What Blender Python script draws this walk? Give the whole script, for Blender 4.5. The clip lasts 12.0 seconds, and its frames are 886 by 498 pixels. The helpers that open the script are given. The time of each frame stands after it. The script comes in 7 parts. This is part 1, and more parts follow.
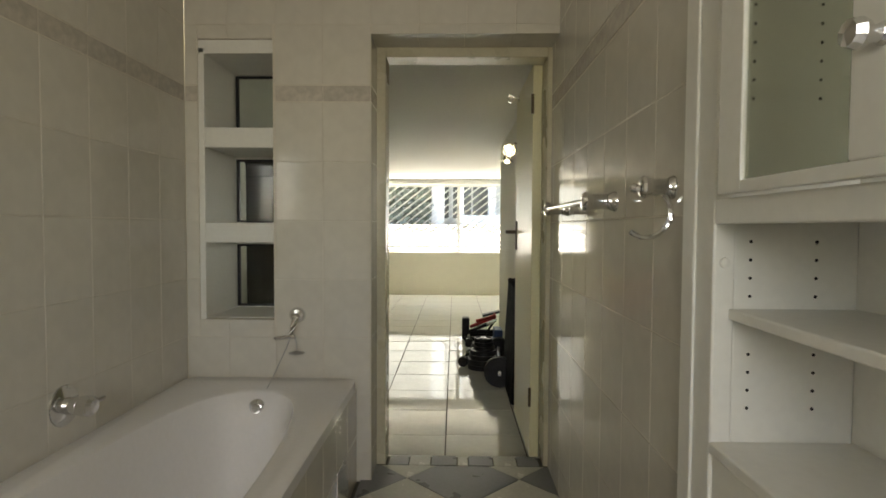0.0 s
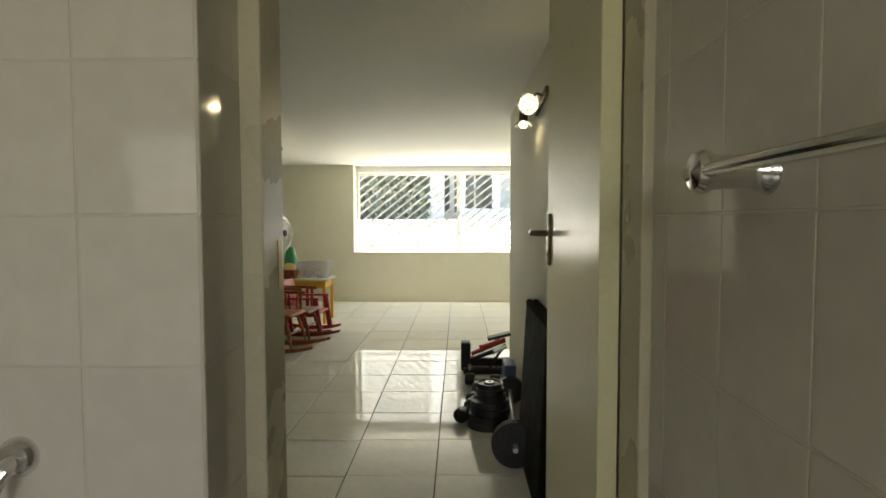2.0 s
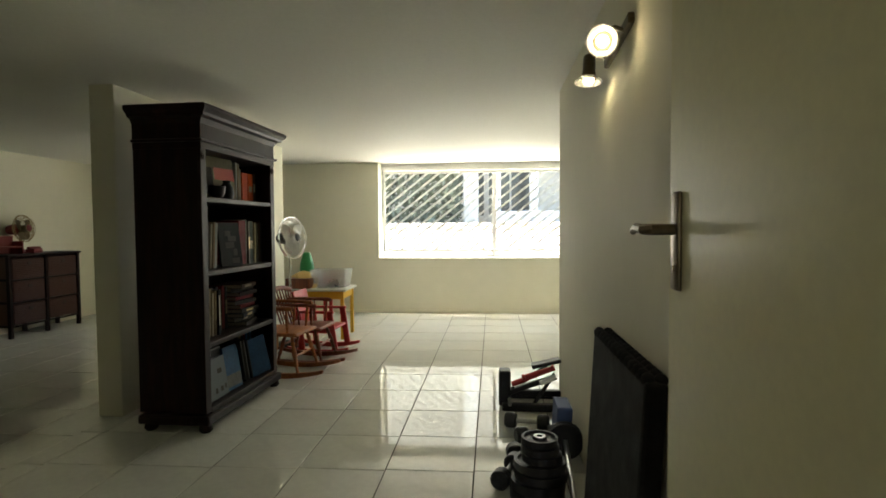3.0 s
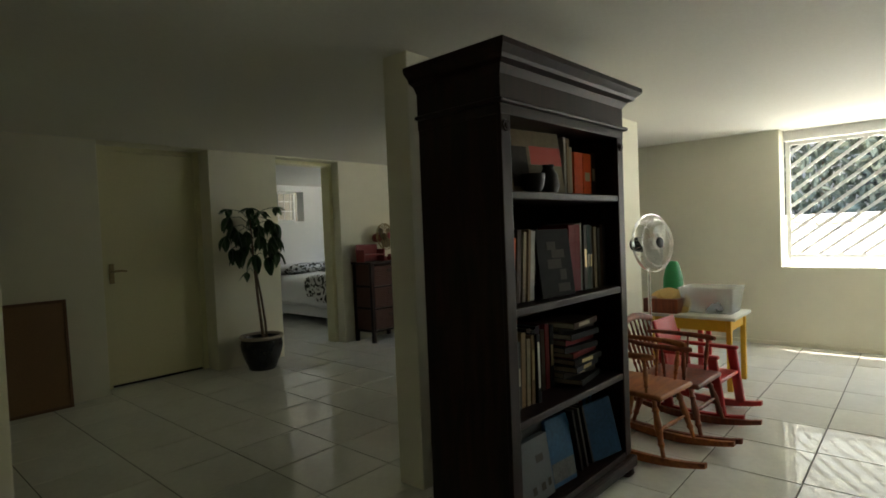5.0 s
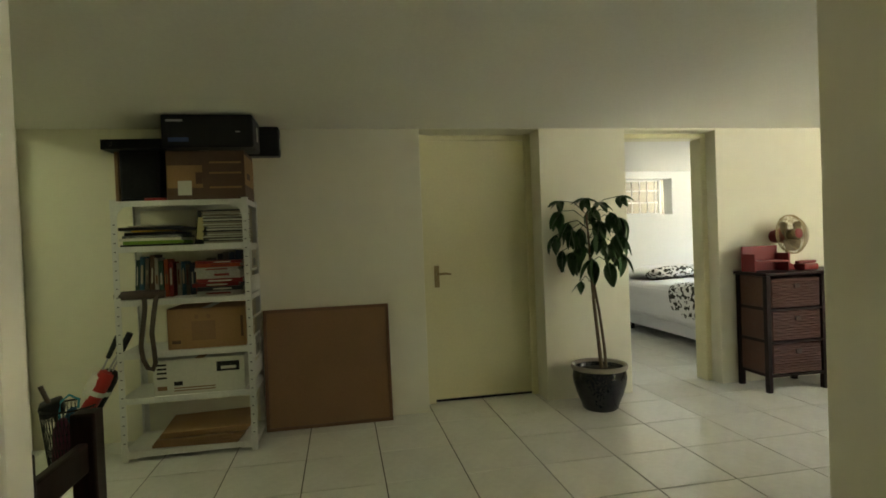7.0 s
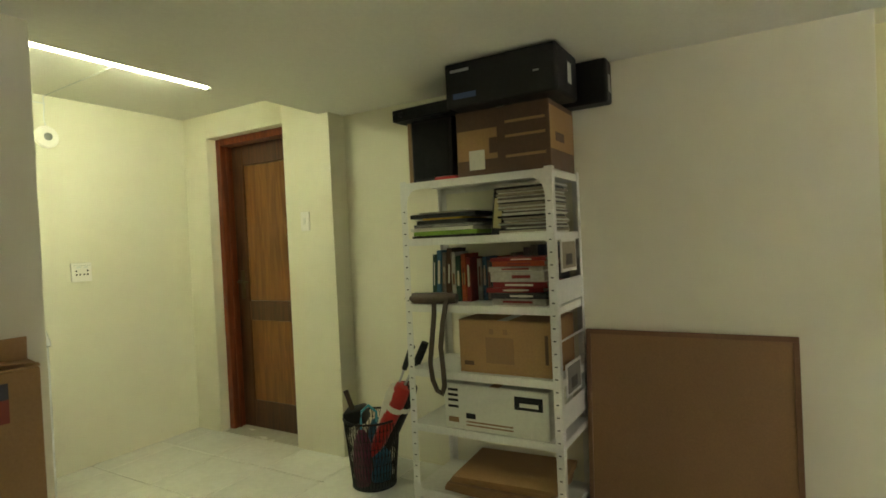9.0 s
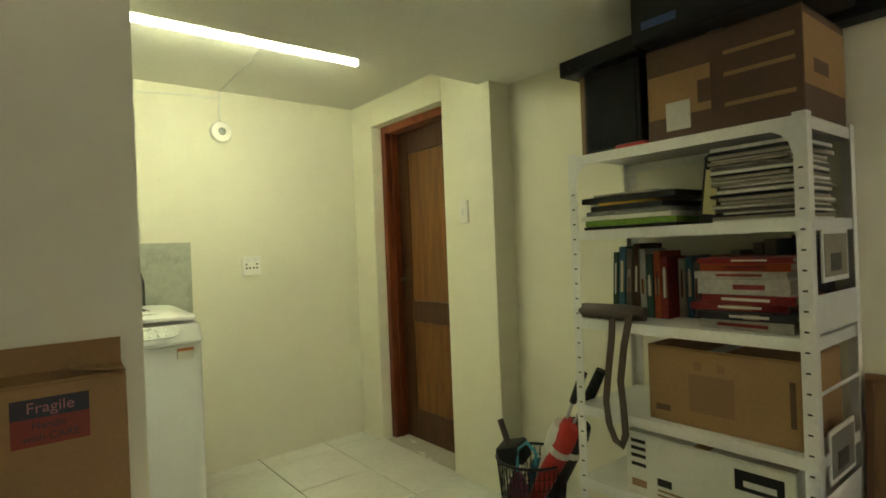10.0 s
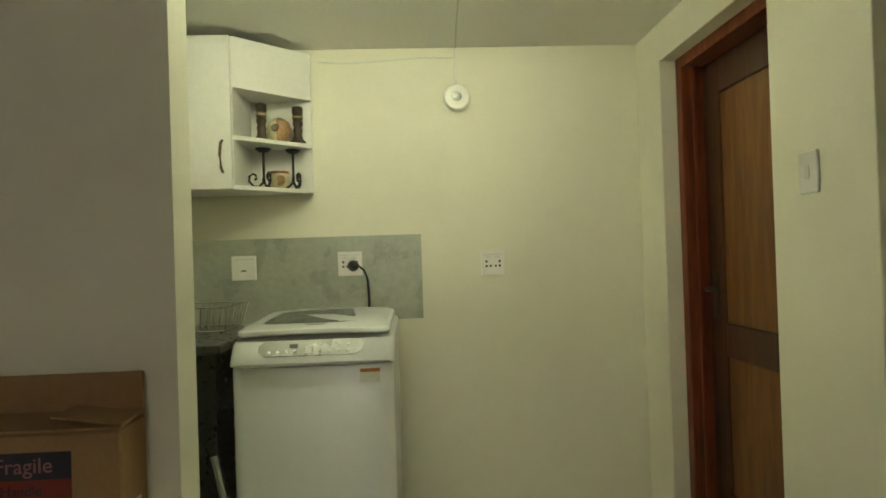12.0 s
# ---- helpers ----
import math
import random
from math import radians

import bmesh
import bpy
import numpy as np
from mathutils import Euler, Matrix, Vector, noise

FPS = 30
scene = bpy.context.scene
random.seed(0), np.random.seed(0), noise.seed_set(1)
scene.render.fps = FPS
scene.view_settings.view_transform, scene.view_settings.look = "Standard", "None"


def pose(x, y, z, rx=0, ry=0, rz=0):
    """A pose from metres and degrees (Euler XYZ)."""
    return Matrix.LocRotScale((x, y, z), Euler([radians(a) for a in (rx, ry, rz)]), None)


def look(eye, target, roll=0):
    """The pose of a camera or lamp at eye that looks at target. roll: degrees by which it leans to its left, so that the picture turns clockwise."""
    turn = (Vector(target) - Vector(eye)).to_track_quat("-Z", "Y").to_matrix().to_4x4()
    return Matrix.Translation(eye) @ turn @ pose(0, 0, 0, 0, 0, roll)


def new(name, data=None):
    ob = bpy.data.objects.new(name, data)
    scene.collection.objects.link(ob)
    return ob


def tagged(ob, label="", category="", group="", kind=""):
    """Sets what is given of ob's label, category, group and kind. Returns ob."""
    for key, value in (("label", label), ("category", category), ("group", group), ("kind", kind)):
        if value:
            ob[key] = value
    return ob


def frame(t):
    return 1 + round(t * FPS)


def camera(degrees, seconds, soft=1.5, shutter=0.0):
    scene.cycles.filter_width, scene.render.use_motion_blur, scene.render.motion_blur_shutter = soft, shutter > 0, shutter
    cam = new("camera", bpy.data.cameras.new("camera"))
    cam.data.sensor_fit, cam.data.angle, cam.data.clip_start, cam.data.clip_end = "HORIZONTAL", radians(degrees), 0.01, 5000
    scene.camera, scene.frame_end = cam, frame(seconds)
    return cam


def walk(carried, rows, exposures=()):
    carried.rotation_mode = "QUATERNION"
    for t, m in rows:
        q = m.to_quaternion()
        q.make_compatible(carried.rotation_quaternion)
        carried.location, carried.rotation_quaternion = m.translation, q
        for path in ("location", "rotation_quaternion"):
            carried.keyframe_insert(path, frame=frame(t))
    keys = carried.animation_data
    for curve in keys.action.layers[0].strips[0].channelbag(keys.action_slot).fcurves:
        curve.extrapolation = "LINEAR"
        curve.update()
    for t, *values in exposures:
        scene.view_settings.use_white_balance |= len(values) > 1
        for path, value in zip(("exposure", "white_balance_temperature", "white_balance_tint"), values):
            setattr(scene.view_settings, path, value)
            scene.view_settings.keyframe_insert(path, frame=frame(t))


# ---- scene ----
# camera and its walk: seconds, x, y, z, yaw, pitch, roll
cam = camera(78.03, 12.0, soft=1.7)
PATH = [
    (0.0, 0.301, 0.044, 1.210, 1.20, -2.26, -0.30),
    (0.5, 0.304, 0.368, 1.211, 1.46, -2.48, -0.35),
    (1.0, 0.331, 0.726, 1.230, 1.45, -2.39, -0.13),
    (1.5, 0.355, 1.137, 1.229, 1.57, -2.56, -0.11),
    (2.0, 0.366, 1.482, 1.223, 1.56, -2.84, 0.10),
    (2.2, 0.369, 1.652, 1.215, 1.52, -2.81, 0.25),
    (2.5, 0.371, 1.896, 1.198, 1.69, -2.44, 0.20),
    (2.7, 0.368, 2.059, 1.190, 2.21, -2.35, 0.20),
    (4.3, 0.086, 3.350, 1.216, 30.87, -2.18, 2.03),
    (4.5, 0.021, 3.462, 1.219, 33.74, -2.12, 2.13),
    (5.0, -0.177, 3.698, 1.238, 41.36, -1.85, 2.26),
    (5.5, -0.444, 4.003, 1.251, 51.57, -1.75, 2.49),
    (6.0, -0.687, 4.254, 1.280, 62.31, -1.50, 2.47),
    (6.5, -0.980, 4.449, 1.258, 71.89, -0.96, 2.52),
    (7.0, -1.224, 4.609, 1.268, 79.47, -0.94, 2.26),
    (7.2, -1.341, 4.668, 1.268, 83.12, -0.83, 2.29),
    (8.8, -2.413, 4.820, 1.287, 115.21, -1.05, 2.61),
    (9.0, -2.550, 4.810, 1.285, 120.38, -0.86, 2.70),
    (9.5, -2.834, 4.731, 1.271, 131.93, -0.46, 2.42),
    (10.0, -3.145, 4.564, 1.258, 141.47, -0.10, 2.28),
    (10.5, -3.388, 4.411, 1.248, 151.02, 0.20, 2.19),
    (11.0, -3.610, 4.275, 1.256, 161.25, 0.46, 2.05),
    (11.5, -3.804, 4.073, 1.246, 170.31, 0.42, 1.80),
    (12.0, -3.955, 3.839, 1.254, 177.42, 0.39, 1.88),
]
EXPOSURES = [(0.0, 2.83, 7300, 10), (2.0, 2.9, 7200, 9), (2.7, 2.85, 7250, 7), (4.5, 2.62, 6800, 8), (5.2, 2.72, 6900, 8), (6.0, 3.5, 7500, 6), (7.2, 4.48, 7500, 7), (9.0, 5.15, 7350, 11), (10.5, 4.92, 7300, 12), (12.0, 4.55, 6900, 17)]
walk(cam, [(t, pose(x, y, z, 90 + pitch, roll, yaw)) for t, x, y, z, yaw, pitch, roll in PATH], EXPOSURES)

# ---- world, sun, lights ----
world = bpy.data.worlds.new("sky")
scene.world = world
world.use_nodes = True
wn = world.node_tree.nodes
sky = wn.new("ShaderNodeTexSky")
sky.sky_type = "NISHITA"
sky.sun_disc = False
sky.sun_elevation = radians(76)
sky.sun_rotation = radians(5)
wn["Background"].inputs["Strength"].default_value = 0.15
world.node_tree.links.new(sky.outputs["Color"], wn["Background"].inputs["Color"])


def lamp(name, kind, m, energy, colour, **more):
    data = bpy.data.lights.new(name, kind)
    data.energy, data.color = energy, colour
    for key, value in more.items():
        setattr(data, key, value)
    ob = new(name, data)
    ob.matrix_world = m
    return ob


sun = lamp("sun", "SUN", look((0, 0, 10), (-0.2, -2.5, 0)), 4.5, (1, 0.95, 0.86), angle=radians(0.5))
# daylight in the openings; those of the hall and bedroom lamps are unseen additions
lamp("window_daylight", "AREA", look((0.67, 10.16, 1.38), (0.67, 5, 1.1)), 6.0, (0.97, 1.0, 0.95), shape="RECTANGLE", size=3.8, size_y=1.2)
# bedroom fill from an unseen side opening, added beside the visible small window
lamp("bedroom_daylight", "AREA", look((-6.5, 10.14, 1.6), (-6.4, 7.0, 0.9)), 0.85, (0.88, 0.95, 1.0), shape="RECTANGLE", size=1.0, size_y=0.6)
# added fill for the dim hall, through an assumed opening out of view
lamp("hall_daylight", "AREA", look((-3.6, 10.0, 1.72), (-3.7, 5.0, 1.0)), 0.6, (1.0, 0.98, 0.93), shape="RECTANGLE", size=0.75, size_y=0.45)
lamp("bathroom_daylight", "AREA", look((0.40, -1.68, 1.65), (0.05, 1.5, 0.95)), 3.4, (1.0, 0.96, 0.88), shape="RECTANGLE", size=1.0, size_y=0.75)

# ---- materials ----
def mat(name, colour, rough=0.5, metal=0.0, vary=0.06, scale=3.0, fine=60.0, bump=0.0, bump_scale=40.0, spec=0.5, coat=0.0):
    """A node material with variation at two scales and fine relief."""
    m = bpy.data.materials.new(name)
    m.use_nodes = True
    n, l = m.node_tree.nodes, m.node_tree.links
    b = n["Principled BSDF"]
    b.inputs["Roughness"].default_value = rough
    b.inputs["Metallic"].default_value = metal
    b.inputs["Specular IOR Level"].default_value = spec
    b.inputs["Coat Weight"].default_value = coat
    co = n.new("ShaderNodeTexCoord")
    big, small = n.new("ShaderNodeTexNoise"), n.new("ShaderNodeTexNoise")
    big.inputs["Scale"].default_value, small.inputs["Scale"].default_value = scale, fine
    big.inputs["Detail"].default_value = 4
    for t in (big, small):
        l.new(co.outputs["Object"], t.inputs["Vector"])
    add = n.new("ShaderNodeMath")
    add.operation = "ADD"
    l.new(big.outputs["Fac"], add.inputs[0])
    l.new(small.outputs["Fac"], add.inputs[1])
    rng = n.new("ShaderNodeMapRange")
    rng.inputs["From Min"].default_value, rng.inputs["From Max"].default_value = 0.6, 1.4
    rng.inputs["To Min"].default_value, rng.inputs["To Max"].default_value = 1 - vary, 1 + vary
    l.new(add.outputs[0], rng.inputs["Value"])
    mul = n.new("ShaderNodeVectorMath")
    mul.operation = "SCALE"
    mul.inputs[0].default_value = colour
    l.new(rng.outputs["Result"], mul.inputs["Scale"])
    l.new(mul.outputs[0], b.inputs["Base Color"])
    rr = n.new("ShaderNodeMapRange")
    rr.inputs["From Min"].default_value, rr.inputs["From Max"].default_value = 0.3, 0.7
    rr.inputs["To Min"].default_value, rr.inputs["To Max"].default_value = max(0.0, rough * 0.85), min(1.0, rough * 1.15)
    l.new(big.outputs["Fac"], rr.inputs["Value"])
    l.new(rr.outputs["Result"], b.inputs["Roughness"])
    if bump:
        bt, bn = n.new("ShaderNodeTexNoise"), n.new("ShaderNodeBump")
        bt.inputs["Scale"].default_value, bt.inputs["Detail"].default_value = bump_scale, 3
        bn.inputs["Strength"].default_value, bn.inputs["Distance"].default_value = bump, 0.01
        l.new(co.outputs["Object"], bt.inputs["Vector"])
        l.new(bt.outputs["Fac"], bn.inputs["Height"])
        l.new(bn.outputs["Normal"], b.inputs["Normal"])
    return m


def per_piece(m, amount=0.08):
    """Lets each piece of a material differ a little in tone."""
    n, l = m.node_tree.nodes, m.node_tree.links
    b = n["Principled BSDF"]
    src = b.inputs["Base Color"].links[0].from_socket
    info, rng, mul = n.new("ShaderNodeObjectInfo"), n.new("ShaderNodeMapRange"), n.new("ShaderNodeVectorMath")
    rng.inputs["To Min"].default_value, rng.inputs["To Max"].default_value = 1 - amount, 1 + amount
    mul.operation = "SCALE"
    l.new(info.outputs["Random"], rng.inputs["Value"])
    l.new(src, mul.inputs[0])
    l.new(rng.outputs["Result"], mul.inputs["Scale"])
    l.new(mul.outputs[0], b.inputs["Base Color"])
    return m


def wood(name, dark, light, rough=0.4, scale=(1.5, 14, 14), coat=0.0):
    """Wood with grain drawn along one axis."""
    m = mat(name, light, rough, coat=coat)
    n, l = m.node_tree.nodes, m.node_tree.links
    b = n["Principled BSDF"]
    co, mp, no = n.new("ShaderNodeTexCoord"), n.new("ShaderNodeMapping"), n.new("ShaderNodeTexNoise")
    mp.inputs["Scale"].default_value = scale
    no.inputs["Scale"].default_value, no.inputs["Detail"].default_value, no.inputs["Distortion"].default_value = 3.0, 6, 0.6
    l.new(co.outputs["Object"], mp.inputs["Vector"])
    l.new(mp.outputs[0], no.inputs["Vector"])
    ramp = n.new("ShaderNodeValToRGB")
    ramp.color_ramp.elements[0].position, ramp.color_ramp.elements[1].position = 0.35, 0.68
    ramp.color_ramp.elements[0].color, ramp.color_ramp.elements[1].color = (*dark, 1), (*light, 1)
    l.new(no.outputs["Fac"], ramp.inputs["Fac"])
    l.new(ramp.outputs["Color"], b.inputs["Base Color"])
    bn = n.new("ShaderNodeBump")
    bn.inputs["Strength"].default_value, bn.inputs["Distance"].default_value = 0.15, 0.004
    l.new(no.outputs["Fac"], bn.inputs["Height"])
    l.new(bn.outputs["Normal"], b.inputs["Normal"])
    return m


def glass(name, colour=(0.9, 0.95, 0.93), rough=0.0, alpha=None):
    m = bpy.data.materials.new(name)
    m.use_nodes = True
    b = m.node_tree.nodes["Principled BSDF"]
    b.inputs["Base Color"].default_value = (*colour, 1)
    b.inputs["Roughness"].default_value = rough
    b.inputs["Transmission Weight"].default_value = 1.0
    b.inputs["IOR"].default_value = 1.45
    return m


def glow(name, colour, strength):
    m = bpy.data.materials.new(name)
    m.use_nodes = True
    b = m.node_tree.nodes["Principled BSDF"]
    b.inputs["Base Color"].default_value = (*colour, 1)
    b.inputs["Emission Color"].default_value = (*colour, 1)
    b.inputs["Emission Strength"].default_value = strength
    return m


PLASTER = mat("cream wall paint", (0.77, 0.745, 0.60), 0.72, vary=0.025, scale=1.2, fine=9, bump=0.05, bump_scale=18)
CEILING = mat("white ceiling paint", (0.81, 0.80, 0.73), 0.8, vary=0.04, scale=0.8, bump=0.1, bump_scale=12)
TILE = per_piece(mat("glazed floor tile", (0.74, 0.74, 0.68), 0.045, vary=0.07, scale=5, fine=25, bump=0.02, bump_scale=9), 0.03)
GROUT = mat("grey grout", (0.075, 0.07, 0.055), 0.9, vary=0.15, scale=6)
WALL_TILE = per_piece(mat("glazed wall tile", (0.62, 0.59, 0.52), 0.06, spec=0.5, vary=0.06, scale=4, fine=18, bump=0.012, bump_scale=5), 0.02)
BORDER_TILE = per_piece(mat("mottled border tile", (0.50, 0.46, 0.40), 0.15, vary=0.2, scale=9, fine=40), 0.05)
GREY_TILE = per_piece(mat("grey bathroom tile", (0.15, 0.15, 0.15), 0.3, vary=0.15, scale=8), 0.06)
LIGHT_GROUT = mat("pale grout", (0.60, 0.56, 0.48), 0.9, vary=0.1)
PALE_TILE = per_piece(mat("pale bathroom floor tile", (0.52, 0.50, 0.43), 0.25, vary=0.1, scale=8), 0.05)
WHITE = mat("white painted wood", (0.74, 0.73, 0.68), 0.4, vary=0.04, scale=2, bump=0.03)
DOORPAINT = mat("cream gloss door paint", (0.71, 0.67, 0.42), 0.33, vary=0.05, scale=1.5, bump=0.05, bump_scale=14)
FRAMEPAINT = mat("beige gloss frame paint", (0.52, 0.48, 0.35), 0.28, vary=0.08, scale=3, bump=0.06, bump_scale=20)
GRILLE = mat("dulled grille paint", (0.80, 0.80, 0.77), 0.5, vary=0.08, scale=8)
BARPAINT = mat("white bar paint", (0.78, 0.78, 0.75), 0.5)
ENAMEL = mat("white bath enamel", (0.78, 0.76, 0.74), 0.1, vary=0.03, scale=2)
CHROME = mat("chrome", (0.75, 0.75, 0.75), 0.12, 1.0, vary=0.05)
BRASS = mat("dull brass", (0.32, 0.25, 0.13), 0.35, 1.0, vary=0.15, scale=20)
BRONZE = mat("old bronze", (0.14, 0.11, 0.07), 0.4, 1.0, vary=0.2, scale=20)
BLACK = mat("black plastic", (0.010, 0.010, 0.011), 0.45, spec=0.28, vary=0.2, bump=0.05, bump_scale=90)
FOAM = mat("black foam rubber", (0.013, 0.013, 0.014), 0.85, spec=0.25, vary=0.25, scale=12, bump=0.3, bump_scale=120)
IRON = mat("cast iron", (0.03, 0.03, 0.032), 0.45, 0.6, vary=0.2, scale=15, bump=0.15, bump_scale=80)
STEEL = mat("grey steel", (0.45, 0.45, 0.45), 0.3, 1.0)
SHELFPAINT = mat("white stove enamel", (0.70, 0.70, 0.66), 0.4, vary=0.08, scale=6)
CARD = mat("brown cardboard", (0.34, 0.20, 0.09), 0.85, vary=0.1, scale=4, fine=90, bump=0.1, bump_scale=60)
CARD_DARK = mat("dark printed cardboard", (0.11, 0.06, 0.035), 0.7, vary=0.15, scale=6)
CARD_WHITE = mat("white cardboard", (0.60, 0.60, 0.52), 0.75, vary=0.06, scale=5)
HARDBOARD = mat("brown hardboard", (0.25, 0.14, 0.066), 0.6, vary=0.12, scale=3, fine=120)
PAPER = mat("page paper", (0.30, 0.27, 0.21), 0.9, vary=0.15, scale=40, fine=200)
MAHOGANY = wood("dark mahogany", (0.007, 0.002, 0.0016), (0.020, 0.006, 0.0048), 0.42, (10, 10, 1.2))
MAHOGANY.node_tree.nodes["Principled BSDF"].inputs["Specular IOR Level"].default_value = 0.18
MEDWOOD = wood("honey pine", (0.26, 0.07, 0.014), (0.46, 0.15, 0.03), 0.42, (12, 2, 12))
REDWOOD = wood("reddish hardwood", (0.13, 0.026, 0.008), (0.27, 0.06, 0.018), 0.4, (14, 14, 1.2))
DOORWOOD = wood("brown door panel", (0.15, 0.055, 0.011), (0.25, 0.10, 0.022), 0.32, (14, 14, 1.2))
DARKDOOR = wood("dark door rail", (0.05, 0.016, 0.006), (0.10, 0.034, 0.012), 0.4, (14, 14, 1.2))
REDPLASTIC = mat("red plastic", (0.42, 0.018, 0.018), 0.35, vary=0.08)
GREENPLASTIC = mat("green plastic", (0.015, 0.22, 0.07), 0.4)
YELLOWPAINT = mat("yellow paint", (0.75, 0.42, 0.03), 0.4)
CLEARPLASTIC = mat("milky clear plastic", (0.88, 0.90, 0.90), 0.25)
CLEARPLASTIC.node_tree.nodes["Principled BSDF"].inputs["Transmission Weight"].default_value = 0.82
BLUE = mat("blue vinyl", (0.05, 0.09, 0.22), 0.5)
LEATHER = mat("brown leather", (0.05, 0.028, 0.02), 0.45, vary=0.2, scale=14, bump=0.2, bump_scale=90)
WICKER = mat("woven rattan", (0.075, 0.024, 0.014), 0.6, vary=0.3, scale=30, fine=140, bump=0.8, bump_scale=150)
LEAF = mat("dark green leaf", (0.028, 0.075, 0.022), 0.3, vary=0.3, scale=10)
BARK = mat("thin bark", (0.12, 0.085, 0.05), 0.8, vary=0.2, scale=30, bump=0.3, bump_scale=80)
SOIL = mat("potting soil", (0.03, 0.02, 0.013), 0.95, vary=0.3, bump=0.8, bump_scale=60)
POTGLAZE = mat("black pot glaze", (0.012, 0.013, 0.018), 0.2, vary=0.2)
POTRIM = mat("grey pot rim", (0.35, 0.30, 0.25), 0.6)
LINEN = mat("white bed linen", (0.75, 0.75, 0.75), 0.9, vary=0.03, bump=0.3, bump_scale=18)
SPLASH = mat("grey marbled tile", (0.40, 0.42, 0.34), 0.3, vary=0.15, scale=7, fine=30)
APPLIANCE = mat("white appliance enamel", (0.76, 0.78, 0.76), 0.22, vary=0.02)
SILVER = mat("silver control film", (0.46, 0.48, 0.46), 0.28, 0.6)
PLATE = mat("white plate plastic", (0.84, 0.82, 0.76), 0.35, vary=0.03)
DARKTOP = mat("dark worktop", (0.04, 0.04, 0.035), 0.3, vary=0.3, scale=40)
PANE = glass("clear pane")
TINTED = glass("tinted cabinet glass", (0.44, 0.46, 0.38))
DARKLID = mat("grey glazed lid", (0.16, 0.175, 0.165), 0.15, vary=0.1)
LABELBLUE = mat("faded navy print", (0.035, 0.03, 0.045), 0.6)
FROST = glass("frosted pane", (0.75, 0.82, 0.76), 0.35)
SMOKE = glass("dark pane", (0.35, 0.38, 0.33), 0.2)
TUBE = glow("fluorescent tube", (0.90, 1.0, 0.70), 1.45)
BULB = glow("lit bulb", (1.0, 0.86, 0.55), 5.5)
PAVING = mat("sunlit paving", (0.62, 0.60, 0.55), 0.9, vary=0.12, scale=3, bump=0.2)
STONE = mat("rough stone", (0.36, 0.33, 0.26), 0.9, vary=0.3, scale=5, bump=0.4)
RENDER_WHITE = mat("white house render", (0.68, 0.67, 0.64), 0.9, vary=0.06)
SHADE_DARK = mat("dark window glass", (0.06, 0.06, 0.06), 0.15)
HEDGE = mat("hedge leaf", (0.11, 0.125, 0.09), 0.6, vary=0.7, scale=4)
BEDWALL = mat("white bedroom paint", (0.78, 0.78, 0.75), 0.8, vary=0.04, scale=1.2, bump=0.1, bump_scale=25)
DULLRED = mat("dull red paint", (0.20, 0.014, 0.014), 0.45, vary=0.1)
LEAF_BRIGHT = mat("bright leaf", (0.16, 0.30, 0.03), 0.6, vary=0.3, scale=6)

# ---- building helpers ----
def mesh_of(bm, name, material=None, smooth=False):
    me = bpy.data.meshes.new(name)
    bmesh.ops.recalc_face_normals(bm, faces=bm.faces)
    bm.to_mesh(me)
    bm.free()
    for m in (material if isinstance(material, (list, tuple)) else [material]):
        if m:
            me.materials.append(m)
    if smooth:
        me.polygons.foreach_set("use_smooth", [True] * len(me.polygons))
        me.set_sharp_from_angle(angle=radians(35))
    return me


def box(bm, x0, x1, y0, y1, z0, z1, bevel=0.0, seg=2, m=None, mi=0):
    """A box between two corners, its edges rounded by bevel, moved by m."""
    vs = [bm.verts.new((x, y, z)) for x in (x0, x1) for y in (y0, y1) for z in (z0, z1)]
    fs = [bm.faces.new([vs[i] for i in f]) for f in ((0, 1, 3, 2), (4, 6, 7, 5), (0, 4, 5, 1), (2, 3, 7, 6), (0, 2, 6, 4), (1, 5, 7, 3))]
    for f in fs:
        f.material_index = mi
    got = set(vs)
    if bevel:
        es = list({e for f in fs for e in f.edges})
        out = bmesh.ops.bevel(bm, geom=es, offset=bevel, segments=seg, affect="EDGES", profile=0.5)
        got = {v for v in out["verts"]} | {v for v in got if v.is_valid}
        for f in out["faces"]:
            f.material_index = mi
    if m is not None:
        bmesh.ops.transform(bm, matrix=m, verts=list(got))
    return bm


def rod(bm, a, b, r0, r1=None, n=12, cap=True):
    """A round bar from a to b."""
    a, b = Vector(a), Vector(b)
    d = b - a
    m = Matrix.Translation((a + b) / 2) @ d.to_track_quat("Z", "Y").to_matrix().to_4x4()
    bmesh.ops.create_cone(bm, cap_ends=cap, segments=n, radius1=r0, radius2=r0 if r1 is None else r1, depth=d.length, matrix=m)
    return bm


def lathe(bm, profile, n=24, m=None):
    """A body of revolution round z through (radius, height) pairs."""
    rings = []
    for r, z in profile:
        rings.append([bm.verts.new((max(r, 1e-4) * math.cos(2 * math.pi * i / n), max(r, 1e-4) * math.sin(2 * math.pi * i / n), z)) for i in range(n)])
    for a, b in zip(rings, rings[1:]):
        for i in range(n):
            bm.faces.new((a[i], a[(i + 1) % n], b[(i + 1) % n], b[i]))
    if m is not None:
        bmesh.ops.transform(bm, matrix=m, verts=[v for r in rings for v in r])
    return bm


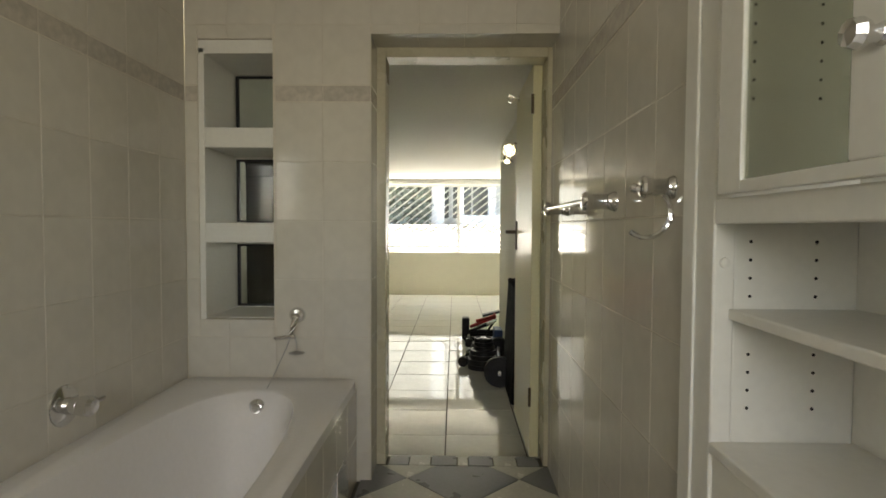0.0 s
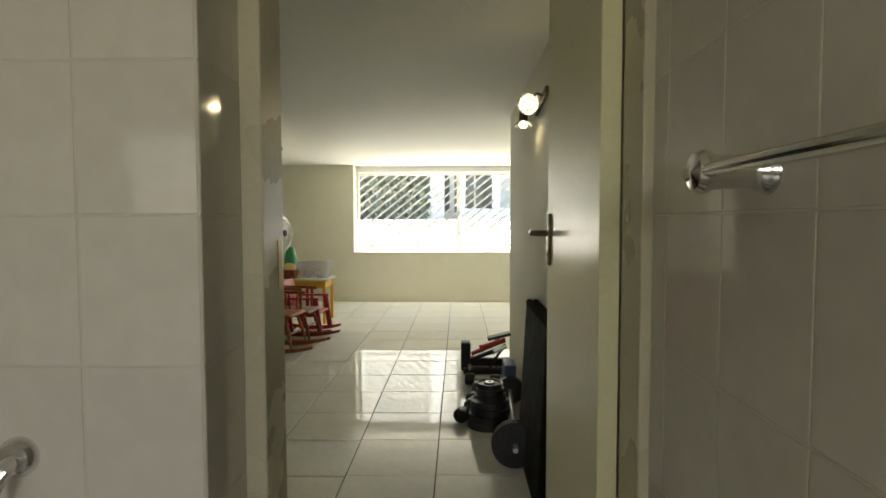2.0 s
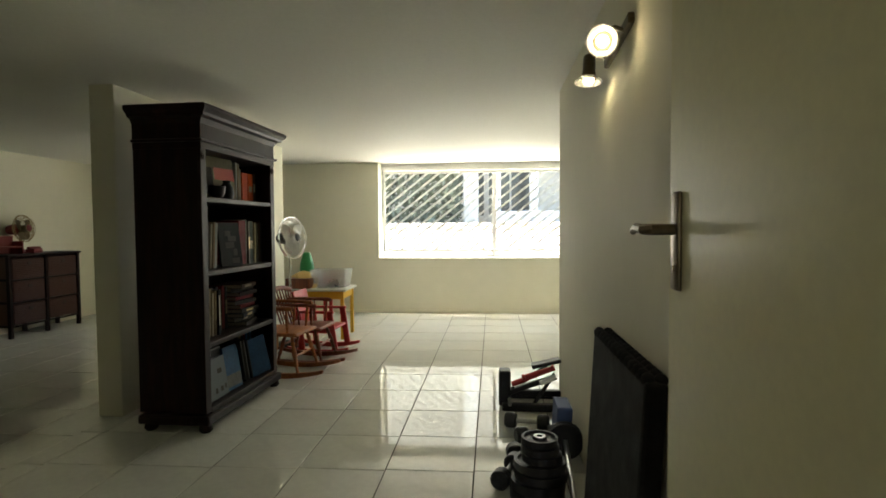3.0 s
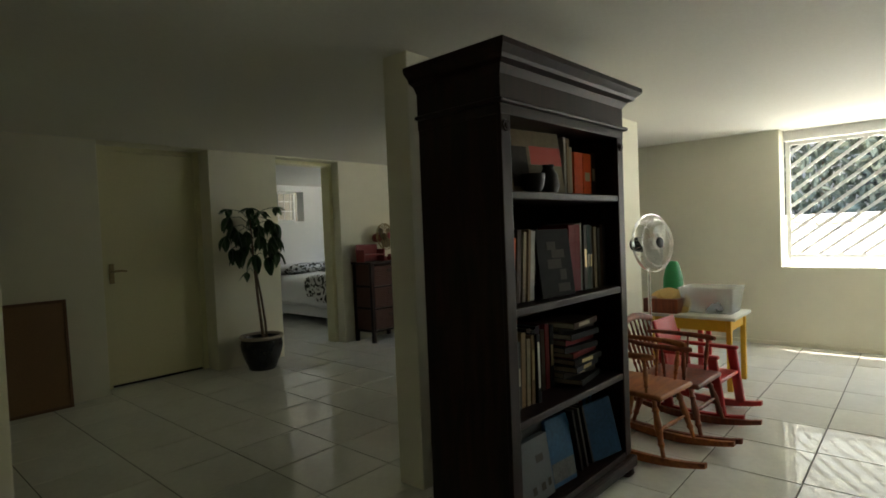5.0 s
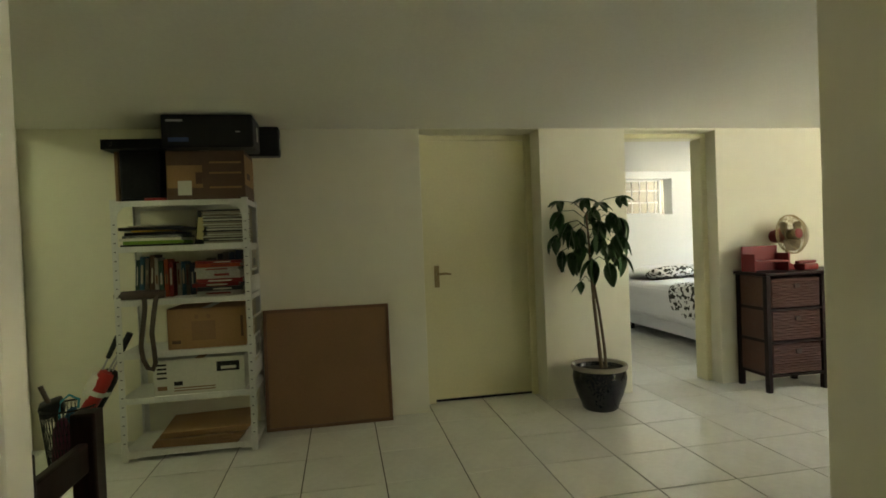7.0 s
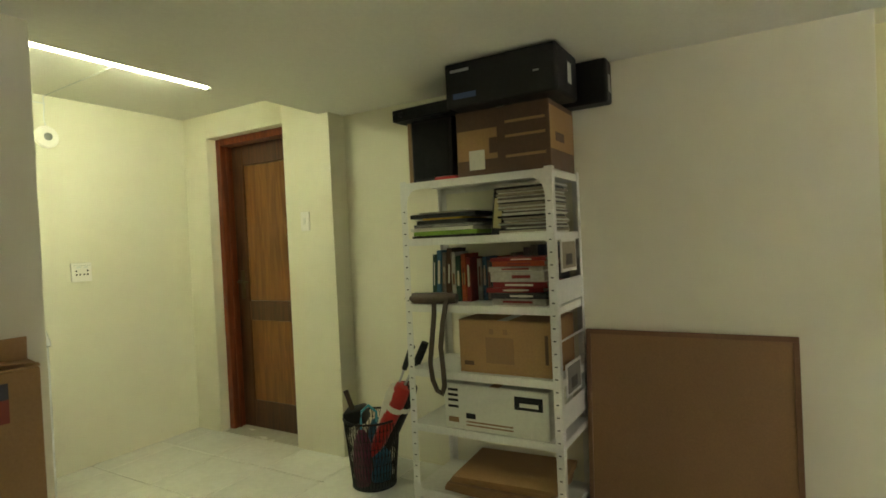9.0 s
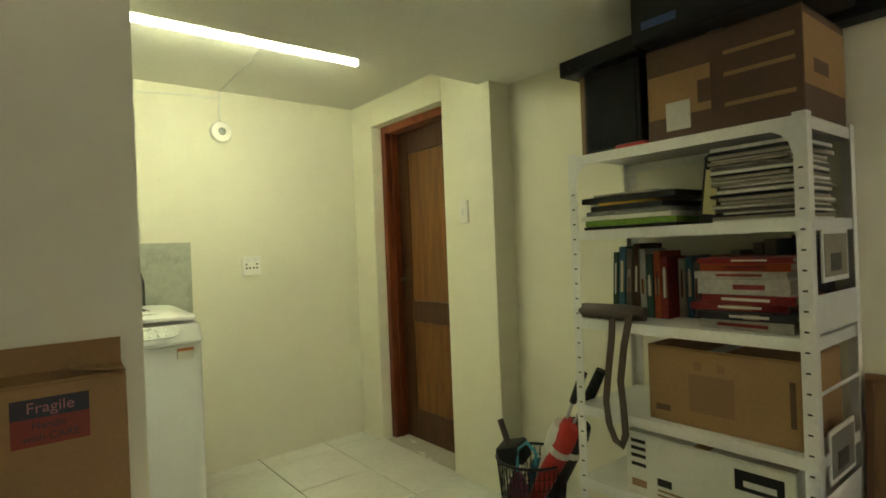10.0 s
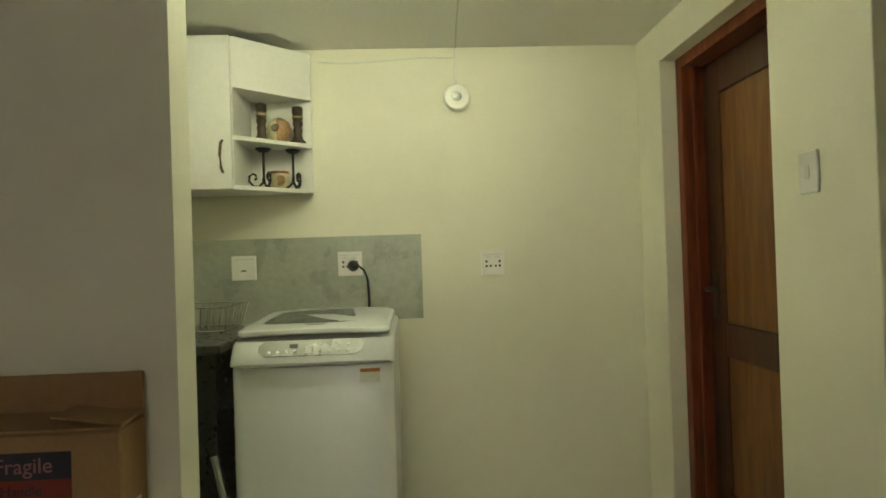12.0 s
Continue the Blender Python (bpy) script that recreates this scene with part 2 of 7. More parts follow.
def tube(bm, pts, r, n=8, closed=False):
    """A bent round bar through points."""
    pts = [Vector(p) for p in pts]
    rings = []
    up = Vector((0.13, 0.27, 0.95))
    for i, p in enumerate(pts):
        a = pts[i - 1] if (i or closed) else p
        b = pts[(i + 1) % len(pts)] if (i + 1 < len(pts) or closed) else p
        d = (b - a).normalized()
        s = d.cross(up)
        if s.length < 1e-3:
            s = d.cross(Vector((1, 0, 0)))
        s.normalize()
        u = s.cross(d)
        rr = r[i] if isinstance(r, (list, tuple)) else r
        rings.append([bm.verts.new(p + rr * (math.cos(2 * math.pi * k / n) * s + math.sin(2 * math.pi * k / n) * u)) for k in range(n)])
    pairs = list(zip(rings, rings[1:])) + ([(rings[-1], rings[0])] if closed else [])
    for a, b in pairs:
        for k in range(n):
            bm.faces.new((a[k], a[(k + 1) % n], b[(k + 1) % n], b[k]))
    if not closed:
        bm.faces.new(rings[0][::-1])
        bm.faces.new(rings[-1])
    return bm


def empty(name, m, label, category, group=""):
    ob = new(name)
    ob.empty_display_size = 0.1
    ob.matrix_world = m
    return tagged(ob, label, category, group)


def part(name, bm, material, parent, label="", smooth=False):
    """Links a bmesh as one mesh under a thing or a part, in the parent's own axes."""
    ob = new(name, mesh_of(bm, name, material, smooth))
    ob.parent = parent
    return tagged(ob, label)


def single(name, bm, material, label, category="", m=None, smooth=False, group="", kind=""):
    ob = new(name, mesh_of(bm, name, material, smooth))
    if m is not None:
        ob.matrix_world = m
    return tagged(ob, label, category, group, kind)


def bx(*a, **k):
    return box(bmesh.new(), *a, **k)


def structure(name, boxes, material, label, bevel=0.0):
    bm = bmesh.new()
    for b in boxes:
        box(bm, *b, bevel=bevel)
    return single(name, bm, material, label, kind="structure")

# ---- large structure ----
CEIL, LCEIL, BCEIL = 2.09, 2.25, 2.42
WX = -5.2
structure("wall_west", [(WX - 0.25, WX, 2.58, 5.20, 0, CEIL), (WX - 0.25, WX, 5.20, 6.12, 2.085, CEIL), (WX - 0.25, WX, 6.12, 6.83, 0, CEIL),
                        (WX - 0.25, WX, 6.83, 7.63, 2.075, CEIL), (WX - 0.25, WX, 7.63, 9.83, 0, CEIL),
                        (-5.31, -5.06, 1.19, 1.44, 0, LCEIL), (-5.31, -5.06, 1.44, 2.19, 2.08, LCEIL), (-5.31, -5.06, 2.19, 2.58, 0, LCEIL)],
          PLASTER, "cream painted plaster wall with flush doors", 0.004)
structure("wall_laundry", [(-5.31, -2.0, 0.95, 1.19, 0, LCEIL), (-2.2, -2.0, 1.19, 2.455, 0, LCEIL)], PLASTER, "cream painted plaster wall behind the washing machine")
bm = bmesh.new()
ring = [[bm.verts.new((x, y, z)) for x, y in ((-3.458, 2.70), (-3.396, 2.455), (-0.845, 2.455), (-0.845, 2.70))] for z in (0, LCEIL)]
bm.faces.new(ring[0][::-1])
bm.faces.new(ring[1])
for i in range(4):
    bm.faces.new((ring[0][i], ring[0][(i + 1) % 4], ring[1][(i + 1) % 4], ring[1][i]))
single("wall_divider", bm, PLASTER, "cream plaster wall beside the cardboard box", kind="structure")
structure("wall_passage", [(-2.33, -2.25, 2.70, 4.045, 0, CEIL)], PLASTER, "cream plaster wall end beside the passage", 0.006)
# bathroom front wall: niche and doorway go through it
structure("wall_bathroom_front", [(-0.845, -0.79, 2.3635, 2.72, 0, BCEIL), (-0.79, -0.47, 2.3635, 2.72, 0, 0.81), (-0.79, -0.47, 2.3635, 2.72, 2.0, BCEIL),
                                  (-0.47, -0.16, 2.3635, 2.72, 0, BCEIL), (-0.16, -0.054, 2.3635, 2.66, 0, BCEIL), (-0.054, 0.7355, 2.3635, 2.66, 2.022, BCEIL), (0.7365, 0.797, 2.5295, 2.66, 0, BCEIL)],
          LIGHT_GROUT, "bathroom wall with a niche and a doorway")
structure("wall_bathroom_back", [(-1.05, -0.25, -1.75, -1.6, 0, BCEIL), (0.95, 1.5, -1.75, -1.6, 0, BCEIL), (-0.25, 0.95, -1.75, -1.6, 0, 1.25), (-0.25, 0.95, -1.75, -1.6, 2.05, BCEIL)], LIGHT_GROUT, "plain bathroom wall with a window opening")
structure("wall_bathroom_bath", [(-1.05, -0.8465, -1.6, 2.3635, 0, BCEIL)], LIGHT_GROUT, "bathroom wall along the bath")
structure("wall_bathroom_rail", [(0.7365, 0.98, 1.02, 2.529, 0, BCEIL)], LIGHT_GROUT, "bathroom wall that carries the towel rail")
structure("wall_bathroom_cupboard", [(1.28, 1.5, -1.6, 1.02, 0, BCEIL)], PLASTER, "plain wall behind the built-in cupboard")
# the gap at x -4.0 to -3.2 is added to let the hall fill in
structure("wall_north", [(-5.4, -4.0, 9.83, 10.08, 0, CEIL), (-4.0, -3.2, 9.83, 10.08, 0, 1.47), (-4.0, -3.2, 9.83, 10.08, 1.97, CEIL), (-3.2, -1.225, 9.83, 10.08, 0, CEIL), (-1.225, 2.6, 9.83, 10.08, 0, 0.76), (2.6, 4.2, 9.83, 10.08, 0, CEIL)],
          PLASTER, "cream painted plaster wall under a wide window")
structure("wall_stub", [(-2.148, -1.985, 5.54, 8.28, 0, CEIL)], PLASTER, "short cream plaster wall behind the bookcase", 0.006)
structure("wall_spotlight", [(0.80, 1.05, 2.53, 6.05, 0, CEIL)], PLASTER, "cream painted plaster wall with a spotlight bar", 0.006)
structure("wall_east", [(4.0, 4.2, 5.8, 9.83, 0, CEIL), (1.05, 4.2, 5.8, 6.05, 0, CEIL)], PLASTER, "cream painted plaster wall closing the room")
structure("floor", [(-8.3, 4.2, 0.95, 10.08, -0.1, -0.004)], GROUT, "cream glazed floor tiles with dark joints")
structure("floor_bathroom", [(-1.05, 1.5, -1.75, 2.63, 0.0, 0.108)], GROUT, "grey and cream bathroom floor tiles")
structure("ceiling", [(-8.3, 4.2, 2.70, 10.08, CEIL, CEIL + 0.1), (-5.4, -0.845, 2.50, 2.70, CEIL, CEIL + 0.3), (-0.16, 4.2, 2.53, 2.70, CEIL, CEIL + 0.1)], CEILING, "white painted plaster ceiling")
bm = bmesh.new()
box(bm, -5.4, -2.0, 0.9, 2.36, LCEIL, LCEIL + 0.14)
vs = [bm.verts.new((x, y, z)) for x in (-5.4, -2.0) for y, z in ((2.36, LCEIL), (2.36, LCEIL + 0.14), (2.50, CEIL + 0.14), (2.50, CEIL))]
for f in ((0, 1, 2, 3), (4, 7, 6, 5), (0, 3, 7, 4), (1, 5, 6, 2), (2, 6, 7, 3), (0, 4, 5, 1)):
    bm.faces.new([vs[i] for i in f])
single("ceiling_laundry", bm, CEILING, "white painted ceiling board over the laundry", kind="structure")
structure("ceiling_bathroom", [(-1.05, 1.5, -1.75, 2.37, BCEIL, BCEIL + 0.1)], CEILING, "white painted bathroom ceiling")
# the north gap at x -7.0 to -6.0 is unseen, added for the bedroom fill
structure("wall_bedroom", [(-8.22, -8.02, 6.2, 7.9, 0, CEIL), (-8.22, -8.02, 7.9, 9.085, 0, 1.50), (-8.22, -8.02, 7.9, 9.085, 1.99, CEIL), (-8.22, -8.02, 9.085, 10.08, 0, CEIL),
                           (-8.22, -5.45, 6.0, 6.2, 0, CEIL), (-8.22, -7.0, 10.08, 10.2, 0, CEIL), (-7.0, -6.0, 10.08, 10.2, 0, 1.3), (-7.0, -6.0, 10.08, 10.2, 1.9, CEIL), (-6.0, -5.45, 10.08, 10.2, 0, CEIL)], BEDWALL, "white painted bedroom wall with a small window")
structure("wall_entrance_recess", [(-6.4, -5.45, 5.0, 5.2, 0, CEIL), (-6.4, -5.45, 6.12, 6.2, 0, CEIL), (-6.4, -6.3, 5.2, 6.12, 0, CEIL)], PLASTER, "plain plaster walls behind the closed door")
# skirting of the room walls
structure("baseboard", [(-5.2, -1.27, 9.815, 9.83, 0, 0.035), (-1.27, 4.0, 9.815, 9.83, 0, 0.035)], PLASTER, "low plaster skirting under the window")


# ---- doors and frames ----
def door_frame(name, m, w, h, depth, mat_, label, t=0.045):
    """A door frame in the x-z plane, its inside width w and height h."""
    f = tagged(new(name), label, kind="structure")
    f.matrix_world = m
    part("jamb", bx(-w / 2 - t, -w / 2, 0, depth, 0, h + t, bevel=0.004), mat_, f)
    part("jamb", bx(w / 2, w / 2 + t, 0, depth, 0, h + t, bevel=0.004), mat_, f)
    part("head", bx(-w / 2, w / 2, 0, depth, h, h + t, bevel=0.004), mat_, f)
    if depth > 0.12:
        return f
    part("stop", bx(-w / 2, -w / 2 + 0.012, depth * 0.45, depth * 0.6, 0, h, bevel=0.002), mat_, f)
    part("stop", bx(w / 2 - 0.012, w / 2, depth * 0.45, depth * 0.6, 0, h, bevel=0.002), mat_, f)
    return f


def lever(parent, m, plate_mat, size=0.15, flip=1):
    """A door lever on its long plate; its own y points out of the door."""
    bm = box(bmesh.new(), -0.02, 0.02, 0, 0.008, -size * 0.62, size * 0.38, bevel=0.004)
    rod(bm, (0, 0.007, -size * 0.4), (0, 0.011, -size * 0.4), 0.006, n=10)
    bmesh.ops.transform(bm, matrix=m, verts=bm.verts)
    plate = part("handle_plate", bm, plate_mat, parent, "worn metal handle plate", True)
    bm = bmesh.new()
    tube(bm, [(0, 0.006, 0), (0, 0.045, 0), (0.015 * flip, 0.055, 0), (0.06 * flip, 0.055, 0.003), (0.105 * flip, 0.05, -0.004)], [0.010, 0.010, 0.010, 0.009, 0.007])
    bmesh.ops.transform(bm, matrix=m, verts=bm.verts)
    part("handle", bm, plate_mat, plate, "metal lever handle", True)
    return plate


# bathroom doorway
door_frame("door_frame_bathroom", pose(0.3515, 2.533, 0.11), 0.727, 1.865, 0.125, FRAMEPAINT, "beige painted door frame of the bathroom")
part("strike_plate", bx(-0.3635, -0.3615, 0.083, 0.108, 0.97, 1.075, bevel=0.0008, seg=1), BRASS, bpy.data.objects["door_frame_bathroom"], "worn brass strike plate")
leaf = tagged(new("door_1"), "open cream-painted flush door with a lever handle", "door", kind="structure")
leaf.matrix_world = pose(0.713, 2.662, 0.10, 0, 0, 90)
part("leaf", bx(0.0, 0.675, 0, 0.044, 0, 1.88, bevel=0.003), DOORPAINT, leaf)
lever(leaf, pose(0.625, 0.044, 1.085), BRONZE, 0.17, 1)
for z in (0.25, 1.65):
    part("hinge", rod(bmesh.new(), (-0.006, 0.046, z), (-0.006, 0.046, z + 0.09), 0.007), BRONZE, leaf, smooth=True)
hook = bmesh.new()
rod(hook, (0, 0, 0), (-0.008, 0, 0), 0.018, n=16)
tube(hook, [(0, 0, 0), (-0.03, 0, -0.004), (-0.045, 0, -0.02), (-0.06, 0, -0.016), (-0.066, 0, 0.004)], 0.006)
tube(hook, [(-0.02, 0, 0.0), (-0.04, 0, 0.014), (-0.06, 0, 0.022)], [0.006, 0.007, 0.009])
single("coat_hook", hook, CHROME, "small chrome double hook on the bathroom door", "hook", pose(0.668, 3.20, 1.945), True)

# closed flush door of the hall
door_frame("door_frame_hall", pose(-5.44, 5.68, 0, 0, 0, 90), 0.80, 2.045, 0.03, DOORPAINT, "yellowish cream door frame in the hall")
leaf = tagged(new("door_2"), "closed pale yellow flush door with brass lever", "door", kind="structure")
leaf.matrix_world = pose(-5.43, 5.285, 0.02, 0, 0, 90)
part("leaf", bx(0.0, 0.79, 0, 0.04, 0, 2.02, bevel=0.003), DOORPAINT, leaf)
lever(leaf, pose(0.045, 0, 0.985) @ pose(0, 0, 0, 0, 0, 180), BRASS, 0.17, -1)
# black filler in the gap below the leaf, shade put in as colour
part("door_gap", bx(0.0, 0.79, 0.002, 0.04, -0.017, -0.004), BLACK, leaf, "black strip for the shade under the door")
for y0, y1 in ((5.20, 5.285), (6.075, 6.12)):
    structure("trim_hall_door", [(-5.44, -5.40, y0, y1, 0, 2.085)], DOORPAINT, "cream painted door trim")
# bedroom doorway
structure("door_frame_bedroom", [(-5.46, -5.32, 7.58, 7.63, 0, 2.07), (-5.46, -5.32, 6.83, 6.87, 0, 2.07), (-5.46, -5.32, 6.87, 7.58, 2.03, 2.07)], DOORPAINT, "yellowish cream frame of the bedroom doorway", 0.004)

# wooden back door of the laundry
door_frame("door_frame_laundry", pose(-5.25, 1.815, 0, 0, 0, 90), 0.64, 2.032, 0.10, REDWOOD, "reddish wooden door frame of the laundry", 0.05).matrix_world = pose(-5.13, 1.815, 0, 0, 0, 90)
wd = tagged(new("door_3"), "closed brown wooden panelled door", "door", kind="structure")
wd.matrix_world = pose(-5.252, 1.815, 0, 0, 0, 90)
for name, b, m_ in (("stile", (-0.36, -0.215, -0.02, 0.02, 0, 2.065), DARKDOOR), ("stile", (0.215, 0.36, -0.02, 0.02, 0, 2.065), DARKDOOR), ("rail", (-0.215, 0.215, -0.02, 0.02, 0, 0.2), DARKDOOR),
                    ("rail", (-0.215, 0.215, -0.02, 0.02, 0.78, 0.92), DARKDOOR), ("rail", (-0.215, 0.215, -0.02, 0.02, 1.89, 2.065), DARKDOOR),
                    ("panel", (-0.218, 0.218, -0.010, 0.010, 0.2, 0.78), DOORWOOD), ("panel", (-0.218, 0.218, -0.010, 0.010, 0.92, 1.89), DOORWOOD)):
    part(name, bx(*b, bevel=0.006), m_, wd)
lever(wd, pose(-0.27, -0.02, 1.06) @ pose(0, 0, 0, 0, 0, 180), BRONZE, 0.2, -1)
structure("door_sill", [(-5.27, -5.075, 1.44, 2.19, -0.003, 0.008)], PALE_TILE, "pale tiled sill under the wooden door")


# ---- windows ----
bars = tagged(new("burglar_bars"), "white painted steel burglar bars with slanting rods", "security bars")
X0, X1, Z0, Z1, YB = -1.20, 2.56, 0.86, 1.965, 10.03
for b in ((X0, X1, YB - 0.012, YB + 0.012, Z0 - 0.02, Z0 + 0.02), (X0, X1, YB - 0.012, YB + 0.012, Z1 - 0.02, Z1 + 0.02), (X0 - 0.005, X0 + 0.035, YB - 0.012, YB + 0.012, Z0, Z1), (X1 - 0.035, X1 + 0.005, YB - 0.012, YB + 0.012, Z0, Z1)):
    part("rail", bx(*b, bevel=0.003), GRILLE, bars)
# feet that carry the bars on the sill
for x in (X0 + 0.02, 0.3, 1.6, X1 - 0.02):
    part("foot", bx(x - 0.012, x + 0.012, YB - 0.012, YB + 0.012, 0.757, Z0 - 0.018), GRILLE, bars)
slope = 1.28
step = 0.165
k = 0
x = X0 - (Z1 - Z0) * slope
while x < X1:
    a0, a1 = max(x, X0 + 0.03), min(x + (Z1 - Z0) * slope, X1 - 0.03)
    if a1 - a0 > 0.05:
        za, zb = Z0 + (a0 - x) / slope, Z0 + (a1 - x) / slope
        ang = math.degrees(math.atan2(zb - za, a1 - a0))
        ln = math.hypot(a1 - a0, zb - za)
        bm = box(bmesh.new(), -ln / 2, ln / 2, -0.006, 0.006, -0.014, 0.014, m=pose((a0 + a1) / 2, YB, (za + zb) / 2, 0, -ang, 0))
        part("bar", bm, GRILLE, bars)
    x += step
win = tagged(new("window_1"), "wide white-framed window behind burglar bars", "window", kind="structure")
for b in ((-1.225, 2.6, 10.045, 10.08, 1.99, 2.088), (-1.225, 2.6, 10.045, 10.08, 0.76, 0.80), (-1.225, -1.225, 10.045, 10.08, 0.8, 1.99), (2.56, 2.6, 10.045, 10.08, 0.8, 1.99),
          (0.35, 0.41, 10.045, 10.08, 0.8, 1.99), (1.42, 1.48, 10.045, 10.08, 0.8, 1.99)):
    part("window_frame", bx(*b, bevel=0.004), BARPAINT, win)
part("window_sill", bx(-1.225, 2.6, 9.835, 10.04, 0.758, 0.764), BARPAINT, win, "white tiled window sill")
# frame of the unseen opening added for the hall fill
hw = tagged(new("hall_light_opening"), "unseen white-framed opening added to light the hall", "window", kind="structure")
for b in ((-4.0, -3.2, 10.03, 10.07, 1.47, 1.50), (-4.0, -3.2, 10.03, 10.07, 1.94, 1.97), (-4.0, -3.97, 10.03, 10.07, 1.50, 1.94), (-3.23, -3.2, 10.03, 10.07, 1.50, 1.94)):
    part("window_frame", bx(*b, bevel=0.004), BARPAINT, hw)
bw = tagged(new("window_2"), "small bedroom window with white lace bars", "window", kind="structure")
for b in ((-8.16, -8.13, 7.9, 8.99, 1.5, 1.53), (-8.16, -8.13, 7.9, 8.99, 1.96, 1.99), (-8.16, -8.13, 8.95, 8.99, 1.53, 1.96), (-8.16, -8.13, 8.42, 8.45, 1.53, 1.96)):
    part("window_frame", bx(*b), BARPAINT, bw)
for i in range(9):
    part("bar", tube(bmesh.new(), [(-8.11, 7.96 + 0.115 * i, 1.53), (-8.11, 7.965 + 0.115 * i, 1.66), (-8.11, 7.955 + 0.115 * i, 1.70), (-8.11, 7.965 + 0.115 * i, 1.80), (-8.11, 7.96 + 0.115 * i, 1.96)], 0.009, 6), GRILLE, bw)
part("bar", bx(-8.12, -8.10, 7.9, 8.96, 1.66, 1.68), BARPAINT, bw)
part("bar", bx(-8.12, -8.10, 7.9, 8.96, 1.82, 1.84), BARPAINT, bw)

# ---- bathroom ----
def bathtub():
    """A fitted bath: a rounded basin let into a flat rim, with a tiled front."""
    t = empty("bath", pose(-0.475, 0.95, 0.56), "white enamel bath with a tiled front", "bath")
    bm = bmesh.new()
    hx, hy, n = 0.365, 1.40, 48
    def ring(sx, sy, z, p, oy=0.0):
        out = []
        for i in range(n):
            a = 2 * math.pi * i / n
            c, s = math.cos(a), math.sin(a)
            out.append(bm.verts.new((sx * math.copysign(abs(c) ** (2 / p), c), oy + sy * math.copysign(abs(s) ** (2 / p), s), z)))
        return out
    rings = [ring(hx, hy, -0.035, 40), ring(hx, hy, 0.0, 40), ring(hx - 0.012, hy - 0.012, 0.006, 30), ring(0.285, 1.23, 0.004, 3.2), ring(0.272, 1.215, -0.006, 3.0),
             ring(0.255, 1.18, -0.08, 3.0), ring(0.235, 1.12, -0.26, 3.0), ring(0.20, 1.04, -0.37, 2.8), ring(0.15, 0.95, -0.40, 2.6)]
    for a, b in zip(rings, rings[1:]):
        for i in range(n):
            bm.faces.new((a[i], a[(i + 1) % n], b[(i + 1) % n], b[i]))
    bm.faces.new(rings[-1])
    part("tub", bm, ENAMEL, t, "glossy white enamel tub", True)
    part("front_panel", bx(0.33, 0.355, -1.40, 1.40, -0.448, -0.037), LIGHT_GROUT, t, "bath front behind the tiles")
    for i in range(14):
        for j in range(2):
            part("tile", bx(0.352, 0.362, -1.398 + 0.2 * i, -1.202 + 0.2 * i, -0.446 + 0.205 * j, -0.245 + 0.205 * j, bevel=0.002, seg=1), WALL_TILE, t)
    part("access_hatch", bx(0.363, 0.370, 0.98, 1.17, -0.40, -0.22, bevel=0.002), CHROME, t, "small metal access hatch")
    return t


bathtub()
# overflow with its chain
ov = empty("overflow_cover", pose(-0.468, 2.155, 0.497, 78, 0, 0), "round chrome bath overflow with a chain", "overflow")
part("cover", lathe(bmesh.new(), [(0.0, 0.02), (0.02, 0.022), (0.034, 0.014), (0.038, 0.0)], 24), CHROME, ov, smooth=True)
bm = lathe(bmesh.new(), [(0.0, 0.034), (0.014, 0.034), (0.017, 0.02)], 16)
part("knob", bm, CHROME, ov, smooth=True)
single("plug_chain", tube(bmesh.new(), [(-0.462, 2.14, 0.51), (-0.43, 2.22, 0.60), (-0.40, 2.30, 0.70), (-0.385, 2.335, 0.76)], 0.0022, 5), STEEL, "thin bead chain from the tap to the overflow", "chain", smooth=True)
# tap on the front wall with the hanging plug
tp = empty("bath_tap", pose(-0.368, 2.362, 0.832), "chrome wall tap with a hanging plug", "tap")
part("rosette", lathe(bmesh.new(), [(0.034, 0.0), (0.034, 0.006), (0.026, 0.018), (0.0, 0.022)], 20, pose(0, 0, 0, 90, 0, 0)), CHROME, tp, smooth=True)
part("spout", tube(bmesh.new(), [(0, -0.01, 0), (0, -0.04, -0.01), (-0.008, -0.055, -0.045), (-0.012, -0.06, -0.075)], [0.014, 0.014, 0.012, 0.012], 12), CHROME, tp, smooth=True)
part("lever", tube(bmesh.new(), [(0.0, -0.06, -0.075), (-0.04, -0.075, -0.082), (-0.075, -0.07, -0.088), (-0.06, -0.05, -0.09), (0.0, -0.045, -0.085)], 0.008, 8), CHROME, tp, smooth=True)
part("plug", lathe(bmesh.new(), [(0.0, -0.003), (0.022, -0.002), (0.034, 0.0), (0.022, 0.004), (0.0, 0.010)], 20, pose(0.006, -0.04, -0.155)), STEEL, tp, "small hanging plug", True)
part("chain", tube(bmesh.new(), [(0.0, -0.045, -0.085), (0.006, -0.04, -0.12), (0.006, -0.04, -0.148)], 0.002, 5), STEEL, tp)
# mixer on the long wall
mx = empty("bath_mixer", pose(-0.847, 1.61, 0.68), "round chrome bath mixer on the tiled wall", "mixer")
part("rosette", lathe(bmesh.new(), [(0.062, 0.0), (0.06, 0.006), (0.04, 0.012), (0.0, 0.014)], 28, pose(0, 0, 0, 0, 90, 0)), CHROME, mx, smooth=True)
part("body", lathe(bmesh.new(), [(0.026, 0.01), (0.026, 0.05), (0.030, 0.054), (0.030, 0.085), (0.02, 0.095), (0.0, 0.097)], 24, pose(0, 0, 0, 0, 90, 0)), CHROME, mx, smooth=True)
part("lever", rod(bmesh.new(), (0.07, 0, 0.0), (0.085, 0.06, 0.008), 0.009, 0.006), CHROME, mx, smooth=True)

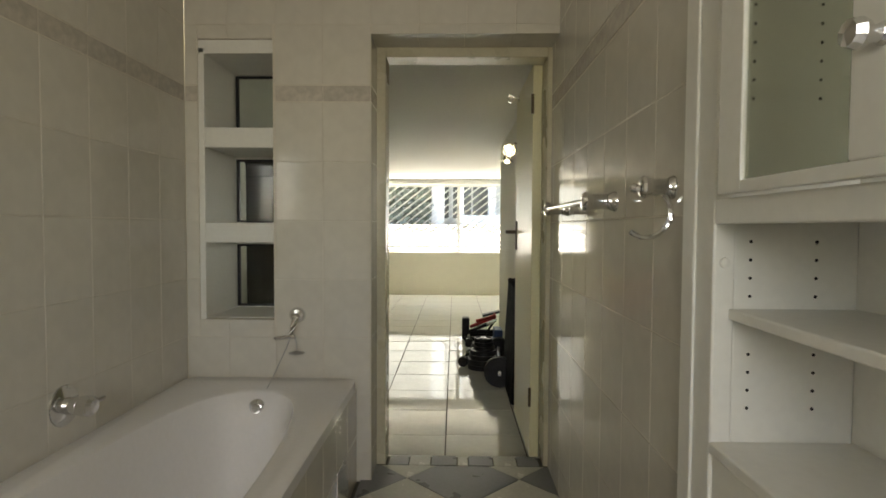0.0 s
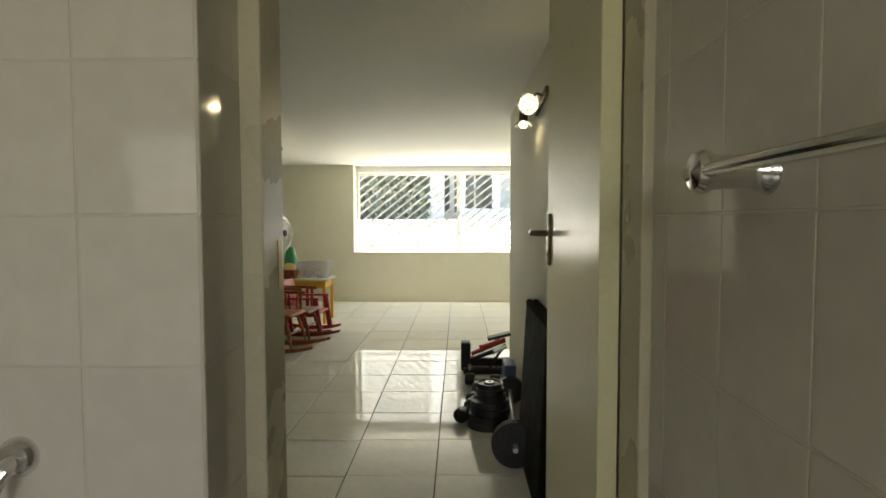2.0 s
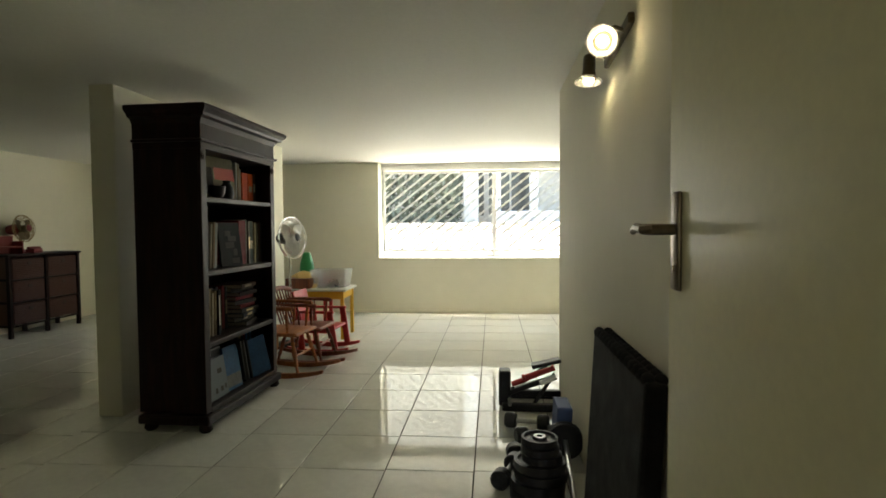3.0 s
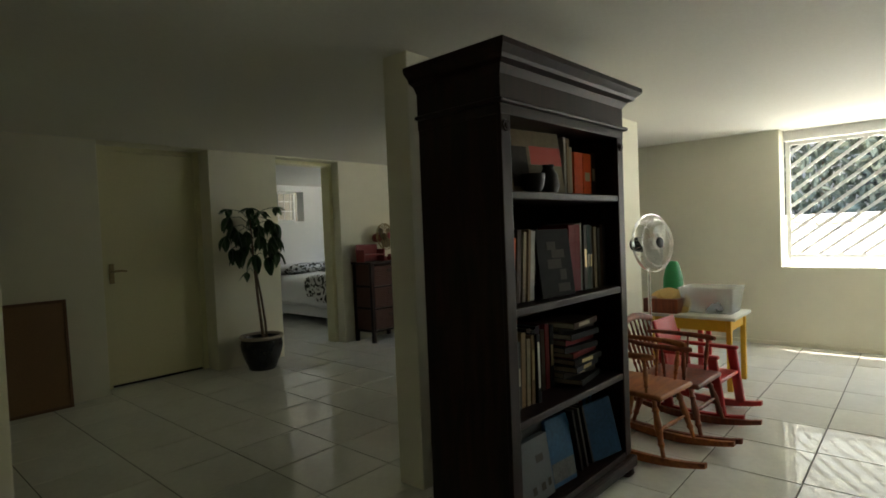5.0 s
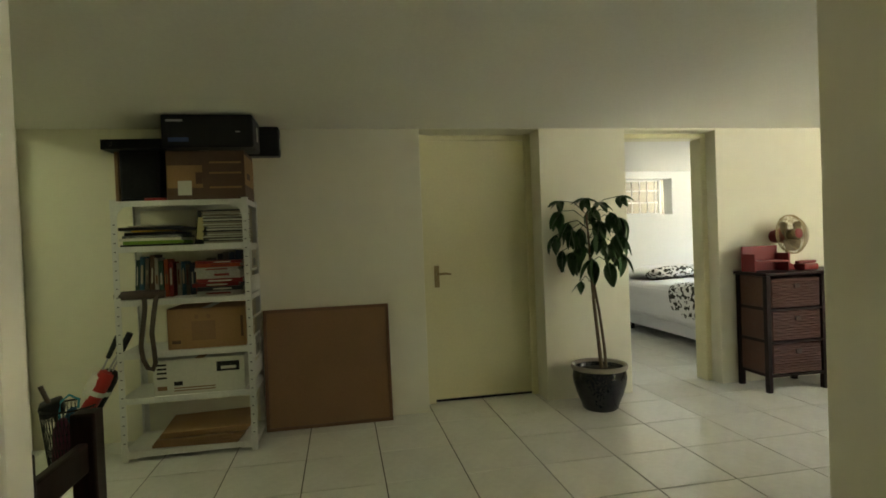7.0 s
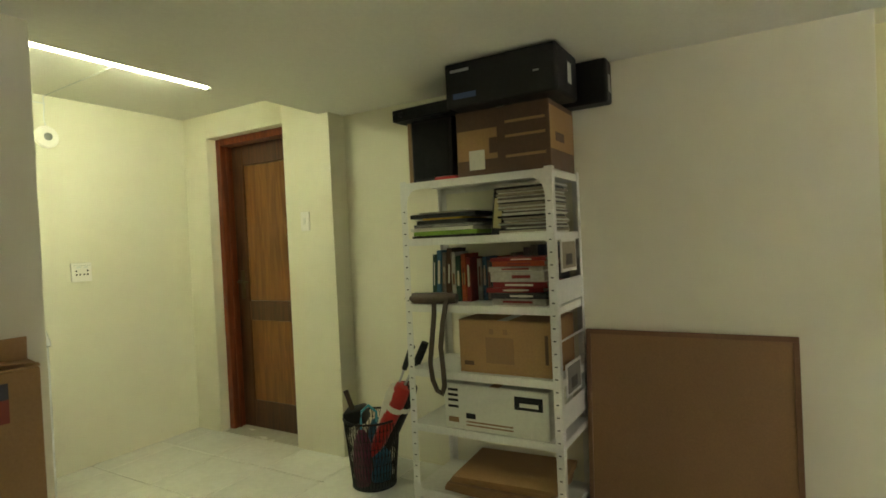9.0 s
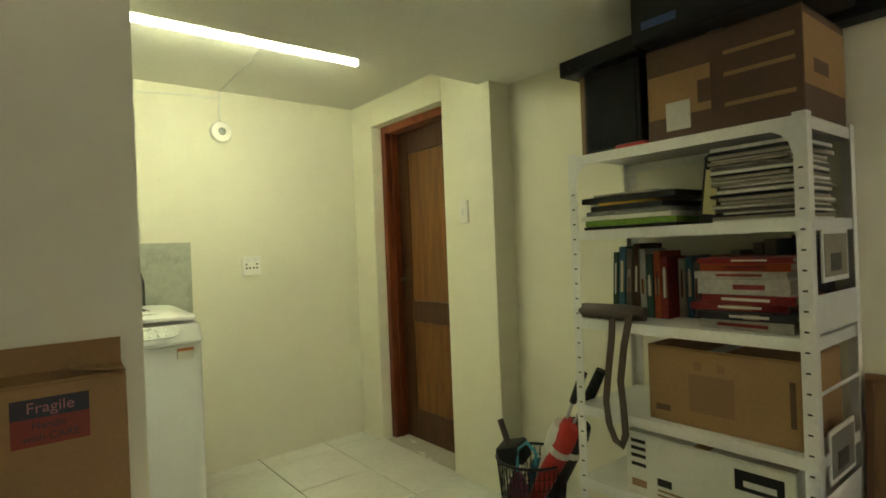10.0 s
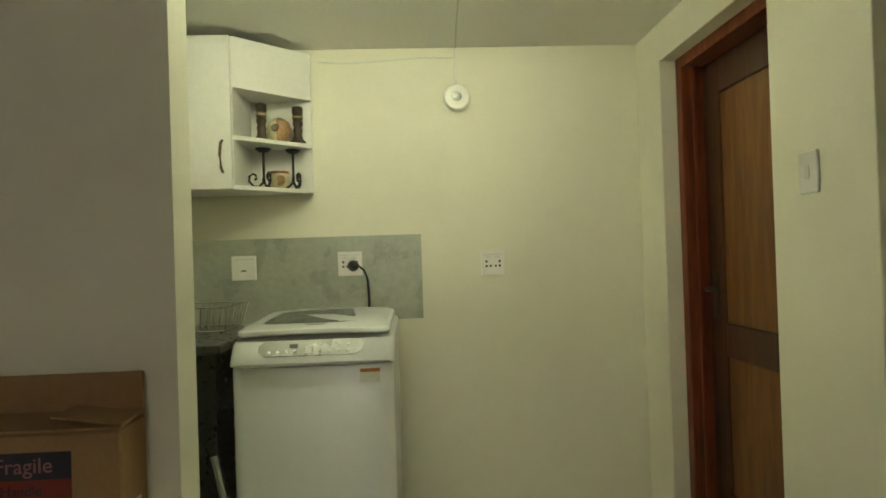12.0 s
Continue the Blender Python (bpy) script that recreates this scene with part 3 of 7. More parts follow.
# towel rail and ring hook on the wall
tr = empty("towel_rail", pose(0.738, 1.825, 1.282), "polished chrome towel rail with two posts", "towel rail")
SPOOL = [(0.0, 0.0), (0.028, 0.0), (0.028, 0.005), (0.025, 0.012), (0.0215, 0.020), (0.0205, 0.030), (0.0205, 0.062), (0.0215, 0.070), (0.026, 0.077), (0.027, 0.084), (0.022, 0.092), (0.0, 0.095)]
part("bar", rod(bmesh.new(), (-0.083, -0.295, 0), (-0.083, 0.325, 0), 0.0085, n=16), CHROME, tr, smooth=True)
for y in (-0.29, 0.32):
    part("post", lathe(bmesh.new(), SPOOL, 24, pose(0, y, 0, 0, -90, 0)), CHROME, tr, "flared chrome post", True)
    part("end_cap", lathe(bmesh.new(), [(0.0, -0.014), (0.012, -0.010), (0.0155, 0.0), (0.012, 0.010), (0.0, 0.014)], 16, pose(-0.083, y + (0.014 if y > 0 else -0.014), 0, 90, 0, 0)), CHROME, tr, smooth=True)
hk = empty("towel_ring", pose(0.738, 1.145, 1.292), "chrome open towel ring on a post", "towel ring")
part("post", lathe(bmesh.new(), [(r * 0.85, h * 0.72) for r, h in SPOOL], 24, pose(0, 0, 0, 0, -90, 0)), CHROME, hk, "flared chrome post", True)
part("knob", lathe(bmesh.new(), [(0.0, -0.012), (0.007, -0.009), (0.0105, 0.0), (0.007, 0.009), (0.0, 0.012)], 14, pose(-0.078, 0, -0.002, 0, 90, 0)), CHROME, hk, smooth=True)
pts = [(-0.056 + 0.049 * math.cos(radians(a)), -0.004, -0.050 + 0.050 * math.sin(radians(a))) for a in range(95, -136, -14)]
part("ring", tube(bmesh.new(), pts, 0.0055, 8), CHROME, hk, "open ring of round bar", True)


def built_in_cupboard():
    """The cupboard let into the wall: open shelves below, a glazed door above."""
    c = empty("built_in_cupboard", pose(0.728, 0.0, 0.0), "white built-in cupboard with open shelves", "cupboard")
    top, D = 2.40, 0.23
    part("side_panel", bx(0.03, D, 0.945, 1.015, 0.11, top, bevel=0.003), WHITE, c)
    part("stile", bx(-0.006, 0.03, 0.94, 1.045, 0.11, top, bevel=0.004), WHITE, c)
    part("stile", bx(-0.012, -0.006, 1.0, 1.05, 0.11, top, bevel=0.003), WHITE, c, "thin cover strip")
    part("side_panel", bx(0.0, D, -0.45, -0.33, 0.11, top), WHITE, c)
    part("back_panel", bx(D, D + 0.02, -0.45, 1.015, 0.11, top), WHITE, c)
    part("rail", bx(-0.006, 0.03, -0.33, 0.94, 1.218, 1.258, bevel=0.003), WHITE, c)
    part("shelf", bx(0.03, D, -0.33, 0.945, 1.235, 1.255), WHITE, c)
    part("shelf", bx(0.02, D, -0.33, 0.942, 1.062, 1.080, bevel=0.003), WHITE, c, "cream loose shelf")
    part("shelf", bx(-0.006, D, -0.33, 0.942, 0.84, 0.860, bevel=0.003), WHITE, c)
    part("lower_front", bx(0.0, 0.02, -0.33, 0.94, 0.11, 0.838), WHITE, c)
    for z0, n in ((0.915, 4), (1.10, 4), (1.42, 7)):
        for i in range(n):
            for x in (0.056, 0.162):
                part("shelf_hole", rod(bmesh.new(), (x, 0.9448, z0 + 0.0298 * i), (x, 0.9438, z0 + 0.0298 * i), 0.0028, n=8), BLACK, c)
    part("button", lathe(bmesh.new(), [(0.0, 0.006), (0.008, 0.004), (0.009, 0.0)], 12, pose(0.012, 0.94, 1.155, 90, 0, 0)), WHITE, c, smooth=True)
    d = part("cabinet_door", bx(-0.022, -0.007, 0.833, 0.90, 1.262, 2.2, bevel=0.003), WHITE, c, "white framed door with a glass pane")
    part("door_rail", bx(-0.022, -0.007, 0.36, 0.833, 1.262, 1.280, bevel=0.002), WHITE, d)
    part("door_stile", bx(-0.022, -0.007, 0.36, 0.621, 1.280, 2.2, bevel=0.003), WHITE, d)
    part("door_rail", bx(-0.022, -0.007, 0.621, 0.833, 2.1, 2.2, bevel=0.003), WHITE, d)
    ob = part("pane", bx(-0.016, -0.012, 0.619, 0.835, 1.278, 2.102), TINTED, d, "clear glass pane")
    ob.visible_shadow = False
    part("knob", lathe(bmesh.new(), [(0.012, 0.0), (0.009, 0.006), (0.008, 0.013), (0.012, 0.016), (0.016, 0.025), (0.013, 0.034), (0.0, 0.037)], 10, pose(-0.022, 0.578, 1.396, 0, -90, 0)), CHROME, d, "faceted glass and chrome knob")
    part("hinge", bx(0.0, 0.03, 0.90, 0.935, 1.29, 1.32, bevel=0.005), STEEL, d)
    return c


built_in_cupboard()
# niche: side lining, two white shelves and three panes
structure("niche_lining", [(-0.79, -0.765, 2.3655, 2.715, 0.81, 1.965), (-0.79, -0.47, 2.3655, 2.715, 1.94, 1.998), (-0.79, -0.47, 2.40, 2.715, 0.81, 0.815)], WHITE, "white plastered lining of the niche", 0.003)
for z0, z1 in ((0.8155, 0.819), (1.124, 1.229), (1.536, 1.634)):
    structure("niche_back_strip", [(-0.765, -0.472, 2.7005, 2.714, z0, z1)], WHITE, "plastered strip between the niche panes")
structure("niche_shelf_1", [(-0.765, -0.472, 2.366, 2.70, 1.545, 1.63)], WHITE, "thick white niche shelf", 0.004)
structure("niche_shelf_2", [(-0.765, -0.472, 2.366, 2.70, 1.14, 1.225)], WHITE, "thick white niche shelf", 0.004)
for z0, z1, m_ in ((0.83, 1.113, PANE), (1.24, 1.525, PANE), (1.645, 1.925, PANE)):
    w_ = tagged(new("niche_window"), "small glazed opening at the back of the niche", "window", kind="structure")
    part("pane", bx(-0.752, -0.474, 2.705, 2.711, z0, z1), m_, w_, "obscured glass pane")
    for b in ((-0.762, -0.750, 2.698, 2.716, z0 - 0.010, z1 + 0.010), (-0.750, -0.472, 2.698, 2.716, z1, z1 + 0.010), (-0.750, -0.472, 2.698, 2.716, z0 - 0.010, z0)):
        part("frame", bx(*b), BLACK, w_, "thin dark frame strip")

single("brown_crate", bx(-0.22, 0.22, -0.16, 0.16, 0, 0.62, bevel=0.006), REDWOOD, "reddish brown wooden crate beyond the niche panes", "crate", pose(-0.55, 3.02, 0))

# ---- bookcase and the large room ----
BOOK_TONES = [(0.03, 0.03, 0.035), (0.25, 0.02, 0.02), (0.34, 0.30, 0.22), (0.04, 0.06, 0.10), (0.10, 0.05, 0.03), (0.30, 0.27, 0.22), (0.42, 0.07, 0.02), (0.03, 0.08, 0.06), (0.16, 0.14, 0.12), (0.5, 0.48, 0.42), (0.06, 0.03, 0.06), (0.05, 0.15, 0.24)]
BOOK_MATS = [mat("book cover", c, 0.55, vary=0.12, scale=14) for c in [tuple(v * 0.42 for v in c) for c in BOOK_TONES] + [(0.28, 0.31, 0.34)]]
SHELF_BOOK_MATS = [mat("book cover", tuple(v * 0.75 for v in c), 0.5, vary=0.25, scale=18, spec=0.3) for c in BOOK_TONES]
BOOK_WORDS = ["black", "dark red", "beige", "navy blue", "brown", "cream", "orange red", "dark green", "grey", "white", "dark purple", "blue"]
rng = random.Random(7)


def book(m, w, d, h, tone, group, lying=False, covers=BOOK_MATS):
    """A book: a bound cover with its spine towards +x and a block of pages. w is its thickness along y."""
    t = empty("book", m, f"{BOOK_WORDS[tone]} book {'lying flat in a stack' if lying else 'standing upright on a shelf'}", "book", group)
    c = 0.003
    bm = box(bmesh.new(), -d, 0, -w / 2, -w / 2 + c, 0, h)
    box(bm, -d, 0, w / 2 - c, w / 2, 0, h)
    box(bm, -c, 0, -w / 2 + c, w / 2 - c, 0, h)
    part("cover", bm, covers[tone], t)
    part("page_block", bx(-d + 0.004, -c, -w / 2 + c, w / 2 - c, 0.004, h - 0.004), PAPER, t)
    if w > 0.018 and rng.random() < 0.4:
        part("spine_label", bx(0.0, 0.0008, -w * 0.3, w * 0.3, h * 0.35, h * (0.5 + 0.3 * rng.random())), rng.choice((PAPER, BRASS)), t, "pale title bars on the spine")
    return t


BC = pose(-1.499, 5.806, 0, 0, 0, -1.8)


def bookcase():
    b = empty("bookcase", BC, "dark mahogany open bookcase with a moulded cornice", "bookcase")
    X0, X1, Y = -0.21, 0.21, 0.485
    part("side_panel", bx(X0, X1 - 0.02, -Y, -Y + 0.03, 0.11, 1.68, bevel=0.003), MAHOGANY, b)
    part("side_panel", bx(X0, X1 - 0.02, Y - 0.03, Y, 0.11, 1.68, bevel=0.003), MAHOGANY, b)
    part("back_panel", bx(X0, X0 + 0.015, -Y + 0.03, Y - 0.03, 0.11, 1.68), MAHOGANY, b)
    for y in (-Y - 0.004, Y - 0.056):
        part("stile", bx(X1 - 0.02, X1, y, y + 0.06, 0.11, 1.68, bevel=0.004), MAHOGANY, b)
        part("rosette", lathe(bmesh.new(), [(0.0, 0.010), (0.010, 0.008), (0.013, 0.004), (0.019, 0.006), (0.022, 0.0)], 16, pose(X1, y + 0.03, 1.61, 0, 90, 0)), MAHOGANY, b, smooth=True)
    for z in (1.378, 0.940, 0.517):
        part("shelf", bx(X0 + 0.015, X1 - 0.004, -Y + 0.03, Y - 0.03, z - 0.032, z, bevel=0.006), MAHOGANY, b)
    part("bottom_shelf", bx(X0, X1 - 0.02, -Y + 0.03, Y - 0.03, 0.10, 0.13), MAHOGANY, b)
    part("base_rail", bx(X1 - 0.022, X1, -Y + 0.056, Y - 0.056, 0.05, 0.13, bevel=0.004), MAHOGANY, b)
    part("plinth", bx(X0, X1 + 0.025, -Y - 0.025, Y + 0.025, 0.045, 0.10, bevel=0.012), MAHOGANY, b)
    for x, y in ((X0 + 0.05, -Y + 0.03), (X0 + 0.05, Y - 0.03), (X1 - 0.02, -Y + 0.02), (X1 - 0.02, Y - 0.02)):
        part("foot", lathe(bmesh.new(), [(0.0, 0.0), (0.028, 0.0), (0.04, 0.015), (0.036, 0.035), (0.026, 0.046)], 16, pose(x, y, 0)), MAHOGANY, b, smooth=True)
    part("frieze", bx(X0, X1 + 0.002, -Y - 0.004, Y + 0.004, 1.65, 1.81, bevel=0.003), MAHOGANY, b)
    part("moulding", bx(X0, X1 + 0.022, -Y - 0.024, Y + 0.024, 1.688, 1.706, bevel=0.008), MAHOGANY, b)
    bm = bmesh.new()
    prof = [(0.0, 1.79), (0.012, 1.81), (0.02, 1.822), (0.045, 1.832), (0.05, 1.846), (0.066, 1.86), (0.074, 1.868), (0.074, 1.888), (0.064, 1.894)]
    rings = []
    for o, z in prof:
        rings.append([bm.verts.new(p) for p in ((X0, -Y - o, z), (X1 + o, -Y - o, z), (X1 + o, Y + o, z), (X0, Y + o, z))])
    for a, c in zip(rings, rings[1:]):
        for i in range(4):
            bm.faces.new((a[i], a[(i + 1) % 4], c[(i + 1) % 4], c[i]))
    bm.faces.new(rings[0][::-1])
    bm.faces.new(rings[-1])
    part("cornice", bm, MAHOGANY, b, "stepped cornice moulding")
    return b


bookcase()
G = "books in the bookcase"
# shelf by shelf: place along the shelf, thickness, height, cover tone, lean
BC_TONES = [(0.008, 0.008, 0.009), (0.13, 0.010, 0.012), (0.17, 0.115, 0.06), (0.012, 0.018, 0.035), (0.035, 0.017, 0.010), (0.20, 0.165, 0.11), (0.50, 0.065, 0.012), (0.010, 0.028, 0.022), (0.045, 0.042, 0.038), (0.27, 0.26, 0.23), (0.022, 0.012, 0.022), (0.02, 0.10, 0.20)]
BC_MATS = [mat("book cover", c, 0.6, vary=0.15, scale=16, spec=0.12) for c in BC_TONES]


def shelf_row(z, x, rows):
    for y, w, h, tone, lean in rows:
        book(BC @ pose(x + rng.uniform(-0.010, 0.0), y, z, lean, 0, rng.uniform(-1.5, 1.5)), w, 0.19 * rng.uniform(0.85, 1), h, tone, G, covers=BC_MATS)


shelf_row(1.380, 0.11, ((-0.425, 0.03, 0.245, 0, 0), (-0.39, 0.034, 0.225, 8, 0), (-0.345, 0.036, 0.23, 0, 0), (-0.30, 0.03, 0.20, 8, 0), (0.125, 0.018, 0.26, 9, 0), (0.150, 0.022, 0.255, 2, 0), (0.178, 0.024, 0.22, 5, 0), (0.24, 0.078, 0.20, 6, 0), (0.325, 0.078, 0.20, 6, 0), (0.395, 0.04, 0.21, 4, 0)))
bd = empty("record_sleeve", BC @ pose(0.10, -0.09, 1.380, 0, -8, -8), "cream record sleeve with a red band leaning on books", "record sleeve")
part("sleeve", bx(-0.006, 0.006, -0.17, 0.17, 0.0, 0.275), BC_MATS[5], bd)
part("band", bx(0.006, 0.0068, -0.03, 0.17, 0.125, 0.205), mat("red band print", (0.42, 0.03, 0.012), 0.5), bd, "red printed band")
part("grey_print", bx(0.006, 0.0068, -0.15, -0.05, 0.03, 0.20), BC_MATS[8], bd, "grey printed figure")
pot_ = lathe(bmesh.new(), [(0.0, 0.0), (0.036, 0.0), (0.046, 0.03), (0.040, 0.075), (0.022, 0.105), (0.026, 0.118), (0.022, 0.118), (0.0, 0.10)], 18)
single("small_jug", pot_, BLACK, "small dark jug before the books", "jug", BC @ pose(0.14, -0.075, 1.380), True)
single("dark_bowl", lathe(bmesh.new(), [(0.0, 0.0), (0.03, 0.0), (0.045, 0.03), (0.05, 0.075), (0.047, 0.075), (0.035, 0.02), (0.0, 0.012)], 18), BLACK, "small dark bowl before the record sleeve", "bowl", BC @ pose(0.14, -0.19, 1.380), True)
single("white_ornament", lathe(bmesh.new(), [(0.0, 0.0), (0.028, 0.0), (0.030, 0.012), (0.018, 0.026), (0.020, 0.036), (0.0, 0.042)], 16), CARD_WHITE, "small white ornament lying on the books", "ornament", BC @ pose(0.05, -0.42, 1.626), True)
shelf_row(0.942, 0.13, ((-0.43, 0.018, 0.28, 0, 0), (-0.40, 0.022, 0.25, 8, -4), (-0.365, 0.016, 0.25, 2, -5), (-0.335, 0.02, 0.26, 6, -6), (-0.30, 0.026, 0.29, 4, -5), (-0.265, 0.02, 0.28, 5, -5), (-0.235, 0.018, 0.29, 2, -5), (-0.205, 0.034, 0.285, 9, -5)))
pb = empty("picture_book", BC @ pose(0.155, -0.04, 0.942, 0, -7, -10), "black picture book facing outwards on the shelf", "book")
part("cover", bx(-0.012, 0.0, -0.105, 0.105, 0, 0.29, bevel=0.002, seg=1), BC_MATS[0], pb)
for y0, y1, z0, z1 in ((-0.05, 0.035, 0.12, 0.16), (-0.02, 0.06, 0.165, 0.20), (-0.045, 0.01, 0.20, 0.235), (0.0, 0.075, 0.02, 0.055), (0.02, 0.06, 0.07, 0.115)):
    part("print", bx(0.0, 0.0008, y0, y1, z0, z1), BC_MATS[8], pb, "grey printed shape")
shelf_row(0.942, 0.14, ((0.115, 0.05, 0.30, 1, 0), (0.165, 0.045, 0.305, 1, 0), (0.197, 0.014, 0.31, 9, 0), (0.222, 0.028, 0.30, 8, 0), (0.256, 0.03, 0.30, 7, 0), (0.29, 0.026, 0.295, 8, 0), (0.32, 0.026, 0.29, 5, 0), (0.35, 0.026, 0.285, 8, 0), (0.38, 0.026, 0.30, 4, 0), (0.412, 0.03, 0.29, 0, 0)))
shelf_row(0.519, 0.13, ((-0.40, 0.062, 0.31, 4, 0), (-0.345, 0.026, 0.30, 0, 0), (-0.313, 0.026, 0.27, 8, 0), (-0.28, 0.028, 0.30, 2, -2), (-0.247, 0.024, 0.27, 5, -2), (-0.216, 0.024, 0.28, 2, -2)))
part("title_bar", bx(0.0, 0.0009, -0.006, 0.006, 0.06, 0.25), CARD_WHITE, book(BC @ pose(0.135, -0.185, 0.519), 0.024, 0.19, 0.28, 0, G, covers=BC_MATS), "white lettering down the spine")
shelf_row(0.519, 0.06, ((-0.14, 0.03, 0.29, 4, 0), (-0.105, 0.03, 0.28, 0, 0), (-0.07, 0.03, 0.29, 10, 0), (-0.035, 0.03, 0.27, 4, 0), (0.0, 0.03, 0.29, 1, 0), (0.035, 0.03, 0.28, 0, 0)))
for i, tone in enumerate((0, 8, 3, 0, 1, 0, 1, 0, 8, 4)):
    book(BC @ pose(0.13 + rng.uniform(-0.03, 0.02), 0.21 + rng.uniform(-0.025, 0.025) + 0.125, 0.521 + 0.029 * i, 0, 0, rng.uniform(-10, 10)) @ pose(0, 0, 0.013, 90, 0, 0), 0.026, 0.2, 0.25, tone, "stack of books in the bookcase", True, BC_MATS)
fx = empty("folder_box", BC @ pose(0.16, -0.27, 0.132, 0, -9, 0), "pale grey box file with small prints", "box file")
part("body", bx(-0.04, 0.0, -0.14, 0.14, 0, 0.25, bevel=0.002, seg=1), mat("pale grey card", (0.12, 0.135, 0.155), 0.6, vary=0.1, spec=0.15), fx)
for y, z, w, h in ((0.04, 0.15, 0.05, 0.03), (-0.01, 0.035, 0.026, 0.03), (0.05, 0.035, 0.03, 0.03), (0.10, 0.04, 0.022, 0.03), (-0.10, 0.03, 0.03, 0.012)):
    part("print", bx(0.0, 0.0009, y, y + w, z, z + h), BC_MATS[8], fx, "small dark printed mark")
fc = empty("picture_book", BC @ pose(0.155, -0.035, 0.132, 0, -9, -4), "blue picture book leaning on the lowest shelf", "book")
part("cover", bx(-0.02, 0.0, -0.085, 0.085, 0, 0.285, bevel=0.002, seg=1), mat("blue photo cover", (0.018, 0.075, 0.17), 0.45, spec=0.2, vary=0.35, scale=12), fc)
part("print", bx(0.0, 0.0008, -0.08, 0.08, 0.02, 0.10), mat("rocky print", (0.07, 0.075, 0.075), 0.5, vary=0.7, scale=26, fine=90), fc, "grey rocky part of the picture")
single("black_tray", bx(-0.14, 0.0, -0.16, 0.16, 0, 0.30, bevel=0.01), BLACK, "black plastic tray behind the files", "tray", BC @ pose(0.09, -0.26, 0.132))
for y, tone, ln in ((0.115, 0, 14), (0.165, 8, 15), (0.215, 0, 17)):
    book(BC @ pose(0.15, y, 0.136, ln, 0, 0), 0.014, 0.22, 0.30, tone, G, covers=BC_MATS)
fd = empty("picture_book", BC @ pose(0.17, 0.30, 0.136, 10, -6, -24), "dark blue picture book tilted against other books", "book")
part("cover", bx(-0.016, 0.0, -0.10, 0.10, 0, 0.27, bevel=0.002, seg=1), mat("deep blue cover", (0.012, 0.05, 0.12), 0.45, spec=0.2, vary=0.4, scale=9), fd)
shelf_row(0.132, 0.05, ((0.20, 0.03, 0.29, 0, 0), (0.24, 0.03, 0.30, 2, 0), (0.275, 0.024, 0.30, 4, 0), (0.305, 0.024, 0.29, 1, 0), (0.335, 0.024, 0.30, 11, 0), (0.365, 0.026, 0.30, 7, 0), (0.40, 0.026, 0.29, 11, 0)))


def turned(bm, a, b, r, n=10):
    """A turned spindle from a to b."""
    a, b = Vector(a), Vector(b)
    d = b - a
    m = Matrix.Translation(a) @ d.to_track_quat("Z", "Y").to_matrix().to_4x4()
    L = d.length
    lathe(bm, [(0.0, 0), (r * 0.7, 0), (r * 0.7, L * 0.15), (r * 1.15, L * 0.22), (r * 0.8, L * 0.26), (r * 1.2, L * 0.5), (r * 0.8, L * 0.74), (r * 1.1, L * 0.78), (r * 0.65, L * 0.85), (r * 0.65, L), (0.0, L)], n, m)
    return bm


def rocker(bm, y, x0, x1, rise, t, h):
    """A bowed runner along x."""
    n = 14
    rows = []
    for i in range(n + 1):
        u = i / n
        x = x0 + (x1 - x0) * u
        z = rise * (2 * u - 1) ** 2
        hh = h * (0.55 + 0.45 * math.sin(math.pi * min(max(u, 0.03), 0.97)))
        rows.append([bm.verts.new((x, y - t / 2, z)), bm.verts.new((x, y + t / 2, z)), bm.verts.new((x, y + t / 2, z + hh)), bm.verts.new((x, y - t / 2, z + hh))])
    for a, b in zip(rows, rows[1:]):
        for i in range(4):
            bm.faces.new((a[i], a[(i + 1) % 4], b[(i + 1) % 4], b[i]))
    bm.faces.new(rows[0][::-1])
    bm.faces.new(rows[-1])
    return bm


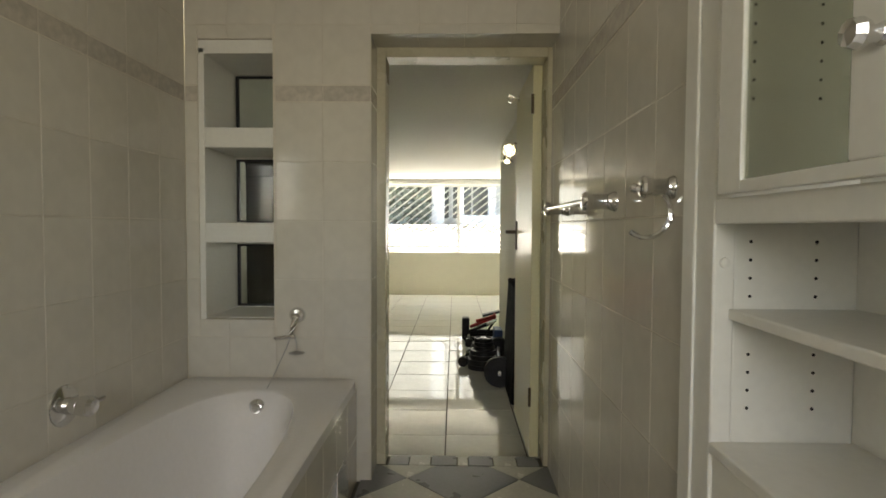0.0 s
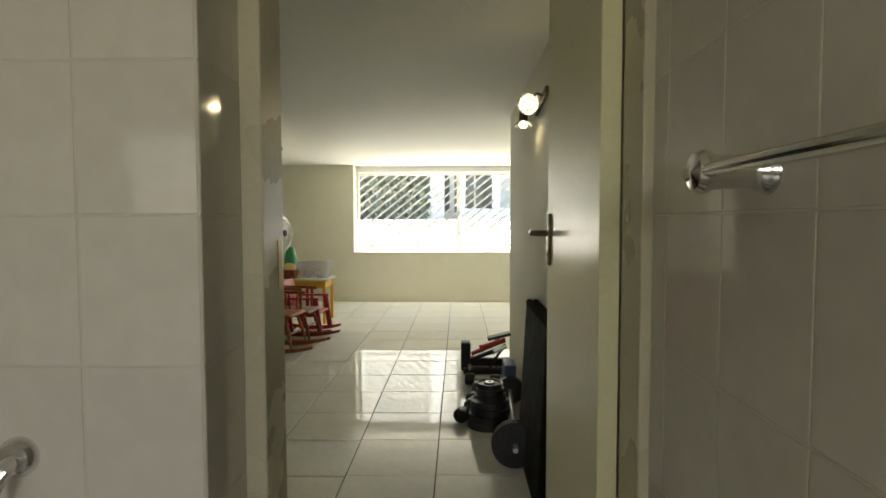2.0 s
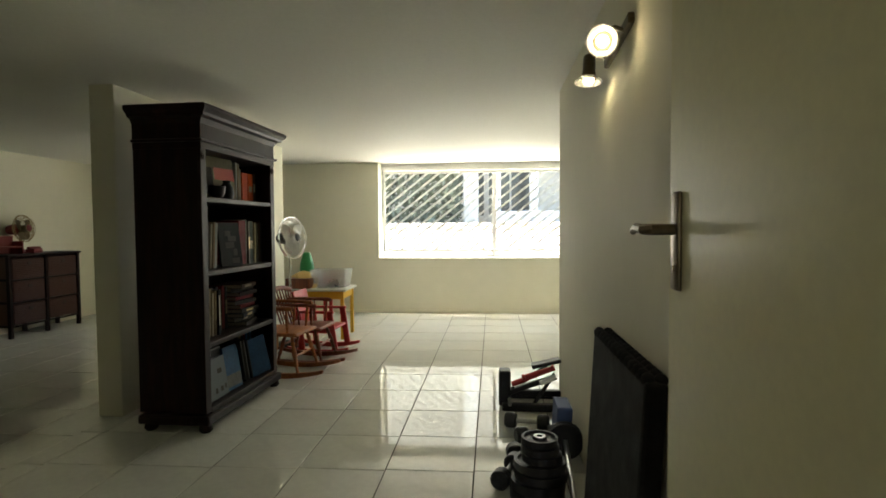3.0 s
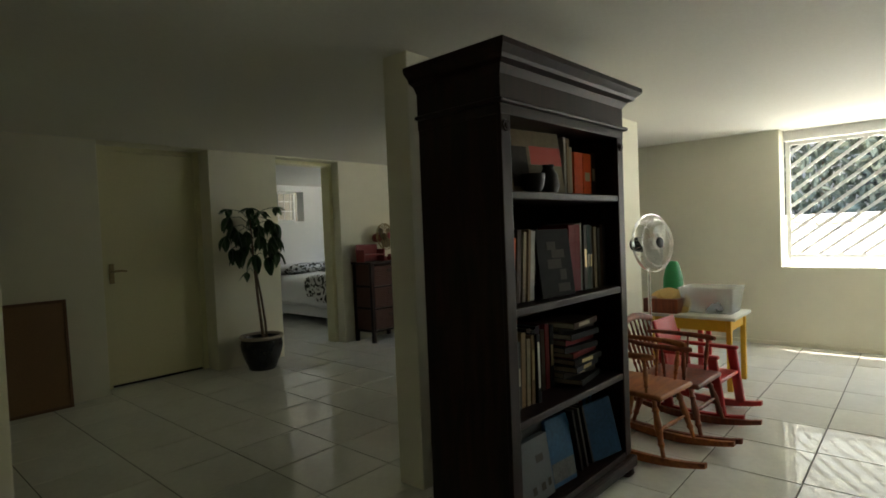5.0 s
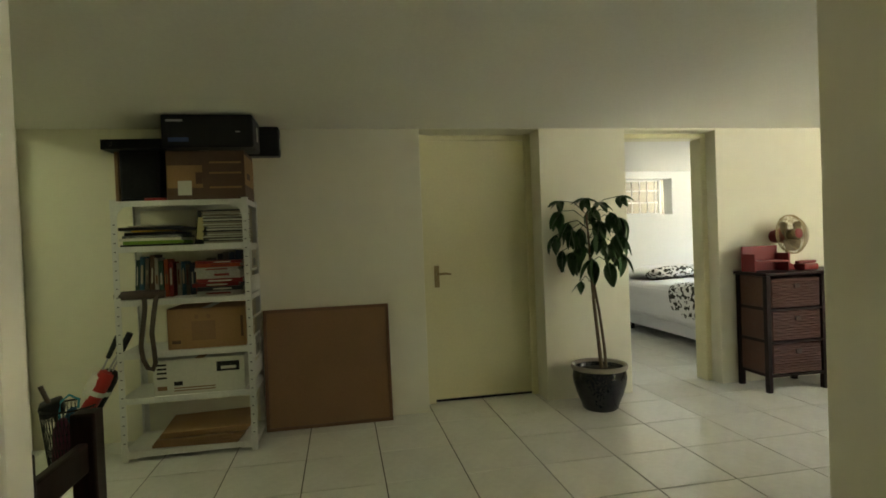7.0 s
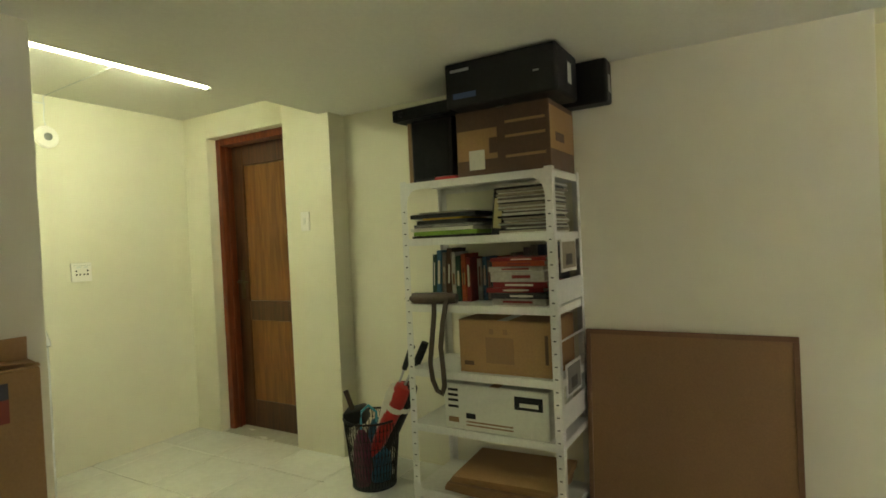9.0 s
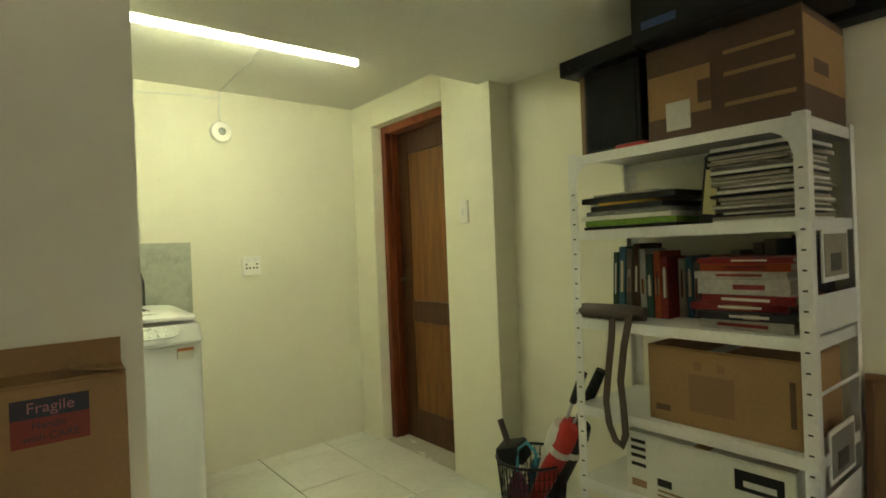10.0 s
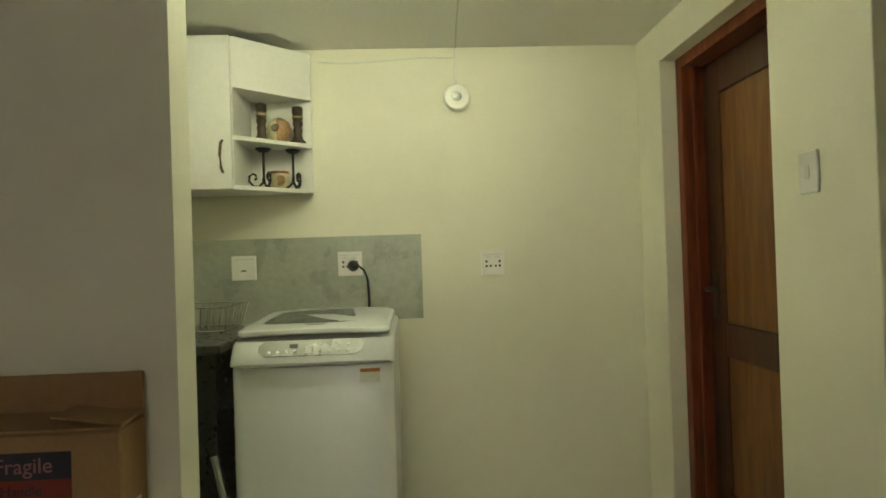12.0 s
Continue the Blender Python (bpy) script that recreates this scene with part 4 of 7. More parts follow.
def rocking_chair(m, wood_m, label, seat_h=0.36):
    """A child's rocking chair facing +x with spindles, arms and bowed runners."""
    c = empty("rocking_chair", m, label, "rocking chair", "children's rocking chairs")
    s = seat_h
    bm = bmesh.new()
    box(bm, -0.19, 0.20, -0.19, 0.19, s - 0.03, s, bevel=0.014, seg=3)
    part("seat", bm, wood_m, c, "saddle-shaped wooden seat", True)
    for y in (-0.165, 0.165):
        part("rocker", rocker(bmesh.new(), y * 1.1, -0.36, 0.41, 0.055, 0.026, 0.042), wood_m, c, "bowed wooden runner", True)
        part("leg", turned(bmesh.new(), (0.13, y * 0.8, s - 0.03), (0.20, y * 1.1, 0.048), 0.017), wood_m, c, smooth=True)
        part("leg", turned(bmesh.new(), (-0.13, y * 0.8, s - 0.03), (-0.19, y * 1.1, 0.048), 0.017), wood_m, c, smooth=True)
        bow = [(-0.245, y * 0.95, s + 0.205), (-0.20, y * 1.12, s + 0.204), (-0.12, y * 1.27, s + 0.201), (-0.02, y * 1.34, s + 0.199), (0.07, y * 1.31, s + 0.197), (0.135, y * 1.20, s + 0.195), (0.165, y * 1.13, s + 0.195)]
        part("armrest", tube(bmesh.new(), bow, [0.012, 0.013, 0.014, 0.015, 0.017, 0.019, 0.012], 10), wood_m, c, "bowed wooden arm", True)
        part("arm_post", turned(bmesh.new(), (0.11, y, s - 0.004), (0.12, y * 1.2, s + 0.19), 0.012), wood_m, c, smooth=True)
        part("arm_post", turned(bmesh.new(), (0.0, y, s - 0.004), (0.0, y * 1.2, s + 0.19), 0.009), wood_m, c, smooth=True)
    for i in range(7):
        y = -0.15 + 0.05 * i
        part("spindle", turned(bmesh.new(), (-0.165, y, s - 0.004), (-0.255, y * 1.12, s + 0.30), 0.009, 8), wood_m, c, smooth=True)
    bm = bmesh.new()
    tube(bm, [(-0.24, -0.20, s + 0.285), (-0.258, -0.10, s + 0.312), (-0.265, 0.0, s + 0.32), (-0.258, 0.10, s + 0.312), (-0.24, 0.20, s + 0.285)], 0.022, 10)
    part("crest_rail", bm, wood_m, c, smooth=True)
    part("stretcher", turned(bmesh.new(), (0.165, -0.15, 0.17), (0.165, 0.15, 0.17), 0.011), wood_m, c, smooth=True)
    part("stretcher", turned(bmesh.new(), (-0.16, -0.15, 0.17), (-0.16, 0.15, 0.17), 0.011), wood_m, c, smooth=True)
    return c


rocking_chair(pose(-1.36, 6.66, 0, 0, 0, -6), MEDWOOD, "child's honey-coloured wooden rocking chair with turned spindles")


def plastic_rocker(m):
    c = empty("toy_rocking_chair", m, "child's red plastic rocking chair with arms", "rocking chair", "children's rocking chairs")
    bm = box(bmesh.new(), -0.16, 0.17, -0.16, 0.16, 0.23, 0.255, bevel=0.012, seg=3)
    part("seat", bm, REDPLASTIC, c, smooth=True)
    part("backrest", box(bmesh.new(), -0.02, 0.005, -0.16, 0.16, 0.0, 0.36, bevel=0.012, seg=3, m=pose(-0.16, 0, 0.24, 0, -14, 0)), REDPLASTIC, c, smooth=True)
    for y in (-0.175, 0.175):
        part("rocker", rocker(bmesh.new(), y, -0.30, 0.30, 0.045, 0.03, 0.045), REDPLASTIC, c, smooth=True)
        part("leg", box(bmesh.new(), -0.028, 0.028, -0.015, 0.015, 0, 0.37, bevel=0.008, m=pose(0.175, y, 0.035, 0, -8, 0)), REDPLASTIC, c, smooth=True)
        part("leg", box(bmesh.new(), -0.028, 0.028, -0.015, 0.015, 0, 0.37, bevel=0.008, m=pose(-0.15, y, 0.035, 0, -6, 0)), REDPLASTIC, c, smooth=True)
        part("armrest", bx(-0.24, 0.165, y - 0.02, y + 0.02, 0.385, 0.41, bevel=0.01), REDPLASTIC, c, smooth=True)
        part("seat_rail", bx(-0.17, 0.17, y - 0.012, y + 0.012, 0.20, 0.245, bevel=0.006), REDPLASTIC, c, smooth=True)
    return c


plastic_rocker(pose(-1.28, 7.47, 0, 0, 0, -4))
rocking_chair(pose(-1.31, 7.06, 0, 0, 0, -3), REDWOOD, "child's reddish wooden rocking chair behind another", 0.33)


def kids_table(m):
    t = empty("play_table", m, "small play table with yellow legs and pale top", "table")
    part("tabletop", bx(-0.32, 0.33, -0.24, 0.24, 0.515, 0.54, bevel=0.008, seg=2), CARD_WHITE, t, "pale tabletop", True)
    for x in (-0.27, 0.28):
        for y in (-0.20, 0.20):
            part("leg", box(bmesh.new(), -0.018, 0.018, -0.018, 0.018, 0, 0.515, bevel=0.005, m=pose(x, y, 0)), YELLOWPAINT, t)
    part("apron", bx(-0.25, 0.26, -0.21, -0.195, 0.43, 0.513), YELLOWPAINT, t)
    part("apron", bx(-0.25, 0.26, 0.195, 0.21, 0.43, 0.513), YELLOWPAINT, t)
    part("apron", bx(0.27, 0.285, -0.19, 0.19, 0.43, 0.513), YELLOWPAINT, t)
    return t


kids_table(pose(-1.52, 8.18, 0))
cr = empty("storage_crate", pose(-1.42, 8.22, 0.541), "milky clear plastic crate on the play table", "crate")
for b in ((-0.17, 0.17, -0.13, 0.13, 0.0, 0.004),):
    part("bottom", bx(*b), CLEARPLASTIC, cr)
for sx, sy in ((1, 0), (-1, 0), (0, 1), (0, -1)):
    L_ = 0.13 if sx else 0.17
    bm = bmesh.new()
    o0, o1 = (0.165, 0.195) if sx else (0.125, 0.150)
    e0, e1 = L_, L_ + 0.025
    q = [(o0, -e0, 0.003), (o0, e0, 0.003), (o1, e1, 0.185), (o1, -e1, 0.185), (o0 - 0.004, -e0, 0.003), (o0 - 0.004, e0, 0.003), (o1 - 0.004, e1, 0.185), (o1 - 0.004, -e1, 0.185)]
    vs = [bm.verts.new(v) for v in q]
    for f in ((0, 1, 2, 3), (4, 7, 6, 5), (0, 4, 5, 1), (1, 5, 6, 2), (2, 6, 7, 3), (3, 7, 4, 0)):
        bm.faces.new([vs[i] for i in f])
    turn = 0 if sx == 1 else 180 if sx == -1 else 90 if sy == 1 else -90
    bmesh.ops.transform(bm, matrix=pose(0, 0, 0, 0, 0, turn), verts=bm.verts)
    part("side", bm, CLEARPLASTIC, cr)
part("rim", tube(bmesh.new(), [(0.198, -0.155, 0.186), (0.198, 0.155, 0.186), (-0.198, 0.155, 0.186), (-0.198, -0.155, 0.186)], 0.006, 6, True), CLEARPLASTIC, cr)
single("toy_block", bx(-0.06, 0.06, -0.03, 0.03, 0, 0.035, bevel=0.008), BLUE, "dark blue toy lying in the crate", "toy", pose(-1.40, 8.20, 0.546, 0, 0, 20))
single("straw_hat", lathe(bmesh.new(), [(0.16, 0.0), (0.155, 0.012), (0.09, 0.02), (0.085, 0.09), (0.06, 0.115), (0.0, 0.12)], 24), mat("pale yellow felt", (0.62, 0.42, 0.16), 0.85, vary=0.15), "pale yellow round hat on the play table", "hat", pose(-1.70, 8.10, 0.60, 38, 14, 0), True)
single("toy_crate", bx(-0.13, 0.13, -0.10, 0.10, 0, 0.11, bevel=0.006), REDWOOD, "reddish wooden toy box on the table", "toy box", pose(-1.72, 8.05, 0.541))
gb = lathe(bmesh.new(), [(0.0, 0), (0.075, 0), (0.085, 0.02), (0.08, 0.16), (0.05, 0.28), (0.035, 0.30), (0.0, 0.305)], 20)
gs = empty("side_stool", pose(-1.72, 8.62, 0), "low red stool behind the play table", "stool")
part("seat", bx(-0.17, 0.17, -0.15, 0.15, 0.56, 0.60, bevel=0.01), REDPLASTIC, gs)
for x in (-0.13, 0.13):
    for y in (-0.11, 0.11):
        part("leg", bx(x - 0.02, x + 0.02, y - 0.02, y + 0.02, 0, 0.56, bevel=0.004), REDPLASTIC, gs)
single("green_toy", gb, GREENPLASTIC, "green plastic toy standing on a stool", "toy", pose(-1.82, 8.56, 0.601), True)


def pedestal_fan(m, pole_h, r, mats, label, tilt=0, base_r=0.2, swing=0):
    """A fan on a pole: wire cage, three blades, motor."""
    f = empty("fan", m, label, "fan")
    mt, blade_m, base_m = mats
    part("base", lathe(bmesh.new(), [(0.0, 0.0), (base_r, 0.0), (base_r, 0.012), (base_r * 0.5, 0.03), (0.025, 0.05), (0.0, 0.05)], 24), base_m, f, smooth=True)
    part("pole", rod(bmesh.new(), (0, 0, 0.045), (0, 0, pole_h - 0.02), 0.013), mt, f, smooth=True)
    H = pose(0, 0, pole_h, 0, 0, swing) @ pose(0, 0, 0, 0, -tilt, 0)
    def put(name, bm, m_, parent=f, label=""):
        bmesh.ops.transform(bm, matrix=H, verts=bm.verts)
        return part(name, bm, m_, parent, label, True)
    put("motor", lathe(bmesh.new(), [(0.0, -0.14), (0.05, -0.13), (0.065, -0.05), (0.06, -0.01), (0.0, 0.0)], 20, pose(0, 0, 0, 0, 90, 0)), base_m)
    cage = bmesh.new()
    for rr, x in ((r, 0.045), (r * 0.995, 0.03), (r * 0.8, 0.085), (r * 0.8, 0.0), (r * 0.3, 0.10)):
        tube(cage, [(x, rr * math.cos(a), rr * math.sin(a)) for a in [2 * math.pi * i / 32 for i in range(32)]], 0.004 if rr > r * 0.9 else 0.0022, 5, True)
    for i in range(48):
        a = 2 * math.pi * i / 48
        c, s = math.cos(a), math.sin(a)
        tube(cage, [(0.102, 0.04 * c, 0.04 * s), (0.10, r * 0.35 * c, r * 0.35 * s), (0.085, r * 0.8 * c, r * 0.8 * s), (0.04, r * c, r * s)], 0.0013, 4)
        if i % 2 == 0:
            tube(cage, [(-0.012, 0.05 * c, 0.05 * s), (0.0, r * 0.8 * c, r * 0.8 * s), (0.035, r * c, r * s)], 0.0013, 4)
    put("cage", cage, mt, label="round wire cage")
    put("hub", lathe(bmesh.new(), [(0.04, 0.0), (0.04, 0.05), (0.03, 0.065), (0.0, 0.068)], 20, pose(0.0, 0, 0, 0, 90, 0)), blade_m)
    put("badge", lathe(bmesh.new(), [(0.0, 0.108), (0.03, 0.107), (0.04, 0.102), (0.04, 0.098), (0.0, 0.098)], 20, pose(0, 0, 0, 0, 90, 0)), base_m)
    for k in range(3):
        bm = bmesh.new()
        rows = []
        for i in range(9):
            u = i / 8
            rad = 0.035 + (r * 0.86 - 0.035) * u
            w = 0.025 + 0.075 * math.sin(math.pi * (0.12 + 0.78 * u)) * (r / 0.2)
            row = []
            for v in (-1, 0, 1):
                ang = 2 * math.pi * k / 3 + 0.5 + v * w / max(rad, 0.08)
                row.append(bm.verts.new((0.035 + 0.018 * v, rad * math.cos(ang), rad * math.sin(ang))))
            rows.append(row)
        for a, b2 in zip(rows, rows[1:]):
            for i in range(2):
                bm.faces.new((a[i], a[i + 1], b2[i + 1], b2[i]))
        bmesh.ops.solidify(bm, geom=bm.faces[:], thickness=0.003)
        put("blade", bm, blade_m)
    return f


pedestal_fan(pose(-1.70, 7.70, 0), 1.09, 0.21, (CHROME, CARD_WHITE, BLACK), "tall pedestal fan with chrome wire cage", 4, 0.2, -18)


# spotlight bar on the wall
sp = empty("spotlight_bar", pose(0.80, 4.30, 1.83), "brass spotlight bar with two lit lamps", "spotlight")
part("wall_plate", box(bmesh.new(), -0.022, 0.0, -0.19, 0.19, -0.018, 0.018, bevel=0.006, m=pose(0, 0, 0, -6, 0, 0)), BRONZE, sp)
for y, aim in ((-0.12, (-0.32, -0.92, -0.22)), (0.17, (-0.05, -0.10, -1.0))):
    d = Vector(aim).normalized()
    o = Vector((-0.08, y, -0.035))
    part("arm", tube(bmesh.new(), [(-0.015, y, 0.0), (-0.05, y, 0.015), (-0.08, y, 0.0), tuple(o)], 0.007, 8), BRONZE, sp, smooth=True)
    mm = Matrix.Translation(o) @ d.to_track_quat("Z", "Y").to_matrix().to_4x4()
    sh = part("lamp_holder", lathe(bmesh.new(), [(0.0, -0.070), (0.005, -0.068), (0.006, -0.052), (0.018, -0.048), (0.023, -0.038), (0.024, 0.018), (0.030, 0.034), (0.032, 0.042), (0.027, 0.042), (0.018, 0.02), (0.0, 0.018)], 20, mm), BRONZE, sp, smooth=True)
    part("glass_rim", lathe(bmesh.new(), [(0.030, 0.036), (0.050, 0.052), (0.052, 0.058), (0.048, 0.058), (0.030, 0.042)], 24, mm), CLEARPLASTIC, sh, smooth=True)
    part("bulb", lathe(bmesh.new(), [(0.0, 0.068), (0.012, 0.064), (0.019, 0.053), (0.019, 0.042), (0.012, 0.028), (0.0, 0.022)], 16, mm), BULB, sp, "lit warm bulb", True)


# exercise things along the spotlight wall
fm = empty("foam_mat", pose(0.80, 4.08, 0, 0, 0, 0), "black folded foam mat leaning on the wall", "foam mat")
part("slab", box(bmesh.new(), -0.03, 0.03, -0.36, 0.34, 0, 0.79, bevel=0.012, m=pose(-0.08, 0, 0.004, 0, 3.2, 0)), FOAM, fm)
bm = bmesh.new()
for i in range(15):
    for j in range(2):
        bmesh.ops.create_uvsphere(bm, u_segments=8, v_segments=6, radius=0.02, matrix=pose(-0.08, 0, 0.004, 0, 3.2, 0) @ pose(-0.016 + 0.032 * j, -0.33 + 0.046 * i, 0.79))
part("egg_crate_edge", bm, FOAM, fm, "bumpy foam edge", True)


def weight_plate(m, r, t, group="weight plates"):
    p = empty("weight_plate", m, "black cast-iron weight plate with a raised rim", "weight plate", group)
    part("disc", lathe(bmesh.new(), [(0.015, 0.0), (r, 0.0), (r, t), (r * 0.86, t), (r * 0.82, t * 0.7), (r * 0.4, t * 0.7), (r * 0.36, t), (0.015, t), (0.015, 0.0)], 32), IRON, p, smooth=True)
    part("hub_ring", lathe(bmesh.new(), [(0.014, t), (0.026, t), (0.026, t + 0.003), (0.014, t + 0.003)], 20), STEEL, p, "bright steel hub ring", True)
    return p


z = 0.0
for r, t in ((0.122, 0.04), (0.120, 0.04), (0.118, 0.035), (0.115, 0.035), (0.088, 0.03), (0.084, 0.03), (0.080, 0.03)):
    weight_plate(pose(0.555 + rng.uniform(-0.012, 0.012), 4.72 + rng.uniform(-0.012, 0.012), z), r, t)
    z += t + 0.004
bb = empty("barbell", pose(0.65, 4.20, 0.117, 0, 0, -3), "short steel barbell with black plates on the floor", "barbell")
part("bar", rod(bmesh.new(), (0.0, -0.12, 0.0), (0.02, 0.95, -0.02), 0.0125), STEEL, bb, smooth=True)
part("collar", rod(bmesh.new(), (0.0, 0.02, 0), (0.001, 0.12, 0), 0.021), STEEL, bb, smooth=True)
for y in (-0.05, -0.02):
    part("plate", lathe(bmesh.new(), [(0.014, -0.014), (0.112, -0.014), (0.116, -0.008), (0.116, 0.008), (0.112, 0.014), (0.014, 0.014)], 32, pose(0, y, 0, 90, 0, 0)), IRON, bb, smooth=True)
for y in (0.90, 0.93):
    part("plate", lathe(bmesh.new(), [(0.014, -0.014), (0.09, -0.014), (0.094, 0.0), (0.09, 0.014), (0.014, 0.014)], 28, pose(0.018, y, -0.02, 90, 0, 0)), IRON, bb, smooth=True)
single("yoga_block", bx(-0.045, 0.035, -0.10, 0.10, 0, 0.25, bevel=0.008), BLUE, "dark blue foam block standing on its end", "foam block", pose(0.715, 5.08 + 0.17, 0, 0, 3, 0))


def dumbbell(m, tone=BLACK):
    d = empty("dumbbell", m, "black dumbbell with a chrome grip", "dumbbell", "dumbbells beside the wall")
    part("grip", rod(bmesh.new(), (-0.07, 0, 0), (0.07, 0, 0), 0.014), STEEL, d, smooth=True)
    for s in (-1, 1):
        part("weight", lathe(bmesh.new(), [(0.0, 0.06), (0.036, 0.06), (0.045, 0.07), (0.045, 0.12), (0.036, 0.13), (0.0, 0.13)], 16, pose(0, 0, 0, 0, 90 * s, 0)), IRON, d, smooth=True)
    return d


dumbbell(pose(0.60, 5.32, 0.046, 0, 0, 15))
dumbbell(pose(0.55, 5.52, 0.046, 0, 0, -10))
dumbbell(pose(0.42, 4.86, 0.046, 0, 0, 70))
dumbbell(pose(0.47, 4.98, 0.046, 0, 0, 95))
st = empty("exercise_stepper", pose(0.60, 5.97, 0), "black folded exercise machine with red handles", "exercise machine")
part("base_bar", bx(-0.19, 0.20, -0.16, -0.11, 0, 0.05, bevel=0.01), BLACK, st)
part("base_bar", bx(-0.19, 0.20, 0.11, 0.16, 0, 0.05, bevel=0.01), BLACK, st)
part("upright", bx(-0.21, -0.13, -0.06, 0.06, 0.0, 0.235, bevel=0.015), BLACK, st)
part("cross_bar", bx(-0.13, 0.20, -0.025, 0.025, 0.06, 0.10, bevel=0.008), BLACK, st)
part("piston", rod(bmesh.new(), (-0.14, -0.05, 0.09), (0.14, -0.05, 0.20), 0.016), BLACK, st, smooth=True)
part("piston", rod(bmesh.new(), (-0.12, 0.05, 0.12), (0.16, 0.05, 0.235), 0.018), REDPLASTIC, st, "dark red piston", True)
part("handle", rod(bmesh.new(), (-0.04, -0.11, 0.215), (0.14, -0.09, 0.27), 0.016), REDPLASTIC, st, "dark red handle", True)
part("pedal", box(bmesh.new(), -0.10, 0.10, -0.05, 0.05, 0, 0.025, bevel=0.008, m=pose(0.11, 0.02, 0.265, 0, -14, 0)), BLACK, st)
part("brace", rod(bmesh.new(), (-0.15, 0.10, 0.05), (0.12, 0.09, 0.24), 0.013), BLACK, st, smooth=True)
part("brace", rod(bmesh.new(), (0.02, -0.10, 0.04), (0.15, -0.08, 0.23), 0.012), BLACK, st, smooth=True)
part("footplate", box(bmesh.new(), -0.05, 0.06, -0.035, 0.035, -0.008, 0.008, bevel=0.004, m=pose(0.10, -0.13, 0.20, 0, -22, 6)), SHELFPAINT, st, "pale worn footplate")
for x, z in ((-0.05, 0.212), (0.14, 0.272)):
    part("handle_end", lathe(bmesh.new(), [(0.0, -0.012), (0.018, -0.010), (0.022, 0.0), (0.018, 0.010), (0.0, 0.012)], 14, pose(x, -0.11 if x < 0 else -0.09, z, 0, 73, 0)), REDPLASTIC, st, "dark red rounded end", True)
part("cylinder", rod(bmesh.new(), (-0.10, 0.0, 0.10), (0.08, 0.0, 0.16), 0.022), STEEL, st, "dull metal cylinder", True)
for x in (-0.14, 0.16):
    part("pivot", rod(bmesh.new(), (x, -0.17, 0.05), (x, 0.17, 0.05), 0.012), STEEL, st, smooth=True)
mo = empty("bench_pad", pose(0.98, 6.40, 0, 0, 0, 0), "black padded bench tilted on its stand", "exercise bench")
part("pad", box(bmesh.new(), -0.14, 0.20, -0.30, 0.30, -0.03, 0.03, bevel=0.02, m=pose(0.05, 0, 0.36, 0, 48, 0)), BLACK, mo)
part("stand", bx(0.02, 0.07, -0.15, 0.15, 0, 0.33, bevel=0.008), STEEL, mo)
part("foot_bar", bx(-0.12, 0.22, -0.03, 0.03, 0, 0.03, bevel=0.006), STEEL, mo)

# ---- hall: steel shelf and what stands on it ----
SLOT = mesh_of(bx(-0.0008, 0.0008, -0.006, 0.006, -0.0025, 0.0025), "slot", IRON)


